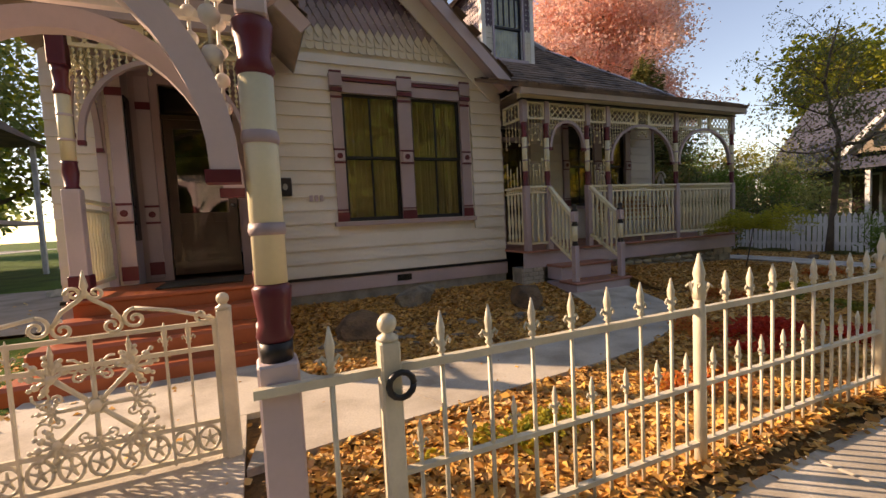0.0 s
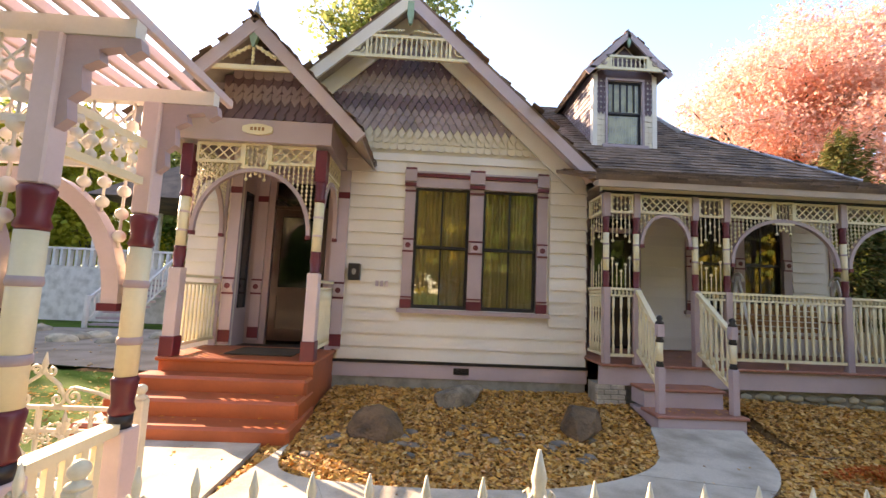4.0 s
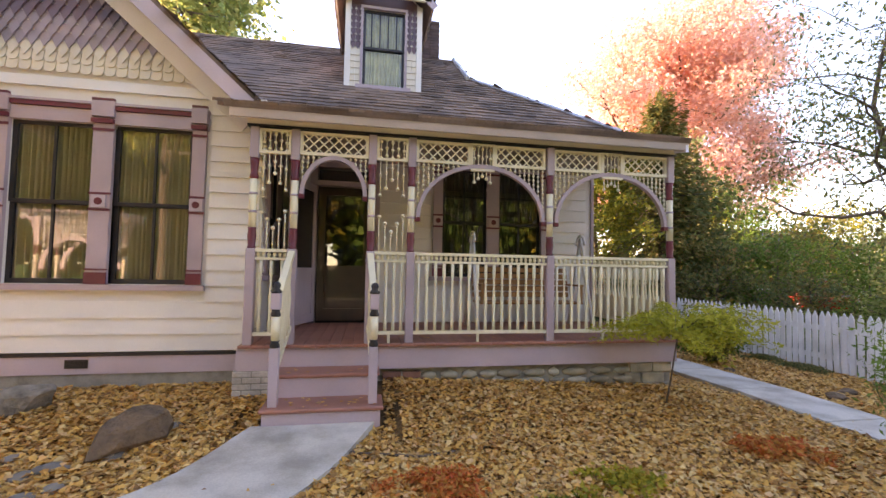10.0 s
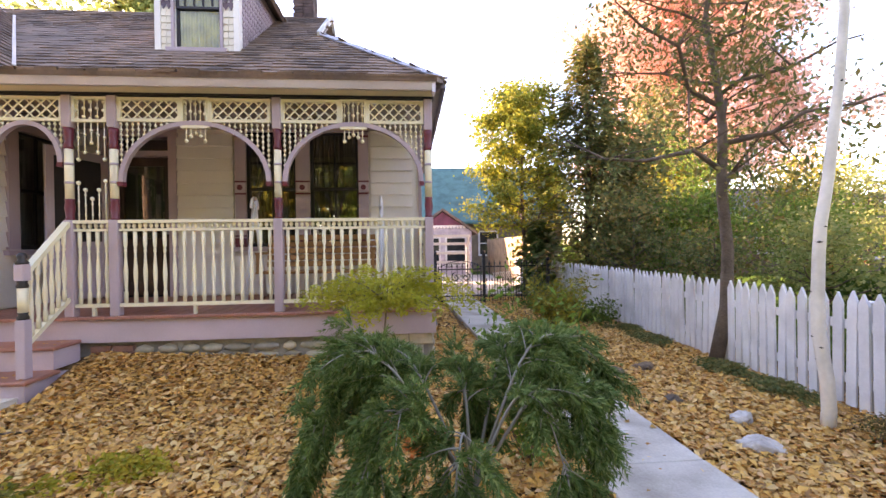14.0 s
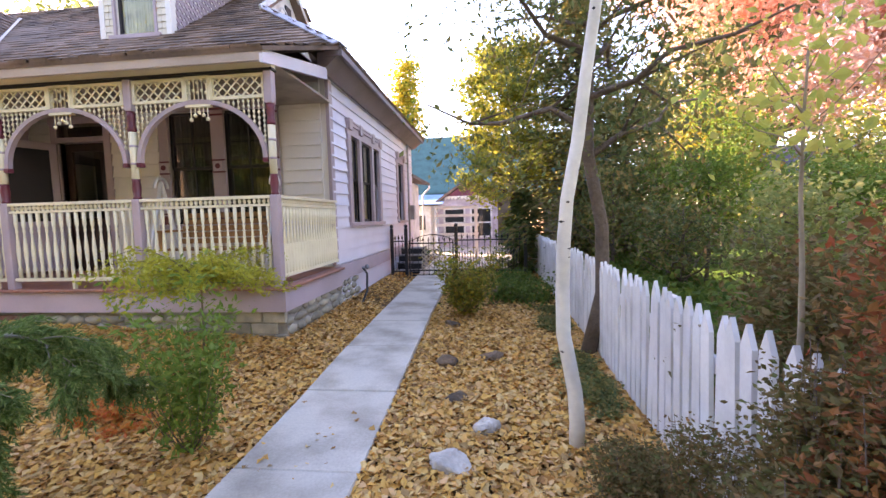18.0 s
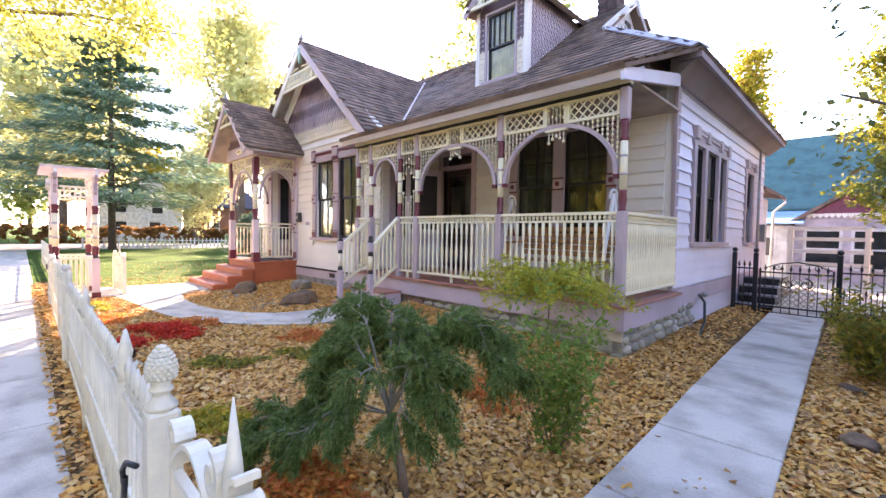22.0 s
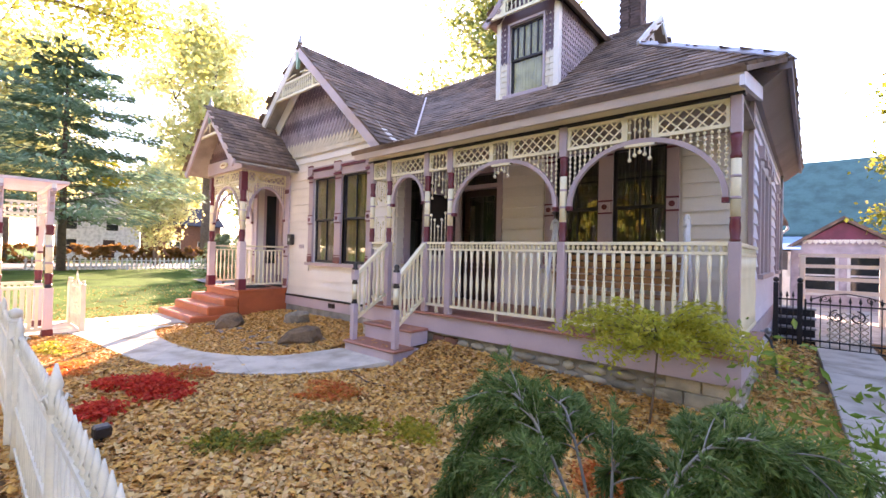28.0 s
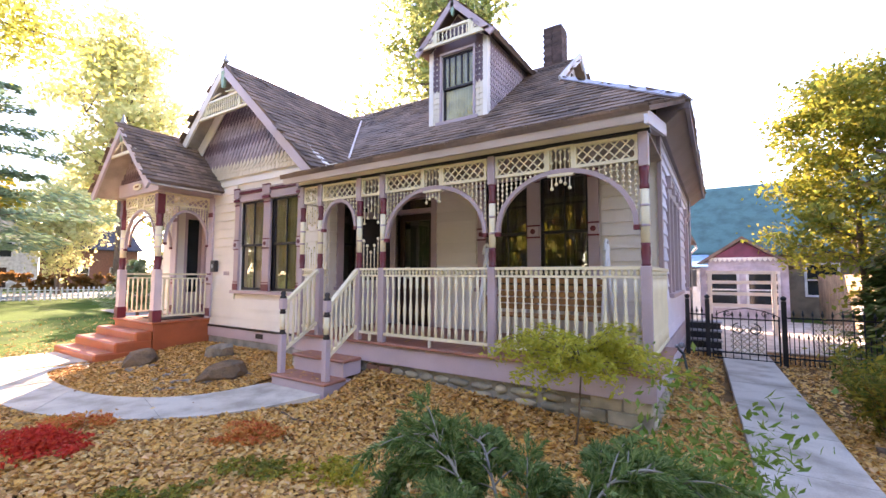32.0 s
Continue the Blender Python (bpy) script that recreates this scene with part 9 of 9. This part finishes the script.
def ground_cover(name, label, at, reach, turn, height, leaf, count, size, seed):
    """A low mat of small leaves on short upright stems, ragged at its edge."""
    rnd = random.Random(seed)
    x0, y0 = at
    base = Vector((x0, y0, ground_z(x0, y0)))
    th = thing(name, label, "shrub", base)
    bm = B()
    vs, fs = [], []
    ct, st_ = math.cos(turn), math.sin(turn)
    clumps = []
    while len(clumps) < max(14, count // 90):
        u, v = rnd.gauss(0, 0.46), rnd.gauss(0, 0.46)
        if u * u + v * v < 1.1 + 0.5 * noise.noise((u * 2 + seed, v * 2, 1)):
            px, py = u * reach[0], v * reach[1]
            clumps.append((x0 + px * ct - py * st_, y0 + px * st_ + py * ct, 1.0 - 0.6 * min(1, u * u + v * v)))
    for cx, cy, full in clumps:
        cz = ground_z(cx, cy)
        top = Vector((cx + rnd.gauss(0, 0.03), cy + rnd.gauss(0, 0.03), cz + height * full * rnd.uniform(0.6, 1.1)))
        rod(bm, (cx, cy, cz - 0.02), top, 0.003, 0.0015, 3)
        for _ in range(count // len(clumps)):
            p = Vector((cx + rnd.gauss(0, 0.06), cy + rnd.gauss(0, 0.06), cz + 0.02 + (height * full) * rnd.random() ** 0.6))
            a = Vector((rnd.gauss(0, 1), rnd.gauss(0, 1), rnd.gauss(0.15, 0.45))).normalized()
            b = a.orthogonal().normalized()
            w = rnd.random() * 6.28
            b = b * math.cos(w) + a.cross(b) * math.sin(w)
            q = size * rnd.uniform(0.6, 1.3)
            n = a.cross(b).normalized() * q * 0.15
            i = len(vs)
            vs += [p - a * q * 0.7, p + b * q * 0.4 + n, p + a * q * 0.8, p - b * q * 0.4 + n]
            fs += [(i, i + 1, i + 2), (i, i + 2, i + 3)]
    part("stem_work", bm, BARK, th, kind="stuff")
    leaf_part("foliage", vs, fs, leaf, th)


for k, (x, y, rx, ry, turn, h, m, n, size, lab) in enumerate((
        (4.48, 2.52, 0.62, 0.34, 0.35, 0.16, L_RED, 2600, 0.034, "dense bright red ground cover among the leaves"),
        (4.15, 3.02, 0.38, 0.26, 0.5, 0.12, L_SCARLET, 1000, 0.034, "low orange-red ground cover beside the red patch"),
        (5.05, 2.02, 0.45, 0.22, 0.1, 0.12, L_RED, 1100, 0.034, "low red ground cover by the iron fence"),
        (3.0, 2.12, 0.5, 0.2, 0.0, 0.10, L_SCARLET, 700, 0.034, "thin orange-red ground cover by the iron fence"),
        (1.4, 2.08, 0.6, 0.22, 0.0, 0.10, L_GOLD, 700, 0.034, "low yellow seedlings by the iron fence"),
        (6.05, 3.92, 0.46, 0.24, 0.2, 0.11, L_SCARLET, 1500, 0.032, "low orange-red ground cover near the steps"),
        (7.48, 3.82, 0.46, 0.28, 0.2, 0.07, L_YELLOW, 700, 0.034, "low yellow ground cover in the leaves"),
        (9.18, 4.12, 0.40, 0.26, 0.0, 0.13, L_SCARLET, 1100, 0.034, "orange-red ground cover under the lace-leaf maple"),
        (9.32, 2.26, 0.42, 0.22, 0.3, 0.13, L_SCARLET, 1200, 0.034, "orange-red ground cover under the evergreen"),
        (8.08, 2.14, 0.34, 0.22, 0.0, 0.09, L_YELLOW, 800, 0.034, "low olive-gold ground cover"),
        (6.55, 2.72, 0.62, 0.20, 0.75, 0.06, L_OLIVE, 900, 0.034, "flat olive ground cover in the leaves"),
        (6.78, 3.46, 0.34, 0.2, 0.4, 0.06, L_OLIVE, 600, 0.034, "flat olive ground cover in the leaves"))):
    ground_cover("low_shrub", lab, (x, y), (rx, ry), turn, h, m, n, size, 40 + k)
# dense shrubs at the picket fence
for k, (x, y, rx, ry, h, m, n, lab) in enumerate((
        (13.04, 2.46, 0.15, 0.40, 1.08, L_BRUSH, 14000, "dark brown-green bramble against the picket fence"),
        (12.88, 2.30, 0.26, 0.40, 0.80, L_BRUSH, 14000, "dark brown-green bramble against the picket fence"),
        (13.02, 2.18, 0.22, 0.30, 1.25, L_RUST, 16000, "rust and green bramble at the fence corner"),
        (12.98, 3.05, 0.16, 0.40, 0.60, L_BRUSH, 3200, "thin brown bramble against the pickets"),
        (12.84, 3.40, 0.26, 0.45, 0.26, L_BRUSH, 6000, "low olive-brown bramble beside the birch"))):
    ground_cover("bramble", lab, (x, y), (rx, ry), 0.0, h, m, n, 0.018, 130 + k)
fronds("ivy_patch", "dark green ground cover under the fence", (12.7, 8.8, 0.03), (0, 0, 0.04), 34, 0.75, 0.12, L_GREEN, 2600, 0.042, 62, r=0.01, spread=0.1, long=1.4)
fronds("ivy_patch", "dark green ground cover under the fence", (12.6, 10.5, 0.03), (0, 0, 0.04), 34, 0.75, 0.12, L_GREEN, 2600, 0.042, 63, r=0.01, spread=0.1, long=1.4)
for k, y in enumerate((4.7, 5.5, 6.9, 7.7)):
    ground_cover("grass_patch", "low dull grass at the foot of the picket fence", (12.95, y), (0.2, 0.42), 0.0, 0.10, L_DUSTY, 1500, 0.03, 64 + k)

# birch with a bent white trunk
bt = thing("birch_tree", "slender white-barked birch with dark scars and a bent trunk", "tree", (12.4, 3.5, 0))
bm = B()
bpts = [(12.63, 3.97, -0.05), (12.635, 3.96, 0.2), (12.62, 3.96, 0.42), (12.55, 3.96, 0.8), (12.545, 3.96, 1.1), (12.555, 3.96, 1.4), (12.575, 3.96, 1.65), (12.64, 3.96, 2.0), (12.69, 3.96, 2.4), (12.74, 3.96, 2.75), (12.80, 3.97, 3.3), (12.84, 4.0, 4.0), (12.87, 4.02, 4.8), (12.89, 4.04, 5.7), (12.90, 4.08, 6.6)]
tube(bm, bpts, 0.051, 12, 0.026)
part("trunk", bm, BIRCHM, bt)
rnd = random.Random(4)
for k in range(40):
    t = 0.16 + rnd.random() * 0.74
    i = int(t * (len(bpts) - 1))
    c = Vector(bpts[i]).lerp(Vector(bpts[i + 1]), t * (len(bpts) - 1) - i)
    rr = 0.051 + (0.026 - 0.051) * t
    a = rnd.random() * 6.28
    bm = B()
    w = rnd.uniform(0.4, 1.3)
    h = rnd.uniform(0.003, 0.010)
    n = 6
    u = [bm.verts.new(c + Vector((math.cos(a + w * (j / n - 0.5)) * (rr + 0.003), math.sin(a + w * (j / n - 0.5)) * (rr + 0.003), h * (1 - abs(j / n - 0.5) * 2)))) for j in range(n + 1)]
    v = [bm.verts.new(c + Vector((math.cos(a + w * (j / n - 0.5)) * (rr + 0.003), math.sin(a + w * (j / n - 0.5)) * (rr + 0.003), -h * (1 - abs(j / n - 0.5) * 2) - 0.001))) for j in range(n + 1)]
    for j in range(n):
        bm.faces.new((u[j], u[j + 1], v[j + 1], v[j]))
    part("bark_scar", bm, BIRCHK, bt)
bm = B()
tips = []
for k in range(9):
    t = 0.80 + 0.18 * k / 9
    i = int(t * (len(bpts) - 1))
    p = Vector(bpts[i])
    a = k * 2.4
    L = rnd.uniform(0.6, 1.3)
    q = p + Vector((math.cos(a) * L * 0.7, math.sin(a) * L * 0.7, L * 0.8))
    rod(bm, p, q, 0.010, 0.003, 5)
    tips += [p.lerp(q, 0.6), q, q + Vector((0, 0, -0.3))]
part("branch_work", bm, BIRCHM, bt)
vs, fs = leafy(None, tips, 0.3, 700, 0.035, rnd, 0.4, 0.8, 1.5)
leaf_part("crown", vs, fs, L_YGREEN, bt)

# ---- fallen leaves ----
def litter(name, label, n, zone, size, seed, material=L_FALL, keep=None, lift=0.02):
    rnd = random.Random(seed)
    vs, fs = [], []
    made = 0
    while made < n:
        x, y = rnd.uniform(zone[0], zone[1]), rnd.uniform(zone[2], zone[3])
        if keep and not keep(x, y, rnd):
            continue
        made += 1
        s = size * rnd.uniform(0.55, 1.35)
        a = rnd.random() * 6.283
        ca, sa = math.cos(a) * s, math.sin(a) * s
        z = ground_z(x, y) + 0.012 + lift * rnd.random() ** 2 + 0.012 * noise.noise((x * 4, y * 4, 3))
        tx, ty = rnd.gauss(0, 0.3), rnd.gauss(0, 0.3)
        cup = rnd.uniform(-0.12, 0.3) * s
        wd = rnd.uniform(0.32, 0.55)
        i = len(vs)
        for u, v, h in ((-0.6, 0, 0), (-0.1, -wd, cup), (0.7, 0, 0), (-0.1, wd, cup)):
            px, py = u * ca - v * sa, u * sa + v * ca
            vs.append((x + px, y + py, max(z + h + tx * px + ty * py, z - 0.02)))
        fs += [(i, i + 1, i + 2), (i, i + 2, i + 3)]
    me = bpy.data.meshes.new(name)
    me.from_pydata(vs, [], fs)
    me.materials.append(material)
    return tagged(new(name, me), label, "leaves", kind="stuff")


BLOB = [(p[0], p[1]) for p in walk_in] + [(p[0], p[1]) for p in walk_out[::-1]]


def bed(x, y, rnd):
    if inside((x, y), BLOB) or (-1.75 < x < 0.05 and 1.5 < y < 4.6):
        return rnd.random() < 0.02
    if -2 < x < 0.28 and y > 4.4:
        return False
    if x < WX1 and y > WY - 0.05 or 4.16 < x < 9.56 and y > 6.02:
        return False
    if 4.5 < x < 5.75 and y > 5.2:
        return rnd.random() < 0.0
    if 0 < x - 10.52 + 0.031 * (y - 3.5) < 0.79:
        return rnd.random() < 0.03
    if x < -0.3:
        return rnd.random() < 0.1
    if x > 13.25:
        return rnd.random() < 0.3
    if y > 8:
        return rnd.random() < 0.5
    return True


litter("leaf_litter", "thick layer of dry tan and golden fallen leaves", 165000, (-4.0, 13.6, 1.38, 8.2), 0.045, 70, keep=bed, lift=0.03)
litter("leaf_litter_back", "scattered dry leaves by the side walk", 7000, (9.6, 13.3, 8.2, 13.0), 0.05, 71, keep=lambda x, y, r: not 10.25 < x < 11.18 or r.random() < 0.03)
litter("sidewalk_leaves", "few dry leaves along the sidewalk edge", 2600, (-4, 12, 1.24, 1.45), 0.045, 72)
litter("lawn_leaves", "fallen leaves scattered over the lawn", 2500, (-11, -0.5, 1.7, 11.5), 0.05, 73, lift=0.05)


def step_leaves(name, label, zones, size, seed):
    """Loose leaves on treads and decks: zones of (x0, x1, y0, y1, z, n)."""
    rnd = random.Random(seed)
    vs, fs = [], []
    for x0, x1, y0, y1, z, n in zones:
        for _ in range(n):
            c = Vector((rnd.uniform(x0, x1), rnd.uniform(y0, y1), z + 0.006))
            a, s = rnd.random() * 6.28, size * rnd.uniform(0.6, 1.2)
            u, v = Vector((math.cos(a), math.sin(a), 0)) * s, Vector((-math.sin(a), math.cos(a), 0)) * s * 0.45
            h = Vector((0, 0, rnd.uniform(0.002, 0.2) * s))
            i = len(vs)
            vs += [c - u * 0.6, c - v + h, c + u * 0.7, c + v + h]
            fs += [(i, i + 1, i + 2), (i, i + 2, i + 3)]
    me = bpy.data.meshes.new(name)
    me.from_pydata([tuple(v) for v in vs], [], fs)
    me.materials.append(L_FALL)
    return tagged(new(name, me), label, "leaves", kind="stuff")


step_leaves("step_leaves", "dry leaves lying on the steps and decks", [(4.6, 5.65, 5.24, 5.55, 0.287, 26), (4.6, 5.65, 5.6, 5.9, 0.532, 14), (5.7, 9.4, 6.1, 7.0, 0.782, 40), (-1.75, -0.6, 5.5, 6.5, 0.742, 30), (-1.9, 0.2, 4.55, 4.8, 0.222, 10), (-1.8, 0.2, 4.9, 5.1, 0.402, 6)], 0.045, 75)
